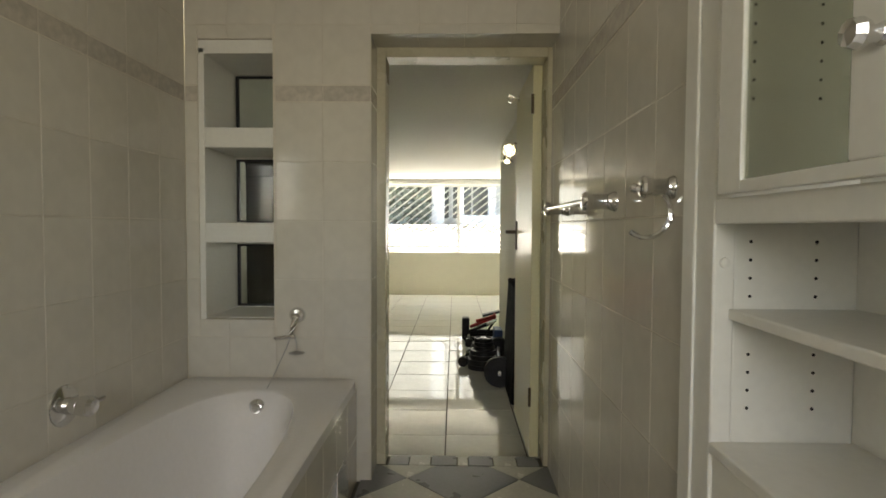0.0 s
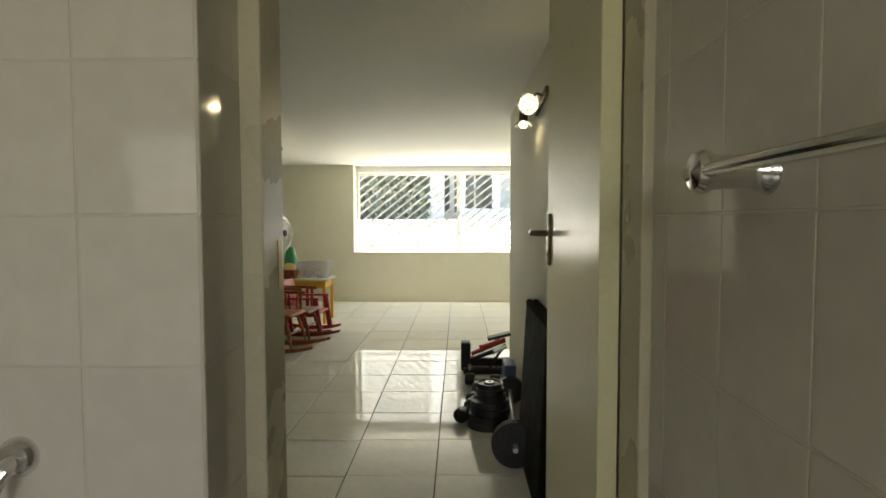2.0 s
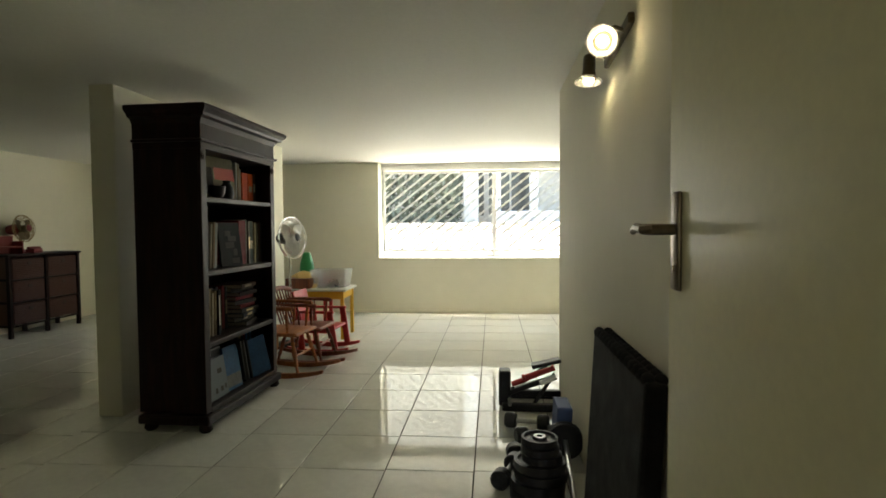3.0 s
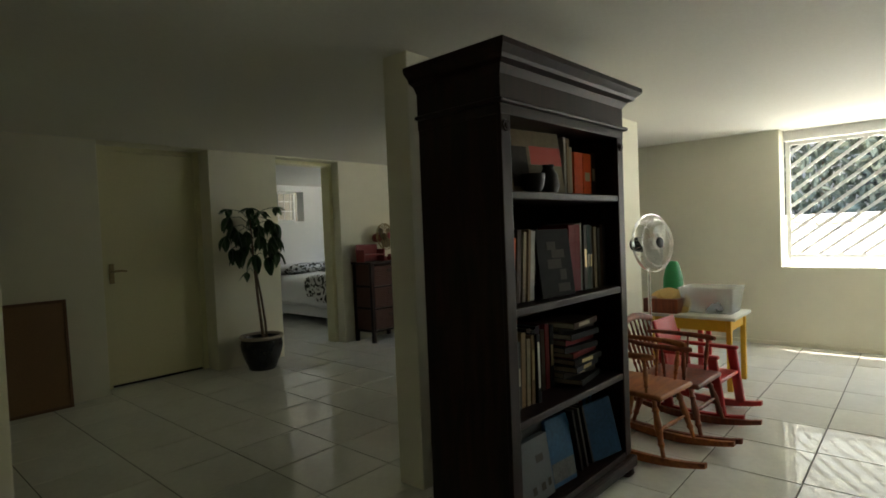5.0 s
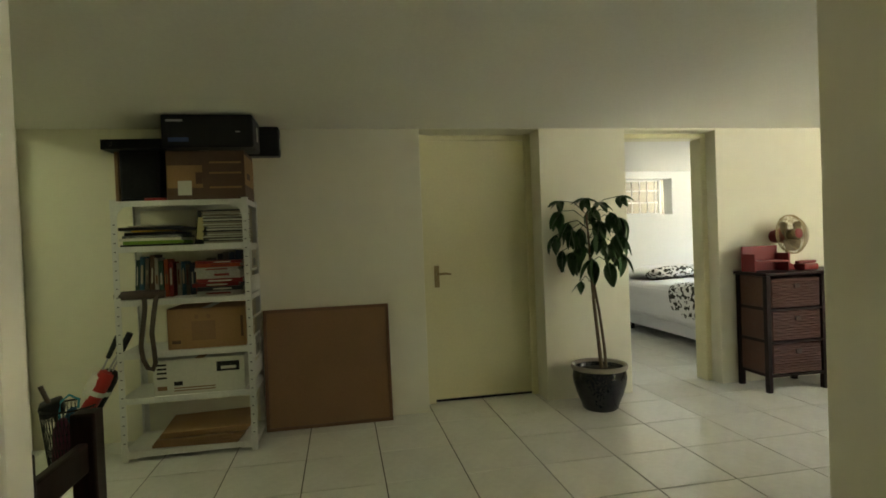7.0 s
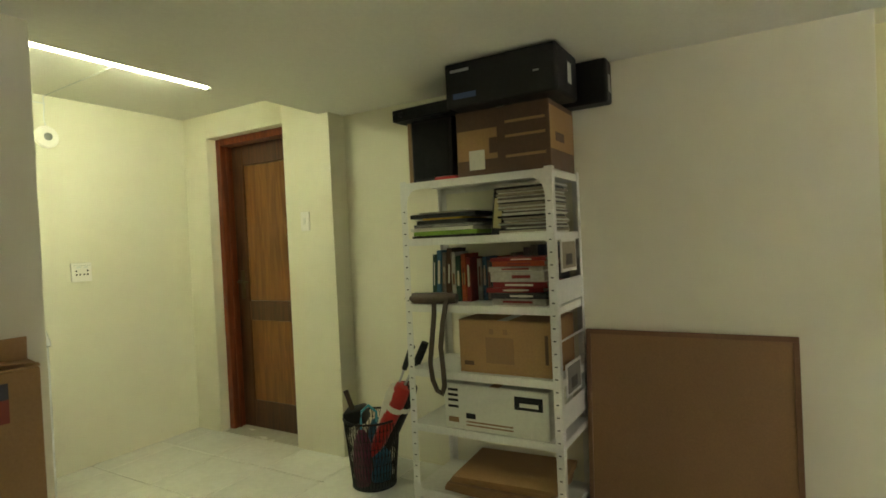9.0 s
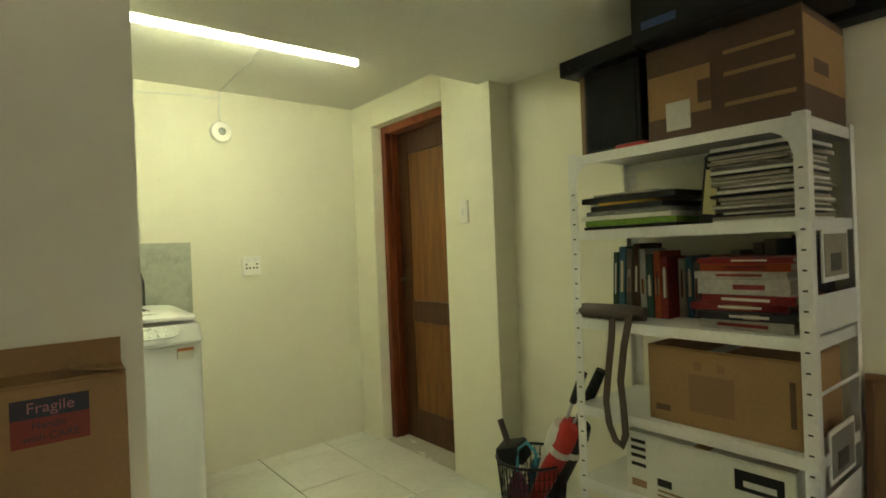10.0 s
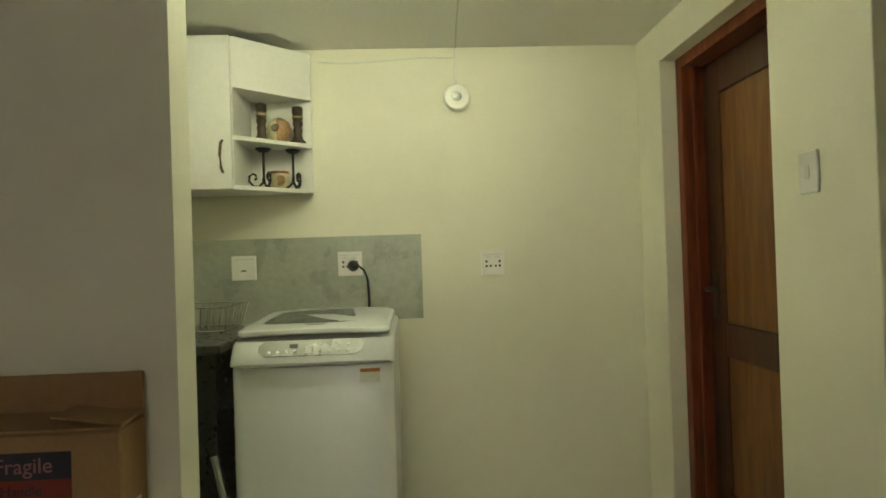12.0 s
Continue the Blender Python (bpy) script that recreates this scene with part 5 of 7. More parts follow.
def steel_shelf():
    s = empty("steel_shelf", pose(-4.998, 3.650, 0), "white steel angle-post shelf unit, fully loaded", "shelf unit")
    X, Y, T, H = 0.198, 0.392, 0.035, 1.585
    for sx in (-1, 1):
        for sy in (-1, 1):
            p_ = part("post", bx(min(sx * X, sx * (X - 0.003)), max(sx * X, sx * (X - 0.003)), min(sy * Y, sy * (Y - T)), max(sy * Y, sy * (Y - T)), 0, H), SHELFPAINT, s, "white angle-steel post")
            part("flange", bx(min(sx * (X - 0.003), sx * (X - T)), max(sx * (X - 0.003), sx * (X - T)), min(sy * Y, sy * (Y - 0.003)), max(sy * Y, sy * (Y - 0.003)), 0, H), SHELFPAINT, p_)
            for i in range(28):
                z = 0.06 + 0.055 * i
                o = new("slot", SLOT)
                o.parent = p_
                o.matrix_basis = pose(sx * X + sx * 0.0004, sy * (Y - 0.018), z)
    for z in (1.575, 1.30, 0.975, 0.655, 0.383, 0.06):
        b = part("shelf_board", bx(-X + 0.004, X - 0.004, -Y + 0.004, Y - 0.004, z - 0.003, z), SHELFPAINT, s)
        part("front_lip", bx(X - 0.005, X + 0.001, -Y + 0.003, Y - 0.003, z - 0.034, z + 0.001, bevel=0.001, seg=1), SHELFPAINT, b)
        part("back_lip", bx(-X + 0.004, -X + 0.007, -Y + 0.004, Y - 0.004, z - 0.034, z - 0.004), SHELFPAINT, b)
        part("end_lip", bx(-X + 0.008, X - 0.006, Y - 0.007, Y - 0.004, z - 0.034, z - 0.004), SHELFPAINT, b)
    for z0, z1 in ((0.985, 1.09), (0.44, 0.545), (0.82, 0.83)):
        part("end_plate", bx(-X + 0.03, X - 0.03, Y - 0.0028, Y - 0.0008, z0, z1), SHELFPAINT, s, "white steel end plate")
    for sy in (-1, 1):
        for sz in (1.54, 0.02):
            bm = bmesh.new()
            dz = -1 if sz > 1 else 1
            pts = [(0.0, 0.0), (0.10, 0.0), (0.065, 0.018 * dz), (0.045, 0.04 * dz), (0.035, 0.075 * dz), (0.0, 0.075 * dz)]
            lo = [bm.verts.new((X - 0.001, sy * (Y - a), sz + (0.008 if dz < 0 else 0.0) + b)) for a, b in pts]
            hi = [bm.verts.new((X + 0.002, sy * (Y - a), sz + (0.008 if dz < 0 else 0.0) + b)) for a, b in pts]
            bm.faces.new(lo)
            bm.faces.new(hi[::-1])
            for k_ in range(len(pts)):
                bm.faces.new((lo[k_], hi[k_], hi[(k_ + 1) % len(pts)], lo[(k_ + 1) % len(pts)]))
            part("gusset", bm, SHELFPAINT, s, "white corner plate")
    return s


steel_shelf()


def carton(name, m, sx, sy, sz, mat_, label, flaps=False, tape=True):
    """A closed carton: body, top flaps and tape."""
    c = empty(name, m, label, "box")
    part("body", bx(-sx / 2, sx / 2, -sy / 2, sy / 2, 0, sz - 0.004, bevel=0.003, seg=1), mat_, c)
    for y0, y1 in ((-sy / 2 + 0.001, -0.001), (0.001, sy / 2 - 0.001)):
        part("flap", bx(-sx / 2, sx / 2, y0, y1, sz - 0.004, sz), mat_, c)
    if tape:
        part("tape", bx(-sx / 2 - 0.0012, sx / 2 + 0.0012, -0.025, 0.025, sz, sz + 0.0008), CARD_WHITE if mat_ is not CARD_WHITE else CARD, c, "strip of packing tape")
    return c


def patch(parent, b, mat_, label=""):
    return part("print", bx(*b), mat_, parent, label)


c = carton("printed_carton", pose(-5.005, 3.80, 1.576), 0.34, 0.46, 0.305, CARD_DARK, "dark brown printed carton with a white label")
patch(c, (0.1695, 0.1712, -0.225, -0.02, 0.075, 0.215), CARD, "tan printed panel")
patch(c, (0.1712, 0.1718, -0.165, -0.085, 0.03, 0.12), CARD_WHITE, "white address label")
patch(c, (0.1712, 0.1718, -0.06, -0.02, 0.10, 0.17), CARD_DARK)
for z in (0.07, 0.16, 0.225):
    patch(c, (0.1695, 0.1712, 0.02, 0.21, z, z + 0.012), CARD)
patch(c, (-0.168, 0.168, 0.2295, 0.2312, 0.09, 0.28), CARD, "tan carton end")
patch(c, (-0.02, 0.10, 0.2312, 0.2316, 0.13, 0.17), CARD_DARK)
k1 = empty("black_case", pose(-4.88, 3.845, 1.883), "black equipment case lying on the carton", "case")
part("shell", bx(-0.14, 0.15, -0.265, 0.26, 0, 0.20, bevel=0.012), BLACK, k1)
part("lettering", bx(0.1502, 0.1508, -0.235, -0.14, 0.155, 0.168), STEEL, k1, "small pale lettering bar")
part("lettering", bx(0.1502, 0.1508, -0.225, -0.11, 0.035, 0.06), BLUE, k1, "dim blue lettering bar")
part("latch", bx(0.1502, 0.156, 0.16, 0.185, 0.09, 0.096), STEEL, k1)
part("sticker", bx(-0.05, 0.0, 0.2602, 0.2608, 0.06, 0.15), CARD_WHITE, k1, "white sticker on its end")
k2 = empty("black_case", pose(-5.135, 3.97, 1.883), "narrow black case standing against the wall", "case")
part("shell", bx(-0.05, 0.05, -0.26, 0.25, 0, 0.20, bevel=0.012), BLACK, k2)
part("sticker", bx(-0.02, 0.02, 0.2502, 0.2508, 0.05, 0.13), STEEL, k2)
sk = empty("loudspeaker", pose(-5.0, 3.415, 1.576), "tall black loudspeaker on the steel shelf", "loudspeaker")
part("cabinet", bx(-0.12, 0.14, -0.115, 0.115, 0, 0.315, bevel=0.006), BLACK, sk)
part("grille", bx(0.14, 0.146, -0.10, 0.10, 0.02, 0.295, bevel=0.002), FOAM, sk, "black cloth grille")
tv = empty("disc_player", pose(-4.99, 3.40, 1.893, 0, 0, -4), "flat black disc player on the loudspeaker", "disc player")
part("casing", bx(-0.14, 0.17, -0.18, 0.17, 0, 0.06, bevel=0.004), BLACK, tv)
part("front", bx(0.17, 0.174, -0.175, 0.165, 0.006, 0.054), FOAM, tv, "dark front panel")
part("knob", lathe(bmesh.new(), [(0.0, 0.012), (0.012, 0.012), (0.013, 0.0)], 14, pose(0.174, -0.12, 0.03, 0, 90, 0)), BLACK, tv)
single("wood_panel", bx(-0.13, 0.12, -0.009, 0.009, 0, 0.31), HARDBOARD, "brown wooden panel standing beside the loudspeaker", "panel", pose(-5.0, 3.275, 1.576))
single("red_cloth", bx(-0.03, 0.03, -0.06, 0.06, 0, 0.02, bevel=0.008), REDPLASTIC, "dark red cloth pushed under the carton", "cloth", pose(-4.86, 3.50, 1.576), True)

GS = "papers on the steel shelf"
z = 1.301
mag = random.Random(21)
for i in range(26):
    t = mag.uniform(0.005, 0.011)
    tone = (CARD_WHITE, PAPER, BLACK, CARD_WHITE, SHELF_BOOK_MATS[8], CARD_WHITE, SHELF_BOOK_MATS[2])[i % 7]
    w = 0.115 + mag.uniform(-0.012, 0.006)
    single("magazine", bx(-0.14, 0.14, -w, w, 0, t, bevel=0.001, seg=1), tone, "flat magazine in a tall stack", "magazine", pose(-4.975 + mag.uniform(-0.014, 0.014), 3.89 + mag.uniform(-0.012, 0.012), z, 0, 0, mag.uniform(-3, 3)), group=GS)
    z += t + 0.0008
    if z > 1.525:
        break
bi = empty("ring_binder", pose(-4.96, 3.73, 1.302, -7, 0, 0), "black ring binder leaning beside magazines", "binder")
part("cover", bx(-0.20, 0.07, -0.03, 0.03, 0, 0.215, bevel=0.003), BLACK, bi)
part("label", bx(0.0702, 0.0712, -0.02, 0.02, 0.03, 0.17), mat("cream label", (0.55, 0.48, 0.24), 0.7), bi, "cream spine label")
z = 1.301
for w, t, m_, lab in ((0.36, 0.012, BLACK, "black flat folder"), (0.34, 0.02, LEAF_BRIGHT, "lime green folder"), (0.35, 0.016, CARD_WHITE, "grey paper folder"), (0.33, 0.016, CLEARPLASTIC, "clear document sleeve"), (0.30, 0.02, BLACK, "black flat folder"), (0.22, 0.008, YELLOWPAINT, "yellow note pad"), (0.38, 0.02, BLACK, "black flat folder"), (0.26, 0.008, PAPER, "pale note pad")):
    single("folder", bx(-0.14, 0.15, -w / 2, w / 2, 0, t, bevel=0.002, seg=1), m_, lab + " in a loose stack", "folder", pose(-4.99 + rng.uniform(-0.01, 0.015), 3.47 + rng.uniform(-0.012, 0.012), z, 0, 0, rng.uniform(-5, 5)), group=GS)
    z += t + 0.001
SB = pose(-5.03, 3.645, 0.976)
SHELF_BOOKS = ((-0.315, 0.02, 0.24, 7), (-0.288, 0.026, 0.26, 11), (-0.258, 0.022, 0.25, 8), (-0.228, 0.03, 0.27, 4), (-0.195, 0.022, 0.25, 9), (-0.168, 0.026, 0.23, 7), (-0.138, 0.024, 0.24, 6), (-0.11, 0.022, 0.22, 1),
               (-0.083, 0.024, 0.21, 9), (-0.055, 0.022, 0.22, 11), (-0.03, 0.02, 0.20, 8), (0.0, 0.03, 0.21, 3), (0.035, 0.03, 0.22, 6), (0.07, 0.028, 0.21, 9), (0.105, 0.03, 0.235, 2), (0.14, 0.026, 0.22, 1), (0.175, 0.03, 0.26, 8), (0.21, 0.032, 0.27, 5), (0.25, 0.034, 0.27, 3), (0.29, 0.034, 0.28, 3), (0.325, 0.026, 0.26, 0))
for y, w, h, tone in SHELF_BOOKS:
    ob = book(SB @ pose(0.07 if y < -0.1 else 0.0, y, 0, -3 if y < -0.2 else 0, 0, 0), w, 0.15, h, tone, "books on the steel shelf", covers=SHELF_BOOK_MATS)
    part("title_bar", bx(0.0002, 0.0010, -w * 0.13, w * 0.13, h * 0.34, h * 0.34 + h * rng.uniform(0.2, 0.5)), CARD_WHITE if tone in (0, 1, 3, 4, 7, 11) else BOOK_MATS[1], ob, "vertical bar of small lettering")
for i, (tone, t, sh) in enumerate(((9, 0.032, 0.0), (0, 0.024, 0.01), (1, 0.022, -0.02), (1, 0.026, 0.01), (9, 0.046, 0.0), (9, 0.022, -0.01), (6, 0.024, 0.005), (1, 0.016, 0.015))):
    zz = 0.976 + sum((0.033, 0.025, 0.023, 0.027, 0.047, 0.023, 0.025)[:i])
    L = 0.27 - 0.012 * (i > 3)
    ob = book(pose(-4.84 + sh, 3.845 + sh + L / 2, zz + t / 2, 0, 0, (-3, 2, 5, -4, 1, 3, -2, 4)[i]) @ pose(0, 0, 0, 90, 0, 0), t, 0.2, L, tone, "red and white books in a stack", True, SHELF_BOOK_MATS)
    part("title_bar", bx(0.0002, 0.0010, -t * 0.16, t * 0.16, L * 0.25, L * rng.uniform(0.5, 0.8)), CARD_WHITE if tone in (0, 1) else DULLRED, ob, "bar of lettering on the spine")
cs = empty("leather_case", pose(-4.83, 3.405, 0.978), "long brown leather case with a hanging strap", "case")
part("case", tube(bmesh.new(), [(0.0, -0.15, 0.025), (0.01, -0.10, 0.028), (0.012, 0.05, 0.03), (0.0, 0.13, 0.028)], [0.022, 0.028, 0.03, 0.024], 12), LEATHER, cs, smooth=True)


def ribbon(pts, w, t):
    """A flat band of width w along y through points in the x-z plane, y given with each."""
    bm = bmesh.new()
    rows = []
    for k_, p in enumerate(pts):
        a, b = Vector(pts[max(k_ - 1, 0)]), Vector(pts[min(k_ + 1, len(pts) - 1)])
        d = (b - a).normalized()
        side = Vector((0.25, 1, 0)) - d * d.dot(Vector((0.25, 1, 0)))
        side.normalize()
        nrm = d.cross(side)
        rows.append([bm.verts.new(Vector(p) + side * sx * w / 2 + nrm * sn * t / 2) for sx, sn in ((-1, -1), (1, -1), (1, 1), (-1, 1))])
    for a, b in zip(rows, rows[1:]):
        for k_ in range(4):
            bm.faces.new((a[k_], a[(k_ + 1) % 4], b[(k_ + 1) % 4], b[k_]))
    bm.faces.new(rows[0][::-1])
    bm.faces.new(rows[-1])
    return bm


part("strap", ribbon([(0.03, 0.02, 0.03), (0.045, 0.025, -0.05), (0.05, 0.01, -0.17), (0.05, -0.005, -0.28), (0.052, 0.005, -0.36), (0.055, 0.03, -0.41), (0.06, 0.06, -0.42), (0.06, 0.075, -0.38), (0.058, 0.07, -0.30), (0.055, 0.06, -0.20), (0.05, 0.075, -0.08), (0.03, 0.09, 0.03)], 0.030, 0.004), LEATHER, cs, "worn leather strap", True)
c = carton("brown_carton", pose(-5.0, 3.765, 0.656), 0.33, 0.46, 0.25, CARD, "plain brown carton with faint printing")
patch(c, (0.1652, 0.166, -0.09, 0.05, 0.05, 0.17), HARDBOARD, "faint printed silhouette")
patch(c, (0.1652, 0.166, -0.205, -0.155, 0.035, 0.055), CARD_DARK)
patch(c, (0.1652, 0.166, 0.20, 0.215, 0.06, 0.19), CARD_DARK, "column of print")
for y in (-0.07, 0.0):
    patch(c, (0.1652, 0.166, y, y + 0.022, 0.185, 0.21), HARDBOARD)
c = carton("white_carton", pose(-4.985, 3.715, 0.384), 0.34, 0.53, 0.215, CARD_WHITE, "white printer carton with black print")
patch(c, (0.1702, 0.171, 0.10, 0.235, 0.125, 0.185), BLACK, "black name panel")
patch(c, (0.1712, 0.1718, 0.125, 0.215, 0.138, 0.156), CARD_WHITE, "white bar of lettering")
patch(c, (0.1702, 0.171, -0.15, -0.10, 0.055, 0.08), BLACK)
for z in (0.02, 0.036):
    patch(c, (0.1702, 0.171, -0.15, 0.09, z, z + 0.007), HARDBOARD)
for z in (0.10, 0.13, 0.155, 0.18):
    patch(c, (0.1702, 0.171, -0.245, -0.19, z, z + 0.012), BLACK)
patch(c, (0.1702, 0.171, -0.245, -0.19, 0.03, 0.055), HARDBOARD)
for i in range(5):
    single("flattened_carton", bx(-0.19, 0.19, -0.27, 0.24, 0, 0.018, bevel=0.002, seg=1), CARD if i in (3, 4) else HARDBOARD, "flattened cardboard carton on the lowest shelf", "cardboard", pose(-5.0 + 0.012 * (i % 3), 3.70 + 0.012 * i, 0.062 + 0.021 * i, 0, 0, 2.0 * i - 4), group="flattened cartons")
for z, m_, y in ((1.12, PAPER, 4.033), (0.56, BOOK_MATS[9], 4.033)):
    pc = empty("picture_card", pose(-5.0, y, z), "small framed picture hung on the shelf's end", "picture")
    part("frame", bx(-0.11, 0.11, 0, 0.006, 0, 0.15, bevel=0.002), SHELFPAINT, pc)
    part("picture", bx(-0.095, 0.095, 0.006, 0.0075, 0.015, 0.135), m_, pc)
    part("dark_shape", bx(-0.04, 0.05, 0.0076, 0.0084, 0.03, 0.08), BOOK_MATS[8], pc)

# board leaning on the wall
BOARDEDGE = mat("brown edging", (0.17, 0.085, 0.042), 0.5, vary=0.1)
cb = empty("pin_board", pose(-5.19, 4.487, 0), "large brown board leaning against the wall", "board")
lean_m = pose(0.075, 0, 0.0, 0, -4.0, 0)
part("panel", box(bmesh.new(), -0.006, 0.004, -0.413, 0.413, 0.015, 0.815, m=lean_m), HARDBOARD, cb)
for b in ((-0.008, 0.012, -0.433, 0.433, 0.0, 0.022), (-0.008, 0.012, -0.433, 0.433, 0.808, 0.83), (-0.008, 0.012, -0.433, -0.411, 0.022, 0.808), (-0.008, 0.012, 0.411, 0.433, 0.022, 0.808)):
    part("frame_strip", box(bmesh.new(), *b, bevel=0.002, seg=1, m=lean_m), BOARDEDGE, cb)

# wire bin with umbrellas
wb = empty("wire_bin", pose(-4.86, 2.96, 0), "black wire-mesh bin holding umbrellas", "bin")
bm = bmesh.new()
R0, R1, HB = 0.115, 0.15, 0.36
for i in range(44):
    a = 2 * math.pi * i / 44
    for tw in (0.25, -0.25):
        tube(bm, [(R0 * math.cos(a), R0 * math.sin(a), 0.01), ((R0 + R1) / 2 * math.cos(a + tw / 2), (R0 + R1) / 2 * math.sin(a + tw / 2), HB / 2), (R1 * math.cos(a + tw), R1 * math.sin(a + tw), HB)], 0.0018, 4)
for i in range(9):
    r = R0 + (R1 - R0) * i / 8
    tube(bm, [(r * math.cos(q), r * math.sin(q), HB * i / 8) for q in [2 * math.pi * j / 28 for j in range(28)]], 0.0018, 4, True)
part("mesh_wall", bm, BLACK, wb, "black wire mesh")
part("rim", tube(bmesh.new(), [(R1 * math.cos(q), R1 * math.sin(q), HB) for q in [2 * math.pi * j / 32 for j in range(32)]], 0.006, 8, True), BLACK, wb, smooth=True)
part("bottom", lathe(bmesh.new(), [(0.0, 0.0), (R0 + 0.004, 0.0), (R0 + 0.004, 0.01), (0.0, 0.01)], 28), BLACK, wb)


def umbrella(m, L, m_, label):
    u = empty("umbrella", m, label, "umbrella", "umbrellas in the bin")
    part("canopy", lathe(bmesh.new(), [(0.008, 0.06), (0.02, 0.10), (0.036, L * 0.35), (0.052, L * 0.75), (0.044, L * 0.82), (0.012, L * 0.83)], 12), m_, u, "furled cloth", True)
    part("shaft", rod(bmesh.new(), (0, 0, 0.0), (0, 0, L), 0.006), STEEL, u, smooth=True)
    part("grip", rod(bmesh.new(), (0, 0, L - 0.01), (0, 0, L + 0.13), 0.014, 0.016), BLACK, u, smooth=True)
    part("strap", lathe(bmesh.new(), [(0.048, L * 0.62), (0.0505, L * 0.62), (0.0515, L * 0.66), (0.048, L * 0.66)], 12), CARD_WHITE, u)
    return u


umbrella(pose(-4.85, 2.88, 0.012, -29, -3, 0), 0.74, REDPLASTIC, "furled red umbrella leaning out of the bin")
umbrella(pose(-4.90, 2.88, 0.012, -26, 3, 0), 0.70, CARD_WHITE, "furled white umbrella leaning out of the bin")
umbrella(pose(-4.92, 2.92, 0.012, -27, 2, 0), 0.72, BLACK, "furled black umbrella leaning on the shelf")
single("roller_handle", rod(bmesh.new(), (0, 0, 0), (0, 0, 0.52), 0.014), LEATHER, "brown stick poking out of the bin", "stick", pose(-4.85, 3.0, 0.012, 18, 6, 0), True)
single("black_camera", bx(-0.05, 0.05, -0.06, 0.06, 0, 0.085, bevel=0.014), BLACK, "black gadget lying on top of the bin", "gadget", pose(-4.84, 2.89, 0.325, 15, 10, 20), True)
single("blue_hanger", tube(bmesh.new(), [(0, -0.06, 0), (0, -0.05, 0.10), (0, 0.0, 0.14), (0, 0.05, 0.11), (0, 0.045, 0.06)], 0.007, 8), mat("turquoise plastic", (0.03, 0.28, 0.38), 0.4), "turquoise plastic hook in the bin", "hook", pose(-4.80, 2.99, 0.30), True)
single("rolled_cloth", lathe(bmesh.new(), [(0.0, 0.0), (0.05, 0.0), (0.06, 0.08), (0.055, 0.26), (0.03, 0.32), (0.0, 0.33)], 14), mat("blue cloth", (0.03, 0.12, 0.2), 0.9, vary=0.3), "blue rolled cloth inside the bin", "cloth", pose(-4.88, 2.99, 0.012, 6, -6, 0), True)
single("purple_cloth", lathe(bmesh.new(), [(0.0, 0.0), (0.04, 0.0), (0.05, 0.08), (0.045, 0.24), (0.02, 0.30), (0.0, 0.31)], 14), mat("plum cloth", (0.12, 0.03, 0.06), 0.9, vary=0.3), "plum rolled cloth inside the bin", "cloth", pose(-4.80, 2.93, 0.012, -6, 6, 0), True)

# dark wooden chair beside the passage wall
dc = empty("dark_chair", pose(-2.57, 3.755, 0, 0, 0, -90), "dark wooden chair beside the passage wall", "chair")
for x, y, h in ((-0.20, -0.18, 0.87), (-0.20, 0.14, 0.87), (0.20, -0.18, 0.42), (0.20, 0.14, 0.42)):
    part("leg", bx(x - 0.029, x + 0.029, y - 0.029, y + 0.029, 0, h, bevel=0.006), MAHOGANY, dc)
part("seat", bx(-0.17, 0.24, -0.20, 0.16, 0.42, 0.455, bevel=0.01), MAHOGANY, dc)
part("back_rail", bx(-0.215, -0.190, -0.15, 0.11, 0.725, 0.80, bevel=0.006), MAHOGANY, dc)
part("side_rail", bx(-0.173, 0.173, -0.19, -0.17, 0.34, 0.41), MAHOGANY, dc)
part("side_rail", bx(-0.173, 0.173, 0.13, 0.15, 0.34, 0.41), MAHOGANY, dc)


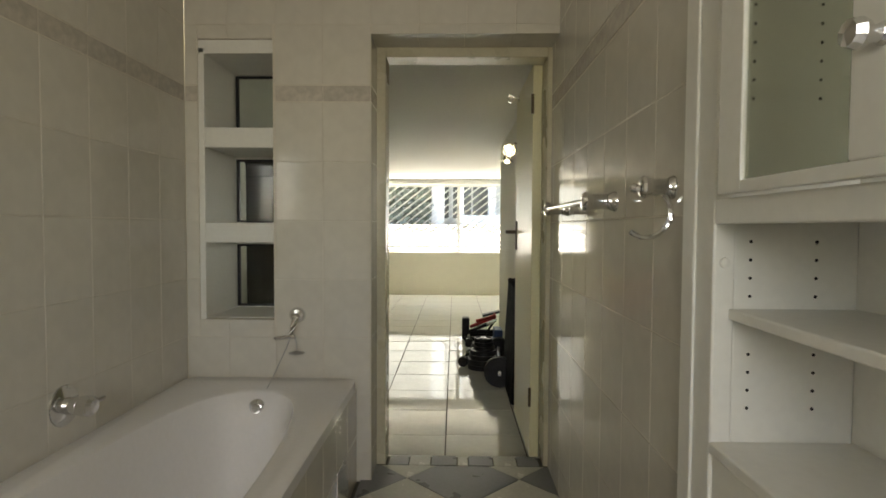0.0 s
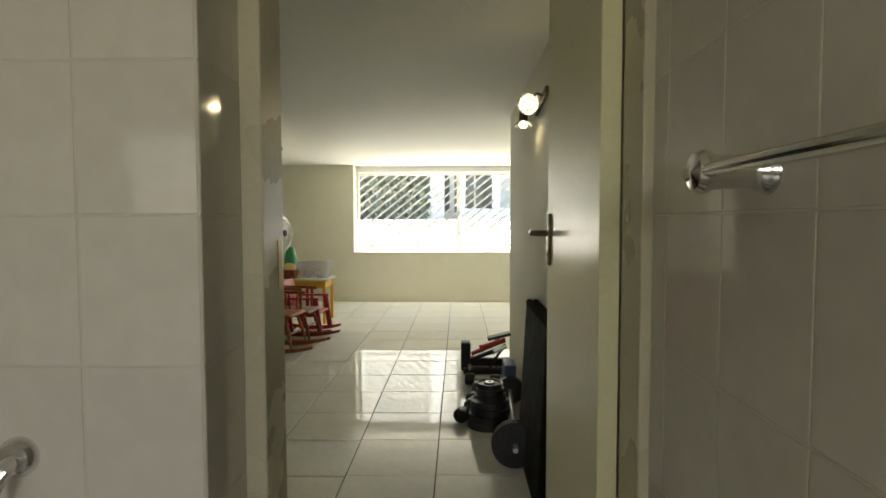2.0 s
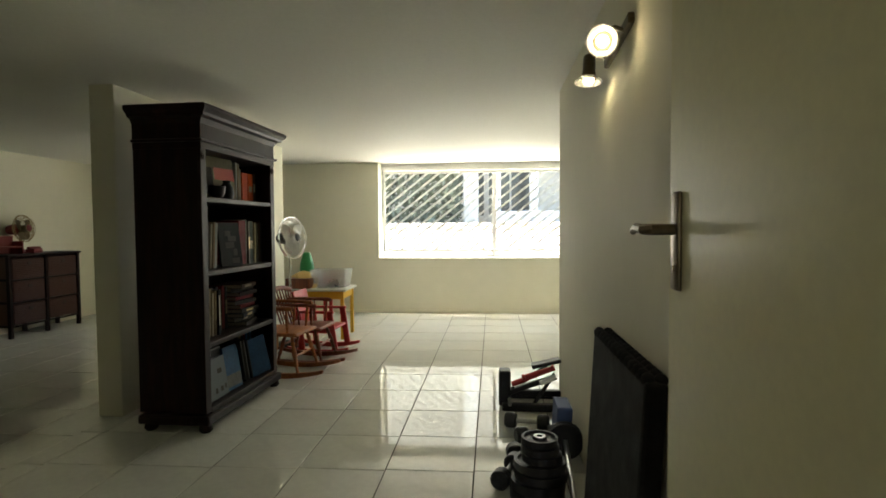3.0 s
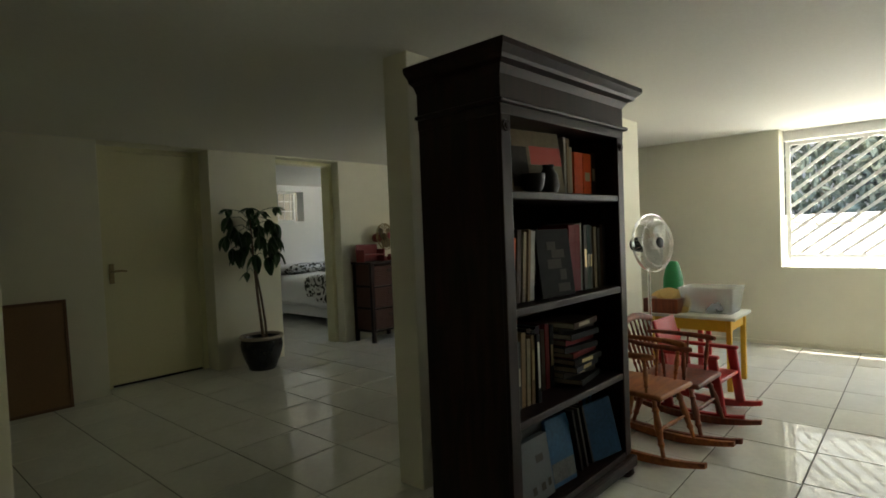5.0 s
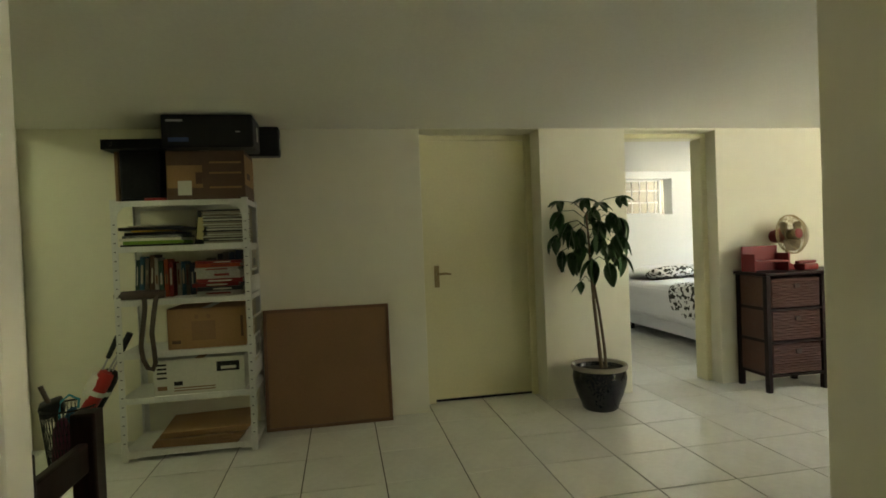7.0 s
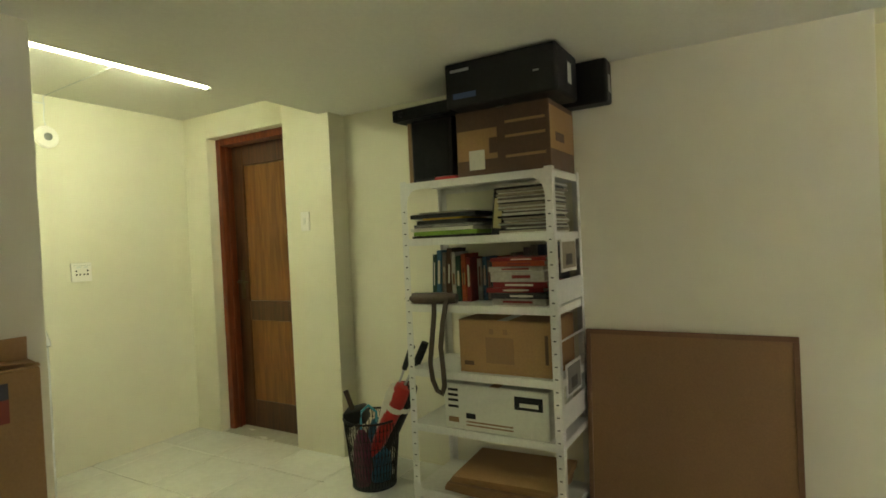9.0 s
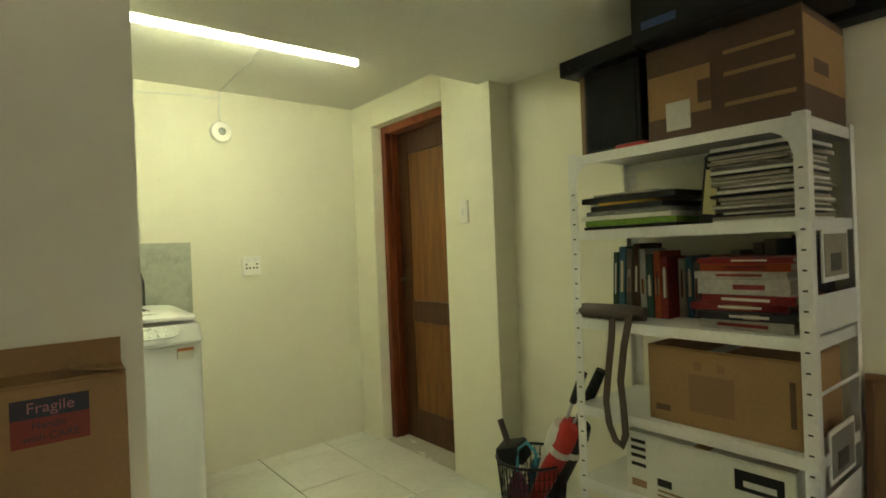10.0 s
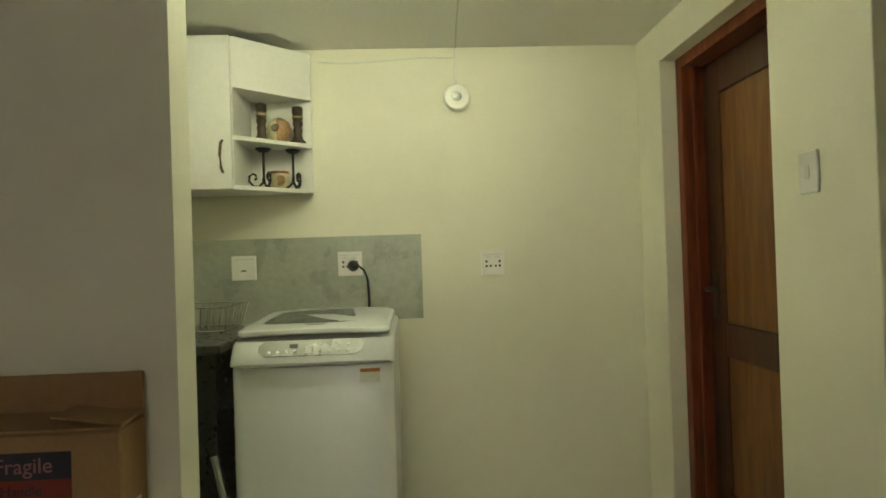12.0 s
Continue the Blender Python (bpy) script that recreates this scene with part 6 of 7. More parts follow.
# plant in a glazed pot
def pot_plant(m):
    p = empty("potted_plant", m, "umbrella plant in a dark glazed pot", "plant")
    pot = part("pot", lathe(bmesh.new(), [(0.0, 0.0), (0.118, 0.0), (0.128, 0.012), (0.135, 0.04), (0.165, 0.11), (0.188, 0.19), (0.193, 0.24), (0.186, 0.28), (0.183, 0.292), (0.175, 0.30), (0.165, 0.27), (0.16, 0.262), (0.0, 0.262)], 36), POTGLAZE, p, "dark glazed ceramic pot", True)
    part("rim", lathe(bmesh.new(), [(0.176, 0.296), (0.198, 0.293), (0.203, 0.308), (0.195, 0.324), (0.178, 0.322), (0.174, 0.305)], 36), POTRIM, pot, "pale pot rim", True)
    for a in (0.6, 3.7):
        part("handle", tube(bmesh.new(), [(0.186 * math.cos(a + d), 0.186 * math.sin(a + d), 0.235 + 0.02 * math.cos(d * 8)) for d in (-0.2, -0.1, 0, 0.1, 0.2)], 0.012, 8), POTGLAZE, pot, smooth=True)
    part("soil", lathe(bmesh.new(), [(0.168, 0.272), (0.08, 0.285), (0.0, 0.288)], 24), SOIL, p)
    trunk = [(0.0, 0.02, 0.27), (0.0, 0.0, 0.50), (-0.005, -0.02, 0.75), (0.0, -0.035, 0.95), (0.005, -0.05, 1.20), (0.0, -0.06, 1.42)]
    part("trunk", tube(bmesh.new(), trunk, [0.015, 0.013, 0.012, 0.011, 0.009, 0.006], 10), BARK, p, "thin pale bare trunk", True)
    part("trunk", tube(bmesh.new(), [(0.0, 0.055, 0.27), (0.012, 0.038, 0.45), (0.006, 0.012, 0.70), (-0.008, -0.018, 0.92), (0.0, -0.04, 1.10)], [0.012, 0.011, 0.010, 0.009, 0.007], 10), BARK, p, "second thin bare trunk", True)
    r_ = random.Random(11)

    def leaf_mesh(L, w, droop):
        bm = bmesh.new()
        rows = []
        n = 7
        for i in range(n + 1):
            u = i / n
            ww = w * math.sin(math.pi * min(1, 0.05 + 0.92 * u ** 0.75))
            x, z = L * u * (1 - 0.25 * droop * u), -droop * 0.5 * L * u * u
            rows.append([bm.verts.new((x, -ww, z + 0.25 * ww)), bm.verts.new((x, 0, z - 0.12 * ww)), bm.verts.new((x, ww, z + 0.25 * ww))])
        for a, b in zip(rows, rows[1:]):
            for i in range(2):
                bm.faces.new((a[i], a[i + 1], b[i + 1], b[i]))
        return mesh_of(bm, "leaf", LEAF, True)
    shapes = [leaf_mesh(0.20, 0.040, 0.5), leaf_mesh(0.165, 0.036, 0.35), leaf_mesh(0.115, 0.027, 0.2)]
    # whorls of hanging leaves: angle, height on the trunk, reach, drop of the tip, leaf size, count
    specs = [(1.65, 1.40, 0.26, 0.02, 0, 6), (1.3, 1.36, 0.20, 0.10, 0, 5), (1.9, 1.30, 0.24, 0.10, 0, 5), (-1.5, 1.42, 0.23, -0.02, 1, 5), (-1.9, 1.30, 0.24, 0.03, 1, 5),
             (-1.2, 1.22, 0.27, 0.06, 1, 4), (0.2, 1.44, 0.14, -0.05, 2, 5), (-0.6, 1.46, 0.16, -0.06, 2, 5), (2.6, 1.44, 0.18, -0.03, 1, 5), (3.6, 1.36, 0.20, 0.0, 1, 5),
             (-2.6, 1.20, 0.14, 0.06, 0, 4), (-0.3, 1.16, 0.12, 0.07, 0, 4), (1.1, 1.12, 0.13, 0.06, 0, 4), (0.9, 1.46, 0.22, -0.07, 2, 5), (-2.0, 1.46, 0.20, -0.06, 2, 4), (-1.4, 0.98, 0.08, 0.05, 2, 2),
             (1.5, 1.44, 0.17, 0.02, 1, 6), (1.7, 1.22, 0.27, 0.10, 0, 5), (-1.6, 1.36, 0.13, 0.05, 1, 5), (0.1, 1.30, 0.13, 0.04, 1, 5), (3.1, 1.24, 0.15, 0.04, 1, 5), (-0.8, 1.34, 0.17, 0.03, 1, 5), (2.2, 1.40, 0.15, 0.03, 1, 5)]
    for a, z, ln, drop, kind, n in specs:
        root = Vector((0, -0.045, z - 0.06))
        tip = root + Vector((ln * math.cos(a), ln * math.sin(a), 0.06 - drop))
        part("stalk", tube(bmesh.new(), [tuple(root), tuple((root + tip) / 2 + Vector((0, 0, 0.045))), tuple(tip)], 0.0032, 5), LEAF, p, "thin green leaf stalk", True)
        for j in range(n):
            b = a + (j - (n - 1) / 2) * (4.2 / n) + r_.uniform(-0.25, 0.25)
            ob = new("leaf", shapes[kind])
            ob.parent = p
            ob.matrix_basis = Matrix.Translation(tip) @ Euler((r_.uniform(-0.5, 0.5), r_.uniform(0.75, 1.45) if kind < 2 else r_.uniform(0.2, 1.0), b)).to_matrix().to_4x4()
    return p


pot_plant(pose(-4.93, 6.42, 0))


# rattan drawers with what stands on them
def drawers():
    d = empty("rattan_dresser", pose(-5.015, 8.27, 0), "dark brown rattan chest of six drawers", "chest of drawers")
    X, Y, H = 0.165, 0.51, 0.92
    for x in (-X + 0.02, X - 0.02):
        for y in (-Y + 0.02, Y - 0.02, 0.0):
            part("leg", bx(x - 0.02, x + 0.02, y - 0.02, y + 0.02, 0, 0.895, bevel=0.004), MAHOGANY, d)
    part("top", bx(-X - 0.01, X + 0.015, -Y - 0.015, Y + 0.015, 0.895, H, bevel=0.006), MAHOGANY, d)
    for y in (-Y + 0.012, Y - 0.024):
        part("side_panel", bx(-X + 0.04, X - 0.04, y, y + 0.012, 0.13, 0.89), WICKER, d, "woven side panel")
        for z in (0.12, 0.38, 0.63):
            part("side_rail", bx(-X + 0.04, X - 0.04, y - 0.004, y + 0.016, z, z + 0.025), MAHOGANY, d)
    part("back_panel", bx(-X + 0.004, -X + 0.012, -Y + 0.04, Y - 0.04, 0.13, 0.89), MAHOGANY, d)
    for c in (0, 1):
        y0 = -Y + 0.045 + c * 0.4875
        for z in (0.14, 0.395, 0.645):
            dr = part("drawer", bx(-X + 0.03, X - 0.014, y0, y0 + 0.44, z, z + 0.225, bevel=0.012), WICKER, d, "woven rattan drawer")
            bm = bmesh.new()
            for i in range(11):
                tube(bm, [(X - 0.012, y0 + 0.01, z + 0.012 + 0.02 * i), (X - 0.008, y0 + 0.22, z + 0.012 + 0.02 * i), (X - 0.012, y0 + 0.43, z + 0.012 + 0.02 * i)], 0.0085, 5)
            part("weave", bm, WICKER, dr, "rows of woven cane", True)
            part("handle", bx(X - 0.010, X + 0.006, y0 + 0.20, y0 + 0.25, z + 0.15, z + 0.185, bevel=0.005), LEATHER, dr, "small dark pull")
            part("rail", bx(X - 0.03, X + 0.002, y0 - 0.02, y0 + 0.46, z - 0.02, z - 0.004), MAHOGANY, d)
    return d


drawers()
rb = empty("toy_bench", pose(-5.02, 7.90, 0.921), "red painted toy bench on the dresser", "toy bench")
part("seat", bx(-0.06, 0.07, -0.15, 0.17, 0.07, 0.085, bevel=0.003), DULLRED, rb)
part("backrest", bx(-0.075, -0.06, -0.15, 0.17, 0.0, 0.20, bevel=0.003), DULLRED, rb)
for y in (-0.15, 0.155):
    part("side", bx(-0.06, 0.07, y, y + 0.015, 0.0, 0.14, bevel=0.003), DULLRED, rb)
pedestal_fan(pose(-5.06, 8.15, 0.921, 0, 0, 8), 0.28, 0.155, (BRASS, BRONZE, DULLRED), "small red desk fan with a brass cage", 6, 0.09)
ph = bmesh.new()
box(ph, -0.05, 0.05, -0.08, 0.08, 0, 0.05, bevel=0.012)
box(ph, -0.02, 0.02, -0.10, 0.10, 0.05, 0.075, bevel=0.01)
single("red_telephone", ph, DULLRED, "dark red telephone beside the fan", "telephone", pose(-4.96, 8.22, 0.921, 0, 0, 10), True)

# fragile carton by the dividing wall
fb = empty("moving_box", pose(-3.02, 2.755, 0), "flat brown moving box with a red fragile label", "box")
part("body", bx(-0.375, 0.37, -0.05, 0.045, 0, 0.945, bevel=0.004, seg=1), CARD, fb)
part("flap", box(bmesh.new(), -0.375, 0.37, -0.003, 0.003, 0, 0.095, m=pose(0, -0.045, 0.942, -3, 0, 0)), CARD, fb, "raised cardboard flap")
part("flap", box(bmesh.new(), -0.375, 0.37, -0.085, 0.0, 0, 0.005, m=pose(0, 0.044, 0.947, -8, 0, 0)), CARD, fb, "folded cardboard flap")
part("flap", box(bmesh.new(), 0, 0.13, -0.04, 0.04, 0, 0.004, m=pose(-0.374, 0, 0.953, 0, -8, 0)), CARD, fb, "torn short flap")
part("label_top", bx(-0.285, -0.115, 0.0452, 0.0462, 0.862, 0.912), LABELBLUE, fb, "dark blue band of the label")
part("label_bottom", bx(-0.285, -0.115, 0.0452, 0.0462, 0.79, 0.862), mat("red label", (0.24, 0.035, 0.022), 0.6), fb, "red field of the label")


def lettering(text, m, size, mat_, parent, label=""):
    cu = bpy.data.curves.new("lettering", "FONT")
    cu.body, cu.size, cu.extrude = text, size, 0.0004
    cu.align_x, cu.align_y = "CENTER", "CENTER"
    ob = new("lettering_source", cu)
    me = bpy.data.meshes.new_from_object(ob)
    bpy.data.objects.remove(ob)
    me.materials.clear()
    me.materials.append(mat_)
    t = new("lettering", me)
    t.parent = parent
    t.matrix_basis = m
    return tagged(t, label)


lettering("Fragile", pose(-0.20, 0.0468, 0.887) @ pose(0, 0, 0, 90, 0, 180), 0.040, mat("pink print", (0.38, 0.16, 0.16), 0.6), fb, "pale word on the band")
lettering("Handle", pose(-0.195, 0.0468, 0.842) @ pose(0, 0, 0, 90, 0, 180), 0.026, LABELBLUE, fb, "dark blue word")
lettering("with CARE", pose(-0.20, 0.0468, 0.811) @ pose(0, 0, 0, 90, 0, 180), 0.027, LABELBLUE, fb, "dark blue words")
part("sticker", bx(-0.3765, -0.3755, -0.02, 0.02, 0.76, 0.80), CARD_WHITE, fb, "small white sticker")

# ---- laundry ----
wm = empty("washing_machine", pose(-3.558, 1.56, 0), "white top-loading washing machine with a silver panel", "washing machine")


def slab(hx, y0, y1, r, z0, z1, bow=0.0, edge=0.008, dome=0.0, m=None, n=8):
    """A slab with rounded corners, a front bowed outwards, soft edges and a domed top."""
    bm = bmesh.new()

    def outline(inset, z):
        pts = []
        for cx, cy, a0 in ((hx - r, y1 - r, 0), (-hx + r, y1 - r, 90), (-hx + r, y0 + r, 180), (hx - r, y0 + r, 270)):
            pts += [(cx + (r - inset) * math.cos(radians(a0 + 90 * i / n)), cy + (r - inset) * math.sin(radians(a0 + 90 * i / n))) for i in range(n + 1)]
            if a0 in (0, 180):
                sx = 1 if a0 == 0 else -1
                yy = y1 - inset if a0 == 0 else y0 + inset
                pts += [(sx * (hx - r) * (1 - 2 * k / 10), yy) for k in range(1, 10)]
        return [bm.verts.new((x, y + bow * (1 - (x / hx) ** 2) * max(0.0, (y - y0) / (y1 - y0)), z + dome * (1 - (x / hx) ** 2))) for x, y in pts]
    rings = [outline(edge * 0.5, z0), outline(0.0, z0 + edge * 0.5), outline(0.0, z1 - edge), outline(edge * 0.3, z1 - edge * 0.3), outline(edge, z1)]
    for a, b in zip(rings, rings[1:]):
        for i in range(len(a)):
            bm.faces.new((a[i], a[(i + 1) % len(a)], b[(i + 1) % len(a)], b[i]))
    bm.faces.new(rings[0][::-1])
    bm.faces.new(rings[-1])
    if m is not None:
        bmesh.ops.transform(bm, matrix=m, verts=bm.verts)
    return bm


part("body", slab(0.292, -0.30, 0.292, 0.05, 0.03, 0.864, bow=0.010), APPLIANCE, wm, smooth=True)
part("plinth", bx(-0.27, 0.27, -0.28, 0.28, 0.0, 0.03), BLACK, wm)
bm = bmesh.new()
prof = [(0.306, 0.867), (0.317, 0.880), (0.312, 0.900), (0.274, 0.955), (0.25, 0.962), (-0.29, 0.982), (-0.295, 0.867)]
rows = []
for x, ins in ((-0.297, 0.055), (-0.291, 0.036), (-0.275, 0.018), (-0.245, 0.006), (-0.15, 0.0), (0.15, 0.0), (0.245, 0.006), (0.275, 0.018), (0.291, 0.036), (0.297, 0.055)):
    rows.append([bm.verts.new((x, y - (ins if y > 0 else -ins), z - ins * 0.35 if z > 0.87 else z)) for y, z in prof])
for a, b in zip(rows, rows[1:]):
    for i in range(len(prof)):
        bm.faces.new((a[i], a[(i + 1) % 7], b[(i + 1) % 7], b[i]))
bm.faces.new(rows[0])
bm.faces.new(rows[-1][::-1])
part("top_cover", bm, APPLIANCE, wm, "white moulded top cover", True)
TOPM = pose(0, 0.268, 0.962, -2.2, 0, 0)
lid = part("lid", slab(0.283, -0.54, 0.0, 0.06, 0.004, 0.026, bow=0.014, edge=0.012, dome=0.010, m=TOPM), APPLIANCE, wm, "white lid with a grey window", True)
part("lid_window", slab(0.225, -0.47, -0.17, 0.025, 0.0255, 0.0285, bow=0.045, edge=0.001, dome=0.008, m=TOPM), DARKLID, lid, "grey glazed lid window", True)
part("name_bar", box(bmesh.new(), -0.035, 0.035, -0.085, -0.072, 0.034, 0.0372, m=TOPM), STEEL, lid)
CPM = pose(0, 0.313, 0.900, -55.4, 0, 0)
bm = bmesh.new()
out = []
for cx, cy, a0 in ((0.15, -0.034, -90), (0.15, -0.034, 0), (-0.15, -0.034, 90), (-0.15, -0.034, 180)):
    out += [(cx + 0.036 * math.cos(radians(a0 + 15 * i)), cy + 0.030 * math.sin(radians(a0 + 15 * i))) for i in range(7)]
lo = [bm.verts.new(CPM @ Vector((x, y, -0.002))) for x, y in out]
hi = [bm.verts.new(CPM @ Vector((x, y, 0.003))) for x, y in out]
bm.faces.new(hi)
bm.faces.new(lo[::-1])
for i in range(len(out)):
    bm.faces.new((lo[i], lo[(i + 1) % len(out)], hi[(i + 1) % len(out)], hi[i]))
bmesh.ops.remove_doubles(bm, verts=bm.verts, dist=0.0004)
pn = part("control_panel", bm, SILVER, wm, "silver rounded control panel")
part("display", box(bmesh.new(), 0.045, 0.075, -0.050, -0.034, 0.003, 0.0042, m=CPM), BLACK, pn, "small black display")
for i in range(4):
    part("button", lathe(bmesh.new(), [(0.0, 0.003), (0.006, 0.002), (0.007, 0.0)], 10, CPM @ pose(0.145 - 0.030 * i, -0.020, 0.003)), APPLIANCE, pn, smooth=True)
    part("button", lathe(bmesh.new(), [(0.0, 0.003), (0.006, 0.002), (0.007, 0.0)], 10, CPM @ pose(-0.035 - 0.033 * i, -0.020, 0.003)), APPLIANCE, pn, smooth=True)
    part("button", lathe(bmesh.new(), [(0.0, 0.003), (0.004, 0.002), (0.005, 0.0)], 8, CPM @ pose(-0.035 - 0.033 * i, -0.044, 0.003)), APPLIANCE, pn, smooth=True)
part("start_button", box(bmesh.new(), -0.008, 0.018, -0.038, -0.012, 0.003, 0.006, bevel=0.002, m=CPM), APPLIANCE, pn)
part("energy_sticker", bx(-0.245, -0.175, 0.2925, 0.3035, 0.80, 0.848), CARD_WHITE, wm, "small white and orange sticker")
part("sticker_band", bx(-0.245, -0.175, 0.3036, 0.3042, 0.836, 0.848), mat("orange print", (0.55, 0.16, 0.03), 0.6), wm, "orange sticker band")


def socket(x, z, label, kind="outlet"):
    s = empty("socket", pose(x, 1.19, z), label, kind)
    part("plate", bx(-0.058, 0.058, 0.006 if -3.97 < x else 0, 0.016, -0.058, 0.058, bevel=0.004), PLATE, s)
    part("inset", bx(-0.050, 0.050, 0.016, 0.0168, 0.040, 0.0415), STEEL, s, "thin grey line on the plate")
    return s


s1 = socket(-3.627, 1.216, "white double wall socket with a plug in it")
s2 = socket(-4.315, 1.197, "white double wall socket on the plaster")
s3 = socket(-3.126, 1.211, "white blank isolator switch plate", "switch")
for s in (s1, s2):
    for x in (-0.032, -0.012, 0.012, 0.032):
        part("hole", rod(bmesh.new(), (x, 0.016, -0.014), (x, 0.0168, -0.014), 0.0056, n=10), BLACK, s)
        if abs(x) > 0.02:
            part("hole", rod(bmesh.new(), (x, 0.016, 0.008), (x, 0.0168, 0.008), 0.0056, n=10), BLACK, s)
    for x in (-0.02, 0.02):
        part("rocker_switch", bx(x - 0.012, x + 0.012, 0.016, 0.020, 0.024, 0.034, bevel=0.001, seg=1), APPLIANCE, s)
part("rocker_switch", bx(-0.012, 0.012, 0.016, 0.021, -0.016, -0.010), BLACK, s3)
pg = empty("power_plug", pose(-3.643, 1.207, 1.205), "black power plug with its cable", "plug")
part("plug_body", lathe(bmesh.new(), [(0.0, 0.0), (0.026, 0.0), (0.027, 0.012), (0.016, 0.045), (0.008, 0.055), (0.0, 0.055)], 14, pose(0, 0, 0, -90, 0, 0)), BLACK, pg, smooth=True)
part("cable", tube(bmesh.new(), [(0, 0.05, 0.0), (-0.03, 0.06, 0.0), (-0.055, 0.055, -0.02), (-0.07, 0.04, -0.07), (-0.072, 0.03, -0.15), (-0.072, 0.03, -0.23)], 0.0055, 8), BLACK, pg, smooth=True)
sw = empty("light_switch", pose(-5.06, 2.357, 1.446), "tall white light switch on the wall", "switch")
part("plate", bx(0, 0.010, -0.036, 0.036, -0.06, 0.06, bevel=0.004), PLATE, sw)
part("rocker_switch", bx(0.010, 0.014, -0.010, 0.010, -0.02, 0.02, bevel=0.002), WHITE, sw)
si = empty("alarm_siren", pose(-4.165, 1.19, 2.003), "round white alarm siren on the wall", "siren")
part("housing", lathe(bmesh.new(), [(0.064, 0.0), (0.066, 0.012), (0.058, 0.028), (0.03, 0.034), (0.0, 0.034)], 32, pose(0, 0, 0, -90, 0, 0)), PLATE, si, smooth=True)
part("sounder_grille", lathe(bmesh.new(), [(0.0, 0.037), (0.02, 0.036), (0.024, 0.033)], 24, pose(0, 0, 0, -90, 0, 0)), SILVER, si, "grey sounder grille", True)
part("cable", tube(bmesh.new(), [(0.0, 0.006, 0.06), (0.006, 0.006, 0.12), (0.0, 0.006, 0.19), (0.004, 0.006, 0.238)], 0.0035, 6), APPLIANCE, si, smooth=True)
single("wall_cable", tube(bmesh.new(), [(-4.165, 1.196, 2.20), (-4.0, 1.196, 2.203), (-3.80, 1.196, 2.188), (-3.62, 1.196, 2.180), (-3.50, 1.196, 2.19)], 0.003, 6), APPLIANCE, "thin cable running along the wall", "cable", smooth=True)
single("ceiling_cable", tube(bmesh.new(), [(-4.165, 1.20, 2.244), (-4.15, 1.5, 2.244), (-4.14, 1.8, 2.244), (-4.12, 2.05, 2.244)], 0.0028, 6), APPLIANCE, "white cable conduit across the ceiling", "cable", smooth=True)
structure("splashback", [(-3.97, -2.2, 1.19, 1.197, 0.943, 1.348)], SPLASH, "grey marbled splashback tiles")
ct = empty("worktop_unit", pose(-2.72, 1.19, 0), "dark worktop on a shaded open base", "worktop")
part("worktop", bx(-0.50, 0.50, 0.008, 0.62, 0.908, 0.941, bevel=0.008, seg=2), DARKTOP, ct, "dark speckled worktop")
# base panels take the dark worktop colour to give the shade underneath
part("end_panel", bx(-0.46, -0.44, 0.01, 0.56, 0, 0.908), DARKTOP, ct)
part("end_panel", bx(0.44, 0.46, 0.01, 0.56, 0, 0.908), DARKTOP, ct)
part("back_panel", bx(-0.44, 0.44, 0.01, 0.02, 0, 0.908), DARKTOP, ct)
single("drain_hose", tube(bmesh.new(), [(-3.20, 1.84, 0.55), (-3.22, 1.86, 0.50), (-3.23, 1.85, 0.42), (-3.25, 1.85, 0.34), (-3.275, 1.83, 0.30)], 0.012, 8), SILVER, "grey hose beside the washing machine", "hose", smooth=True)
dr = empty("dish_rack", pose(-2.925, 1.36, 0.941), "chrome wire dish rack on the worktop", "dish rack")
for i in range(17):
    x = -0.20 + 0.025 * i
    part("wire", tube(bmesh.new(), [(x * 1.12, -0.145, 0.115), (x, -0.12, 0.012), (x, 0.12, 0.012), (x * 1.12, 0.145, 0.115)], 0.0018, 5), CHROME, dr)
for z, k_, w_ in ((0.012, 1.0, 0.12), (0.115, 1.12, 0.145)):
    part("rim_wire", tube(bmesh.new(), [(-0.20 * k_, -w_, z), (0.20 * k_, -w_, z), (0.20 * k_, w_, z), (-0.20 * k_, w_, z)], 0.0032, 6, True), CHROME, dr)
for y in (-0.08, -0.04, 0, 0.04, 0.08):
    part("wire", tube(bmesh.new(), [(-0.222, y * 1.15, 0.115), (-0.20, y, 0.012), (0.20, y, 0.012), (0.222, y * 1.15, 0.115)], 0.0018, 5), CHROME, dr)
for x in (-0.18, 0.18):
    part("foot_wire", tube(bmesh.new(), [(x, -0.12, 0.012), (x, -0.11, 0.002), (x, 0.11, 0.002), (x, 0.12, 0.012)], 0.003, 6), CHROME, dr, smooth=True)

# wall cabinet with the angled end shelf
wc = empty("wall_cabinet", pose(-3.18, 1.197, 1.555), "white wall cabinet with an angled open end", "cabinet")
part("carcass", bx(0.0, 0.90, 0.0, 0.27, 0, 0.655, bevel=0.002, seg=1), WHITE, wc)
dd = part("cabinet_door", bx(0.002, 0.40, 0.272, 0.290, 0.0, 0.655, bevel=0.003), WHITE, wc, "white flat cabinet door")
part("handle", tube(bmesh.new(), [(0.04, 0.29, 0.07), (0.04, 0.312, 0.085), (0.042, 0.318, 0.14), (0.04, 0.312, 0.19), (0.04, 0.29, 0.205)], 0.006, 8), BRONZE, dd, "dark bowed handle", True)
part("cabinet_door", bx(0.404, 0.80, 0.272, 0.290, 0.0, 0.655, bevel=0.003), WHITE, wc, "white flat cabinet door")


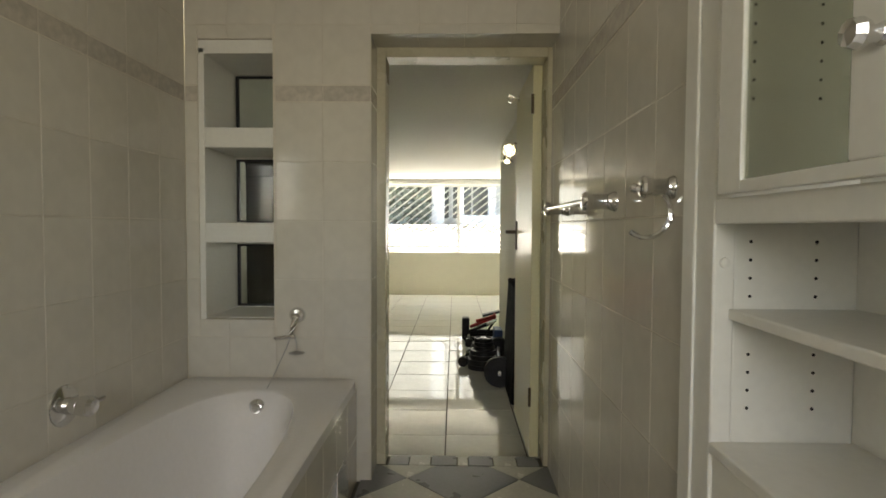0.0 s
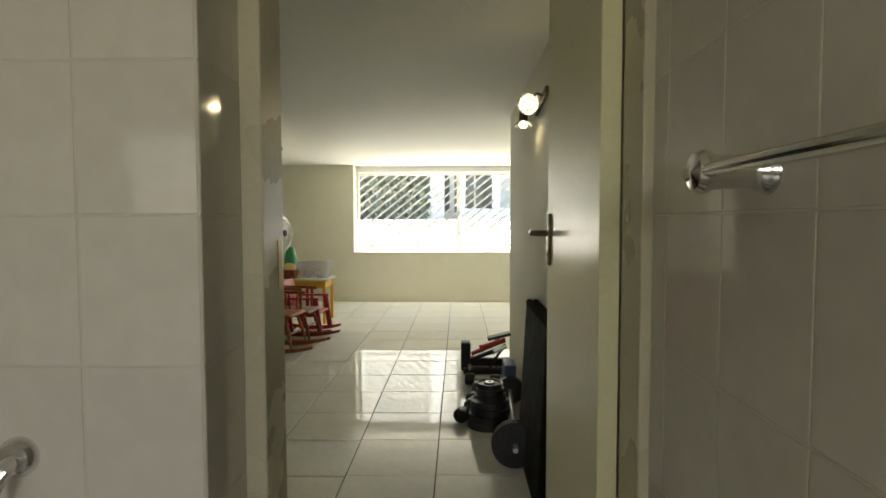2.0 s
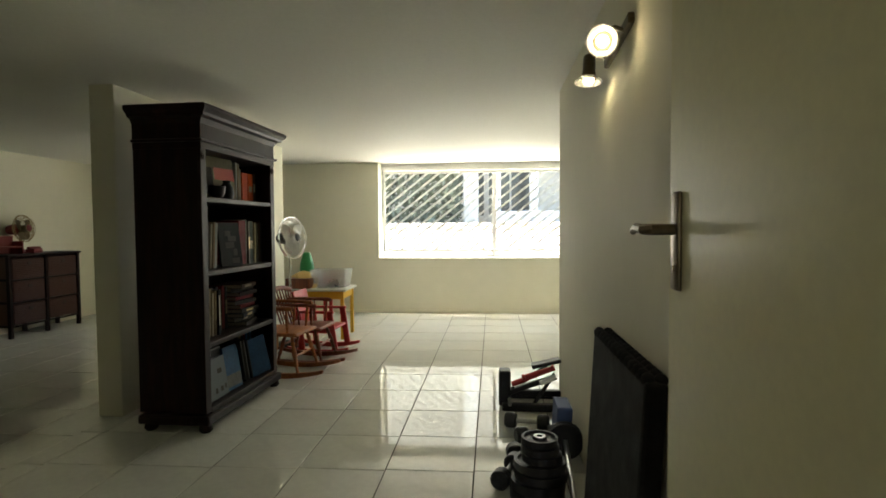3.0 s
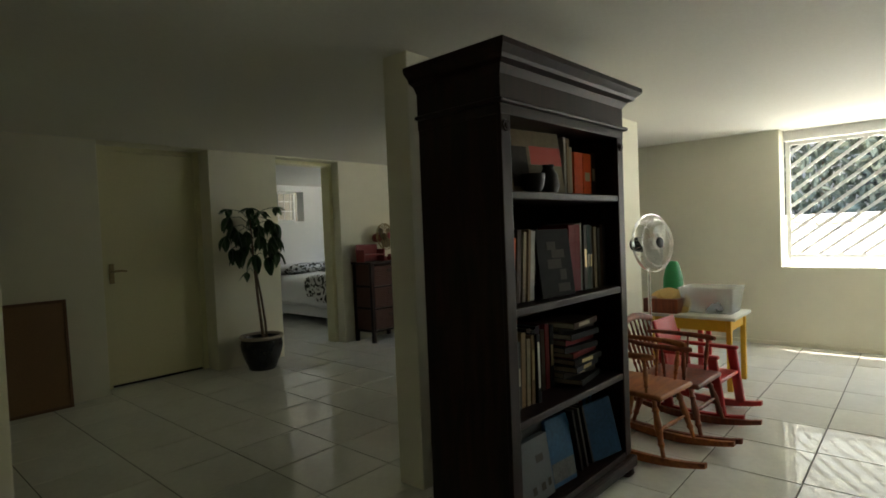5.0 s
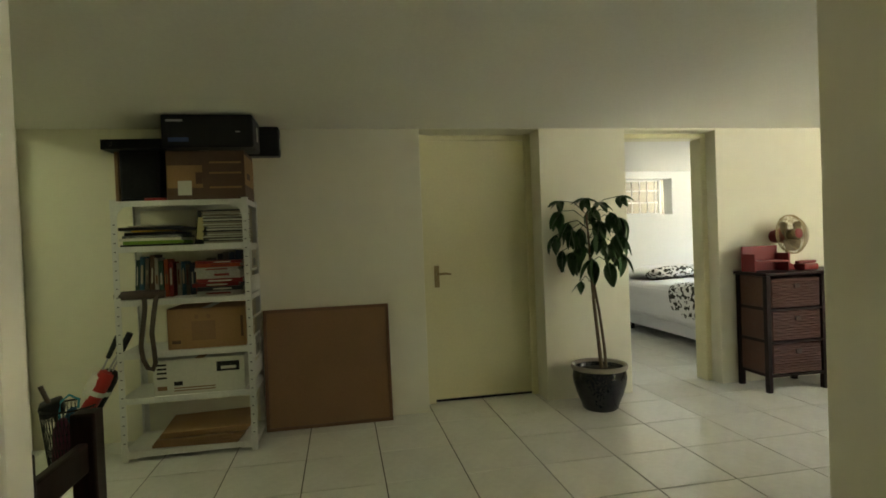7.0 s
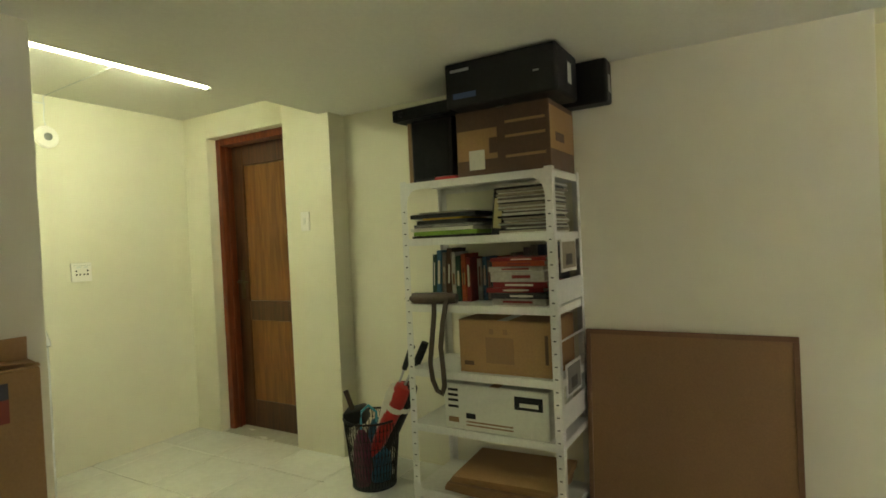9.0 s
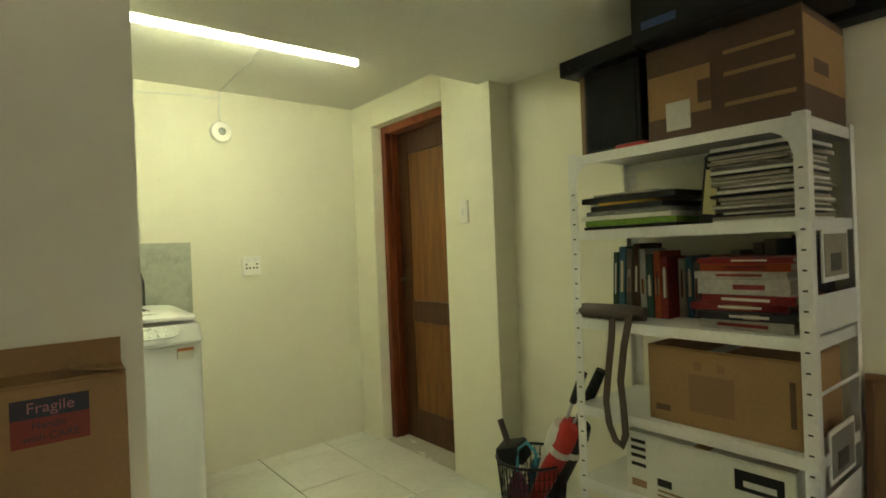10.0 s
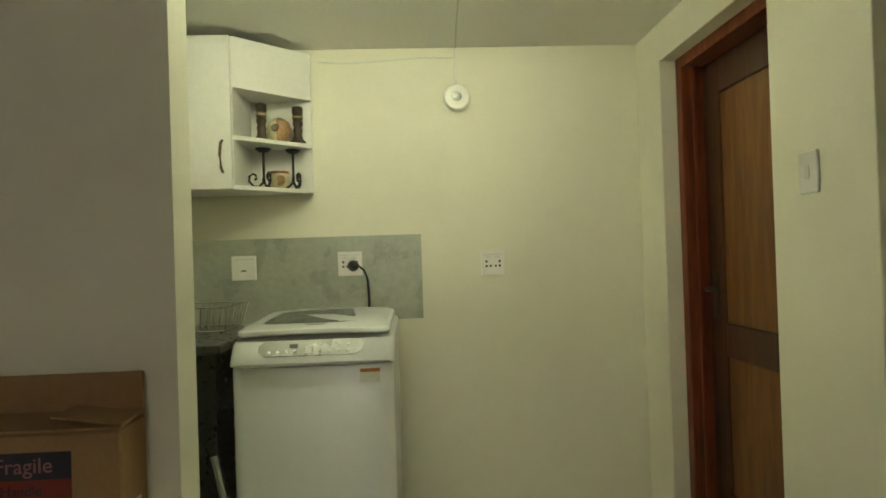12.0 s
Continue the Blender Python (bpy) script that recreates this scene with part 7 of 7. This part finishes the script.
def wedge(z0, z1, x0=-0.285, y1=0.265):
    """An angled slab of the end shelf: deep at the cabinet, shallow at its free end."""
    bm = bmesh.new()
    pts = [(0.0, 0.0), (x0, 0.0), (x0, 0.03), (0.0, y1)]
    lo = [bm.verts.new((x, y, z0)) for x, y in pts]
    hi = [bm.verts.new((x, y, z1)) for x, y in pts]
    bm.faces.new(lo[::-1])
    bm.faces.new(hi)
    for i in range(4):
        bm.faces.new((lo[i], lo[(i + 1) % 4], hi[(i + 1) % 4], hi[i]))
    return bm


for z0, z1 in ((0.0, 0.018), (0.215, 0.233), (0.44, 0.66)):
    part("shelf" if z1 < 0.4 else "fascia", wedge(z0, z1), WHITE, wc)
part("back_panel", bx(-0.285, 0.0, 0.0, 0.008, 0.018, 0.44), WHITE, wc)


CARVED = mat("carved brown wood", (0.055, 0.035, 0.016), 0.5, vary=0.25, scale=40)


def candle_holder(m):
    h = empty("wooden_candlestick", m, "turned dark wooden candlestick on the shelf", "candlestick", "pair of wooden candlesticks")
    part("stem", lathe(bmesh.new(), [(0.0, 0.0), (0.036, 0.0), (0.036, 0.010), (0.024, 0.022), (0.018, 0.045), (0.022, 0.065), (0.017, 0.078), (0.023, 0.092), (0.023, 0.104), (0.019, 0.110), (0.024, 0.118), (0.024, 0.130), (0.020, 0.136), (0.025, 0.144), (0.025, 0.172), (0.018, 0.176), (0.0, 0.176)], 18), CARVED, h, smooth=True)
    part("gold_band", lathe(bmesh.new(), [(0.0235, 0.120), (0.0246, 0.120), (0.0246, 0.128), (0.0235, 0.128)], 18), BRASS, h, smooth=True)
    return h


def scroll_holder(m):
    h = empty("iron_candle_holder", m, "black wrought-iron candle holder with scroll feet", "candle holder", "pair of iron candle holders")
    part("stem", rod(bmesh.new(), (0, 0, 0.02), (0, 0, 0.165), 0.006), IRON, h, smooth=True)
    part("drip_tray", lathe(bmesh.new(), [(0.0, 0.163), (0.02, 0.165), (0.036, 0.178), (0.036, 0.181), (0.0, 0.17)], 20), IRON, h, smooth=True)
    for k_ in range(3):
        a = 2 * math.pi * k_ / 3 + 0.2
        pts = [(0.0, 0.06), (0.005, 0.025), (0.024, 0.006), (0.046, 0.009), (0.064, 0.030), (0.063, 0.054), (0.048, 0.066), (0.034, 0.058), (0.032, 0.044), (0.042, 0.038)]
        part("scroll_foot", tube(bmesh.new(), [(r * math.cos(a), r * math.sin(a), z) for r, z in pts], 0.0058, 7), IRON, h, smooth=True)
    return h


candle_holder(pose(-3.255, 1.30, 1.789))
candle_holder(pose(-3.405, 1.232, 1.789))
scroll_holder(pose(-3.262, 1.31, 1.575))
scroll_holder(pose(-3.385, 1.262, 1.575))
vs_ = lathe(bmesh.new(), [(0.0, 0.0), (0.03, 0.0), (0.05, 0.025), (0.058, 0.06), (0.048, 0.095), (0.02, 0.115), (0.018, 0.112), (0.0, 0.10)], 24)
VASE = mat("banded pottery", (0.36, 0.20, 0.09), 0.35, vary=0.5, scale=14)
vz = empty("pottery_vase", pose(-3.325, 1.262, 1.789), "round brown and cream pottery vase", "vase")
for f in vs_.faces:
    f.material_index = 1 if f.calc_center_median().x > 0.004 else 0
part("body", vs_, [VASE, mat("cream glaze", (0.55, 0.50, 0.32), 0.3)], vz, smooth=True)
part("dark_spot", lathe(bmesh.new(), [(0.0, 0.006), (0.014, 0.005), (0.018, 0.0)], 18, pose(0.005, 0.056, 0.06, -90, 0, 0)), BRONZE, vz, "dark round spot", True)
sp_ = empty("spice_pot", pose(-3.318, 1.25, 1.575), "small pottery pot with a brown lid", "pot")
part("body", lathe(bmesh.new(), [(0.0, 0.0), (0.04, 0.0), (0.048, 0.03), (0.044, 0.07), (0.0, 0.07)], 20), mat("pale stoneware", (0.50, 0.42, 0.27), 0.4, vary=0.15, scale=20), sp_, smooth=True)
part("brown_spot", lathe(bmesh.new(), [(0.0, 0.007), (0.020, 0.005), (0.026, 0.0)], 18, pose(-0.012, 0.043, 0.036, -90, 0, -12)), VASE, sp_, "brown glazed spot", True)
part("lid", lathe(bmesh.new(), [(0.044, 0.07), (0.044, 0.082), (0.0, 0.088)], 20), REDWOOD, sp_, "brown lid", True)

# fluorescent fitting
fl = empty("fluorescent_fitting", pose(-3.83, 2.14, LCEIL - 0.05), "long lit fluorescent ceiling fitting", "ceiling light")
part("housing", bx(-0.75, 0.75, -0.018, 0.018, 0.036, 0.05, bevel=0.003), APPLIANCE, fl)
part("tube", rod(bmesh.new(), (-0.73, 0, 0.014), (0.73, 0, 0.014), 0.0155, n=16), TUBE, fl, "glowing white tube", True)
for x in (-0.74, 0.74):
    part("tube_holder", bx(x - 0.011, x + 0.011, -0.018, 0.018, -0.006, 0.037, bevel=0.003), APPLIANCE, fl)

# ---- bedroom ----
be = empty("bed", pose(-7.05, 8.95, 0), "double bed with white linen and leaf-print runner", "bed")
part("base", bx(-0.95, 0.90, -0.70, 0.70, 0.10, 0.30, bevel=0.02), LINEN, be, "pale upholstered base")
bm = box(bmesh.new(), -0.95, 0.93, -0.74, 0.74, 0.24, 0.66, bevel=0.10, seg=4)
bmesh.ops.subdivide_edges(bm, edges=bm.edges[:], cuts=5, use_grid_fill=True)
for v in bm.verts:
    low = max(0.0, 0.5 - v.co.z)
    v.co += Vector((0.12 * low * (1 if v.co.x > 0.6 else 0), 0.12 * low * (1 if v.co.y > 0 else -1), 0)) + 0.035 * noise.noise_vector(v.co * 4.5)
part("duvet", bm, LINEN, be, "white rumpled duvet", True)
for x in (-0.85, 0.80):
    for y in (-0.6, 0.6):
        part("leg", bx(x - 0.03, x + 0.03, y - 0.03, y + 0.03, 0, 0.10), BLACK, be)
PRINT = mat("black and white leaf print", (0.72, 0.72, 0.72), 0.9)
n_, l_ = PRINT.node_tree.nodes, PRINT.node_tree.links
vo, rp, tc = n_.new("ShaderNodeTexNoise"), n_.new("ShaderNodeValToRGB"), n_.new("ShaderNodeTexCoord")
vo.inputs["Scale"].default_value, vo.inputs["Detail"].default_value = 24.0, 1
rp.color_ramp.interpolation = "CONSTANT"
rp.color_ramp.elements[0].color, rp.color_ramp.elements[1].color = (0.03, 0.03, 0.02, 1), (0.72, 0.72, 0.70, 1)
rp.color_ramp.elements[1].position = 0.48
l_.new(tc.outputs["Object"], vo.inputs["Vector"])
l_.new(vo.outputs["Fac"], rp.inputs["Fac"])
l_.new(rp.outputs["Color"], n_["Principled BSDF"].inputs["Base Color"])
bm = box(bmesh.new(), 0.22, 0.98, -0.765, 0.765, 0.27, 0.69, bevel=0.10, seg=4)
bmesh.ops.subdivide_edges(bm, edges=bm.edges[:], cuts=4, use_grid_fill=True)
for v in bm.verts:
    v.co += Vector((0.05 * max(0.0, 0.5 - v.co.z), 0, 0)) + 0.03 * noise.noise_vector(v.co * 4.5)
part("runner", bm, PRINT, be, "leaf-print bed runner", True)
for y, m_, x, lab in ((-0.36, LINEN, -0.70, "plump white pillow"), (0.36, LINEN, -0.70, "plump white pillow"), (-0.25, PRINT, -0.48, "leaf-print cushion"), (0.35, PRINT, -0.48, "leaf-print cushion")):
    bm = bmesh.new()
    bmesh.ops.create_uvsphere(bm, u_segments=20, v_segments=12, radius=1)
    for v in bm.verts:
        c_ = v.co
        v.co = Vector((math.copysign(abs(c_.x) ** 0.6, c_.x) * 0.20, math.copysign(abs(c_.y) ** 0.6, c_.y) * 0.31, c_.z * 0.075))
    single("pillow" if m_ is LINEN else "cushion", bm, m_, lab + " on the bed", "pillow", pose(be.matrix_world.translation.x + x, be.matrix_world.translation.y + y, 0.74, 0, -14, 0), True)

# ---- outside the windows ----
structure("yard_wall", [(-9.7, -9.5, 5.0, 12.0, 0, 2.3)], STONE, "rough garden wall outside the bedroom window")
# unseen slab, added to keep the sun off the wall behind the bedroom window
structure("yard_roof", [(-9.7, -8.0, 5.0, 12.0, 2.3, 2.4)], STONE, "unseen slab added to shade the garden wall")
bm = bmesh.new()
pr = [(10.08, 0.70), (10.6, 0.72), (12.2, 1.02), (12.7, 1.10), (13.5, 1.25), (15.0, 1.28), (400.0, 1.30)]
for (y0, z0), (y1, z1) in zip(pr, pr[1:]):
    vs = [bm.verts.new(p) for p in ((-400, y0, z0), (400, y0, z0), (400, y1, z1), (-400, y1, z1))]
    bm.faces.new(vs)
bmesh.ops.remove_doubles(bm, verts=bm.verts, dist=0.001)
single("ground", bm, PAVING, "pale sunlit paving rising from the house", kind="structure")
rg = random.Random(3)
rw = empty("rockery", pose(0, 0, 0), "low band of rough stones in dry grass", "rockery")
for i in range(46):
    x = -3.0 + 0.115 * i + rg.uniform(-0.04, 0.04)
    bm = bmesh.new()
    bmesh.ops.create_icosphere(bm, subdivisions=2, radius=1)
    sx, sy, sz = rg.uniform(0.06, 0.14), rg.uniform(0.08, 0.16), rg.uniform(0.05, 0.09)
    for v in bm.verts:
        v.co = Vector((v.co.x * sx, v.co.y * sy, v.co.z * sz)) * (1 + 0.25 * noise.noise(v.co * 2 + Vector((i, 0, 0))))
    y = 13.0 + rg.uniform(-0.4, 0.4)
    part("stone", bm, STONE, rw, smooth=True).matrix_basis = pose(x, y, 1.10 + 0.1875 * (y - 12.7), 0, 0, rg.uniform(0, 180))


def hedge(name, x0, x1, y0, y1, z0, z1, n, m_, label, size=0.10, seed=1, cat="hedge"):
    r_ = random.Random(seed)
    h = empty(name, pose((x0 + x1) / 2, (y0 + y1) / 2, z0), label, cat)
    cx, cy = (x1 - x0) / 2, (y1 - y0) / 2
    bm = bmesh.new()
    for i in range(max(2, int((x1 - x0) / 0.9))):
        x = -cx + 0.4 + 0.9 * i
        tube(bm, [(x, 0, 0), (x + 0.05, 0.03, (z1 - z0) * 0.5), (x - 0.04, 0, (z1 - z0) * 0.85)], [0.05, 0.035, 0.015], 6)
    part("trunk", bm, BARK, h)
    verts, faces = [], []
    for i in range(n):
        p_ = Vector((r_.uniform(-cx, cx), r_.uniform(-cy, cy), r_.uniform(0.02, z1 - z0)))
        top = (z1 - z0) * (0.78 + 0.22 * noise.noise(Vector((p_.x * 0.9, seed, 0))))
        if p_.z > top:
            p_.z *= 0.7
        e = Euler((r_.uniform(0, 6.3), r_.uniform(0, 6.3), r_.uniform(0, 6.3))).to_matrix()
        s = size * r_.uniform(0.6, 1.3)
        k_ = len(verts)
        for q in ((-s, 0, 0), (0, s * 0.45, 0.02), (s, 0, 0), (0, -s * 0.45, 0.02)):
            verts.append(tuple(p_ + e @ Vector(q)))
        faces.append((k_, k_ + 1, k_ + 2, k_ + 3))
    me = bpy.data.meshes.new("crown")
    me.from_pydata(verts, [], faces)
    me.materials.append(m_)
    ob = new("crown", me)
    ob.parent = h
    tagged(ob, "dense small leaves", kind="stuff")
    return h


hedge("hedge", -6.5, -0.4, 15.3, 16.6, 1.26, 3.6, 5200, HEDGE, "dark green garden hedge in sunlight", 0.11, 2)
hedge("shrub", 4.6, 6.3, 13.6, 14.8, 1.24, 2.9, 2500, LEAF_BRIGHT, "bright yellow-green garden shrub", 0.10, 5, "shrub")
hs = empty("neighbour_house", pose(0, 0, 1.27), "white rendered house with a pillared veranda", "house")
part("wall", bx(-9, 12, 19.0, 19.3, 0, 3.2), RENDER_WHITE, hs)
part("roof", box(bmesh.new(), -9.5, 12.5, 15.8, 22, 3.2, 3.45, bevel=0.03), STONE, hs)
for x, w_ in ((-0.38, 0.38), (0.42, 0.15), (1.3, 0.2), (2.6, 0.38), (5.0, 0.38), (8.0, 0.38)):
    part("pillar", bx(x, x + w_, 16.2, 16.58, 0, 3.2, bevel=0.02), RENDER_WHITE, hs)
for x0 in (-1.2, 0.25, 3.6, 5.6, 8.6):
    w_ = part("window", bx(x0, x0 + 1.3, 18.96, 19.02, 0.25, 2.4), SHADE_DARK, hs, "dark window")
    part("frame", bx(x0 - 0.06, x0, 18.94, 19.0, 0.2, 2.45), RENDER_WHITE, w_)
    part("frame", bx(x0 + 0.62, x0 + 0.68, 18.94, 18.96, 0.25, 2.4), RENDER_WHITE, w_)
    part("sill", bx(x0 - 0.1, x0 + 1.4, 18.85, 18.96, 0.16, 0.25), RENDER_WHITE, w_)
part("parapet", bx(0.42, 10.5, 15.95, 16.15, 0, 0.30, bevel=0.02), RENDER_WHITE, hs, "low white veranda wall")

# ---- tiles: floors first, then the bathroom walls ----
def tile_mesh(w, d, h, c=0.0025):
    bm = box(bmesh.new(), -w / 2, w / 2, -d / 2, d / 2, -h, 0, bevel=c, seg=1)
    return bm


SHAPES = {}


def lay(parent, m, w, d, mat_, key=""):
    """One tile as an object on shared mesh data."""
    k_ = (round(w, 3), round(d, 3), mat_.name)
    if k_ not in SHAPES:
        SHAPES[k_] = mesh_of(tile_mesh(w, d, 0.008, 0.0012), "tile", mat_)
    ob = new("tile", SHAPES[k_])
    ob.parent = parent
    ob.matrix_basis = m
    return ob


FLOOR = bpy.data.objects["floor"]
P, J = 0.436, 0.006
rest = bmesh.new()
wob = random.Random(5)


def floor_zone(x0, x1, y0, y1, ox, oy, shear, single_if):
    i0, i1 = math.floor((x0 - ox) / P), math.ceil((x1 - ox) / P)
    j0, j1 = math.floor((y0 - oy) / P) - 1, math.ceil((y1 - oy) / P) + 1
    for i in range(i0, i1):
        for j in range(j0, j1):
            a, b = max(ox + i * P + J / 2, x0), min(ox + (i + 1) * P - J / 2, x1)
            s = shear * (ox + (i + 0.5) * P)
            c, d = max(oy + j * P + J / 2 + s, y0), min(oy + (j + 1) * P - J / 2 + s, y1)
            if b - a < 0.02 or d - c < 0.02:
                continue
            m = Matrix.Translation(((a + b) / 2, (c + d) / 2, wob.uniform(-0.0004, 0.0004))) @ Euler((wob.gauss(0, 0.0009), wob.gauss(0, 0.0009), 0)).to_matrix().to_4x4()
            if single_if((a + b) / 2, (c + d) / 2):
                lay(FLOOR, m, b - a, d - c, TILE)
            else:
                box(rest, -(b - a) / 2, (b - a) / 2, -(d - c) / 2, (d - c) / 2, -0.008, 0, m=m)


floor_zone(-2.07, 4.0, 2.635, 9.83, 0.258, 5.362, 0.035, lambda x, y: x < 0.9 and y < 8.6)
floor_zone(-5.44, -2.07, 2.70, 9.83, -4.975, 5.224, 0.0, lambda x, y: x > -5.2 and 3.2 < y < 8.0)
floor_zone(-5.27, -2.0, 1.19, 2.70, -4.75, 1.80, 0.0, lambda x, y: True)
floor_zone(-8.0, -5.44, 6.2, 10.05, -4.975, 5.224, 0.0, lambda x, y: False)
ob = new("tiles_rest", mesh_of(rest, "tiles_rest", TILE))
ob.parent = FLOOR
tagged(ob, "further floor tiles", kind="stuff")

# bathroom floor: mosaic threshold strip and a lozenge field
BF = bpy.data.objects["floor_bathroom"]
xs = [0.0, 0.095, 0.198, 0.32, 0.372, 0.487, 0.598, 0.70]
for i, (a, b) in enumerate(zip(xs, xs[1:])):
    lay(BF, pose((a + b) / 2, 2.572, 0.117), b - a - 0.006, 0.105, GREY_TILE if i % 2 == 0 else PALE_TILE)


def poly_tile(pts, mat_):
    """A flat tile of any outline, clipped to the bathroom floor."""
    bm = bmesh.new()
    cx, cy = sum(p[0] for p in pts) / len(pts), sum(p[1] for p in pts) / len(pts)
    q = [((x - cx) * 0.985, (y - cy) * 0.985) for x, y in pts]
    hi = [bm.verts.new((x, y, 0.0)) for x, y in q]
    lo = [bm.verts.new((x, y, -0.008)) for x, y in q]
    bm.faces.new(hi)
    bm.faces.new(lo[::-1])
    for i in range(len(q)):
        bm.faces.new((hi[i], lo[i], lo[(i + 1) % len(q)], hi[(i + 1) % len(q)]))
    o = new("tile", mesh_of(bm, "tile", mat_))
    o.parent = BF
    o.matrix_basis = pose(cx, cy, 0.116)


def clip(pts, x0, x1, y0, y1):
    for k_, lim, keep in ((0, x0, 1), (0, x1, -1), (1, y0, 1), (1, y1, -1)):
        out = []
        for i, p in enumerate(pts):
            q = pts[(i + 1) % len(pts)]
            a, b = (p[k_] - lim) * keep, (q[k_] - lim) * keep
            if a >= 0:
                out.append(p)
            if (a >= 0) != (b >= 0):
                t = a / (a - b)
                out.append((p[0] + t * (q[0] - p[0]), p[1] + t * (q[1] - p[1])))
        pts = out
        if not pts:
            break
    return pts


S = 0.245
for i in range(-4, 6):
    for j in range(-12, 4):
        if (i + j) % 2:
            continue
        cx, cy = 0.345 + S * i, 2.39 + S * j
        pts = clip([(cx - S, cy), (cx, cy - S), (cx + S, cy), (cx, cy + S)], -0.10, 0.735, -0.6, 2.515)
        if len(pts) > 2 and abs(sum(pts[k_][0] * pts[(k_ + 1) % len(pts)][1] - pts[(k_ + 1) % len(pts)][0] * pts[k_][1] for k_ in range(len(pts)))) > 0.002:
            poly_tile(pts, GREY_TILE if j % 2 == 0 else PALE_TILE)

# wall tiles 0.20 x 0.25 with a narrow border row
ZROWS = [(0.11, 0.235, 0), (0.235, 0.485, 0), (0.485, 0.735, 0), (0.735, 0.985, 0), (0.985, 1.235, 0), (1.235, 1.485, 0), (1.485, 1.735, 0), (1.738, 1.805, 1), (1.808, 2.058, 0), (2.058, 2.308, 0), (2.308, 2.42, 0)]


def wall_tiles(parent, u0, u1, origin, to_world, holes=(), cut=None):
    """Tiles on a wall; u runs along it and to_world(u, z) gives the pose of a tile's face."""
    W_ = 0.2025
    k0, k1 = math.floor((u0 - origin) / W_), math.ceil((u1 - origin) / W_)
    for k_ in range(k0, k1):
        a0, b0 = max(u0, origin + k_ * W_), min(u1, origin + (k_ + 1) * W_)
        for z0, z1, kind in ZROWS:
            pieces = [(a0, b0, z0, z1)]
            for ha, hb, hz0, hz1 in holes:
                nxt = []
                for a, b, c, d in pieces:
                    if b <= ha or a >= hb or d <= hz0 or c >= hz1:
                        nxt.append((a, b, c, d))
                        continue
                    if a < ha:
                        nxt.append((a, ha, c, d))
                    if b > hb:
                        nxt.append((hb, b, c, d))
                    aa, bb_ = max(a, ha), min(b, hb)
                    if c < hz0:
                        nxt.append((aa, bb_, c, hz0))
                    if d > hz1:
                        nxt.append((aa, bb_, hz1, d))
                pieces = nxt
            for a, b, c, d in pieces:
                if b - a > 0.012 and d - c > 0.012:
                    lay(parent, to_world((a + b) / 2, (c + d) / 2), b - a - 0.003, d - c - 0.003, BORDER_TILE if kind else WALL_TILE)


wall_tiles(bpy.data.objects["wall_bathroom_front"], -0.845, 0.735, -0.2575, lambda u, z: pose(u, 2.362, z, 90, 0, 0),
           holes=((-0.79, -0.47, 0.81, 2.0), (-0.050, 0.74, 0.0, 2.018)))
wall_tiles(bpy.data.objects["wall_bathroom_bath"], -0.3, 2.362, 1.545, lambda u, z: pose(-0.845, u, z, 90, 0, 90))
wall_tiles(bpy.data.objects["wall_bathroom_rail"], 1.025, 2.529, 2.055, lambda u, z: pose(0.735, u, z, 90, 0, -90))
# tiled reveal of the doorway
WF = bpy.data.objects["wall_bathroom_front"]
for z0, z1, kind in ZROWS:
    if z0 < 2.0:
        lay(WF, pose(-0.0525, 2.449, (z0 + min(z1, 2.016)) / 2, 90, 0, 90), 0.168, min(z1, 2.016) - z0 - 0.002, BORDER_TILE if kind else WALL_TILE)
for i in range(4):
    lay(WF, pose(0.04 + 0.2 * i, 2.449, 2.0195, 180, 0, 0), 0.196, 0.168, WALL_TILE)
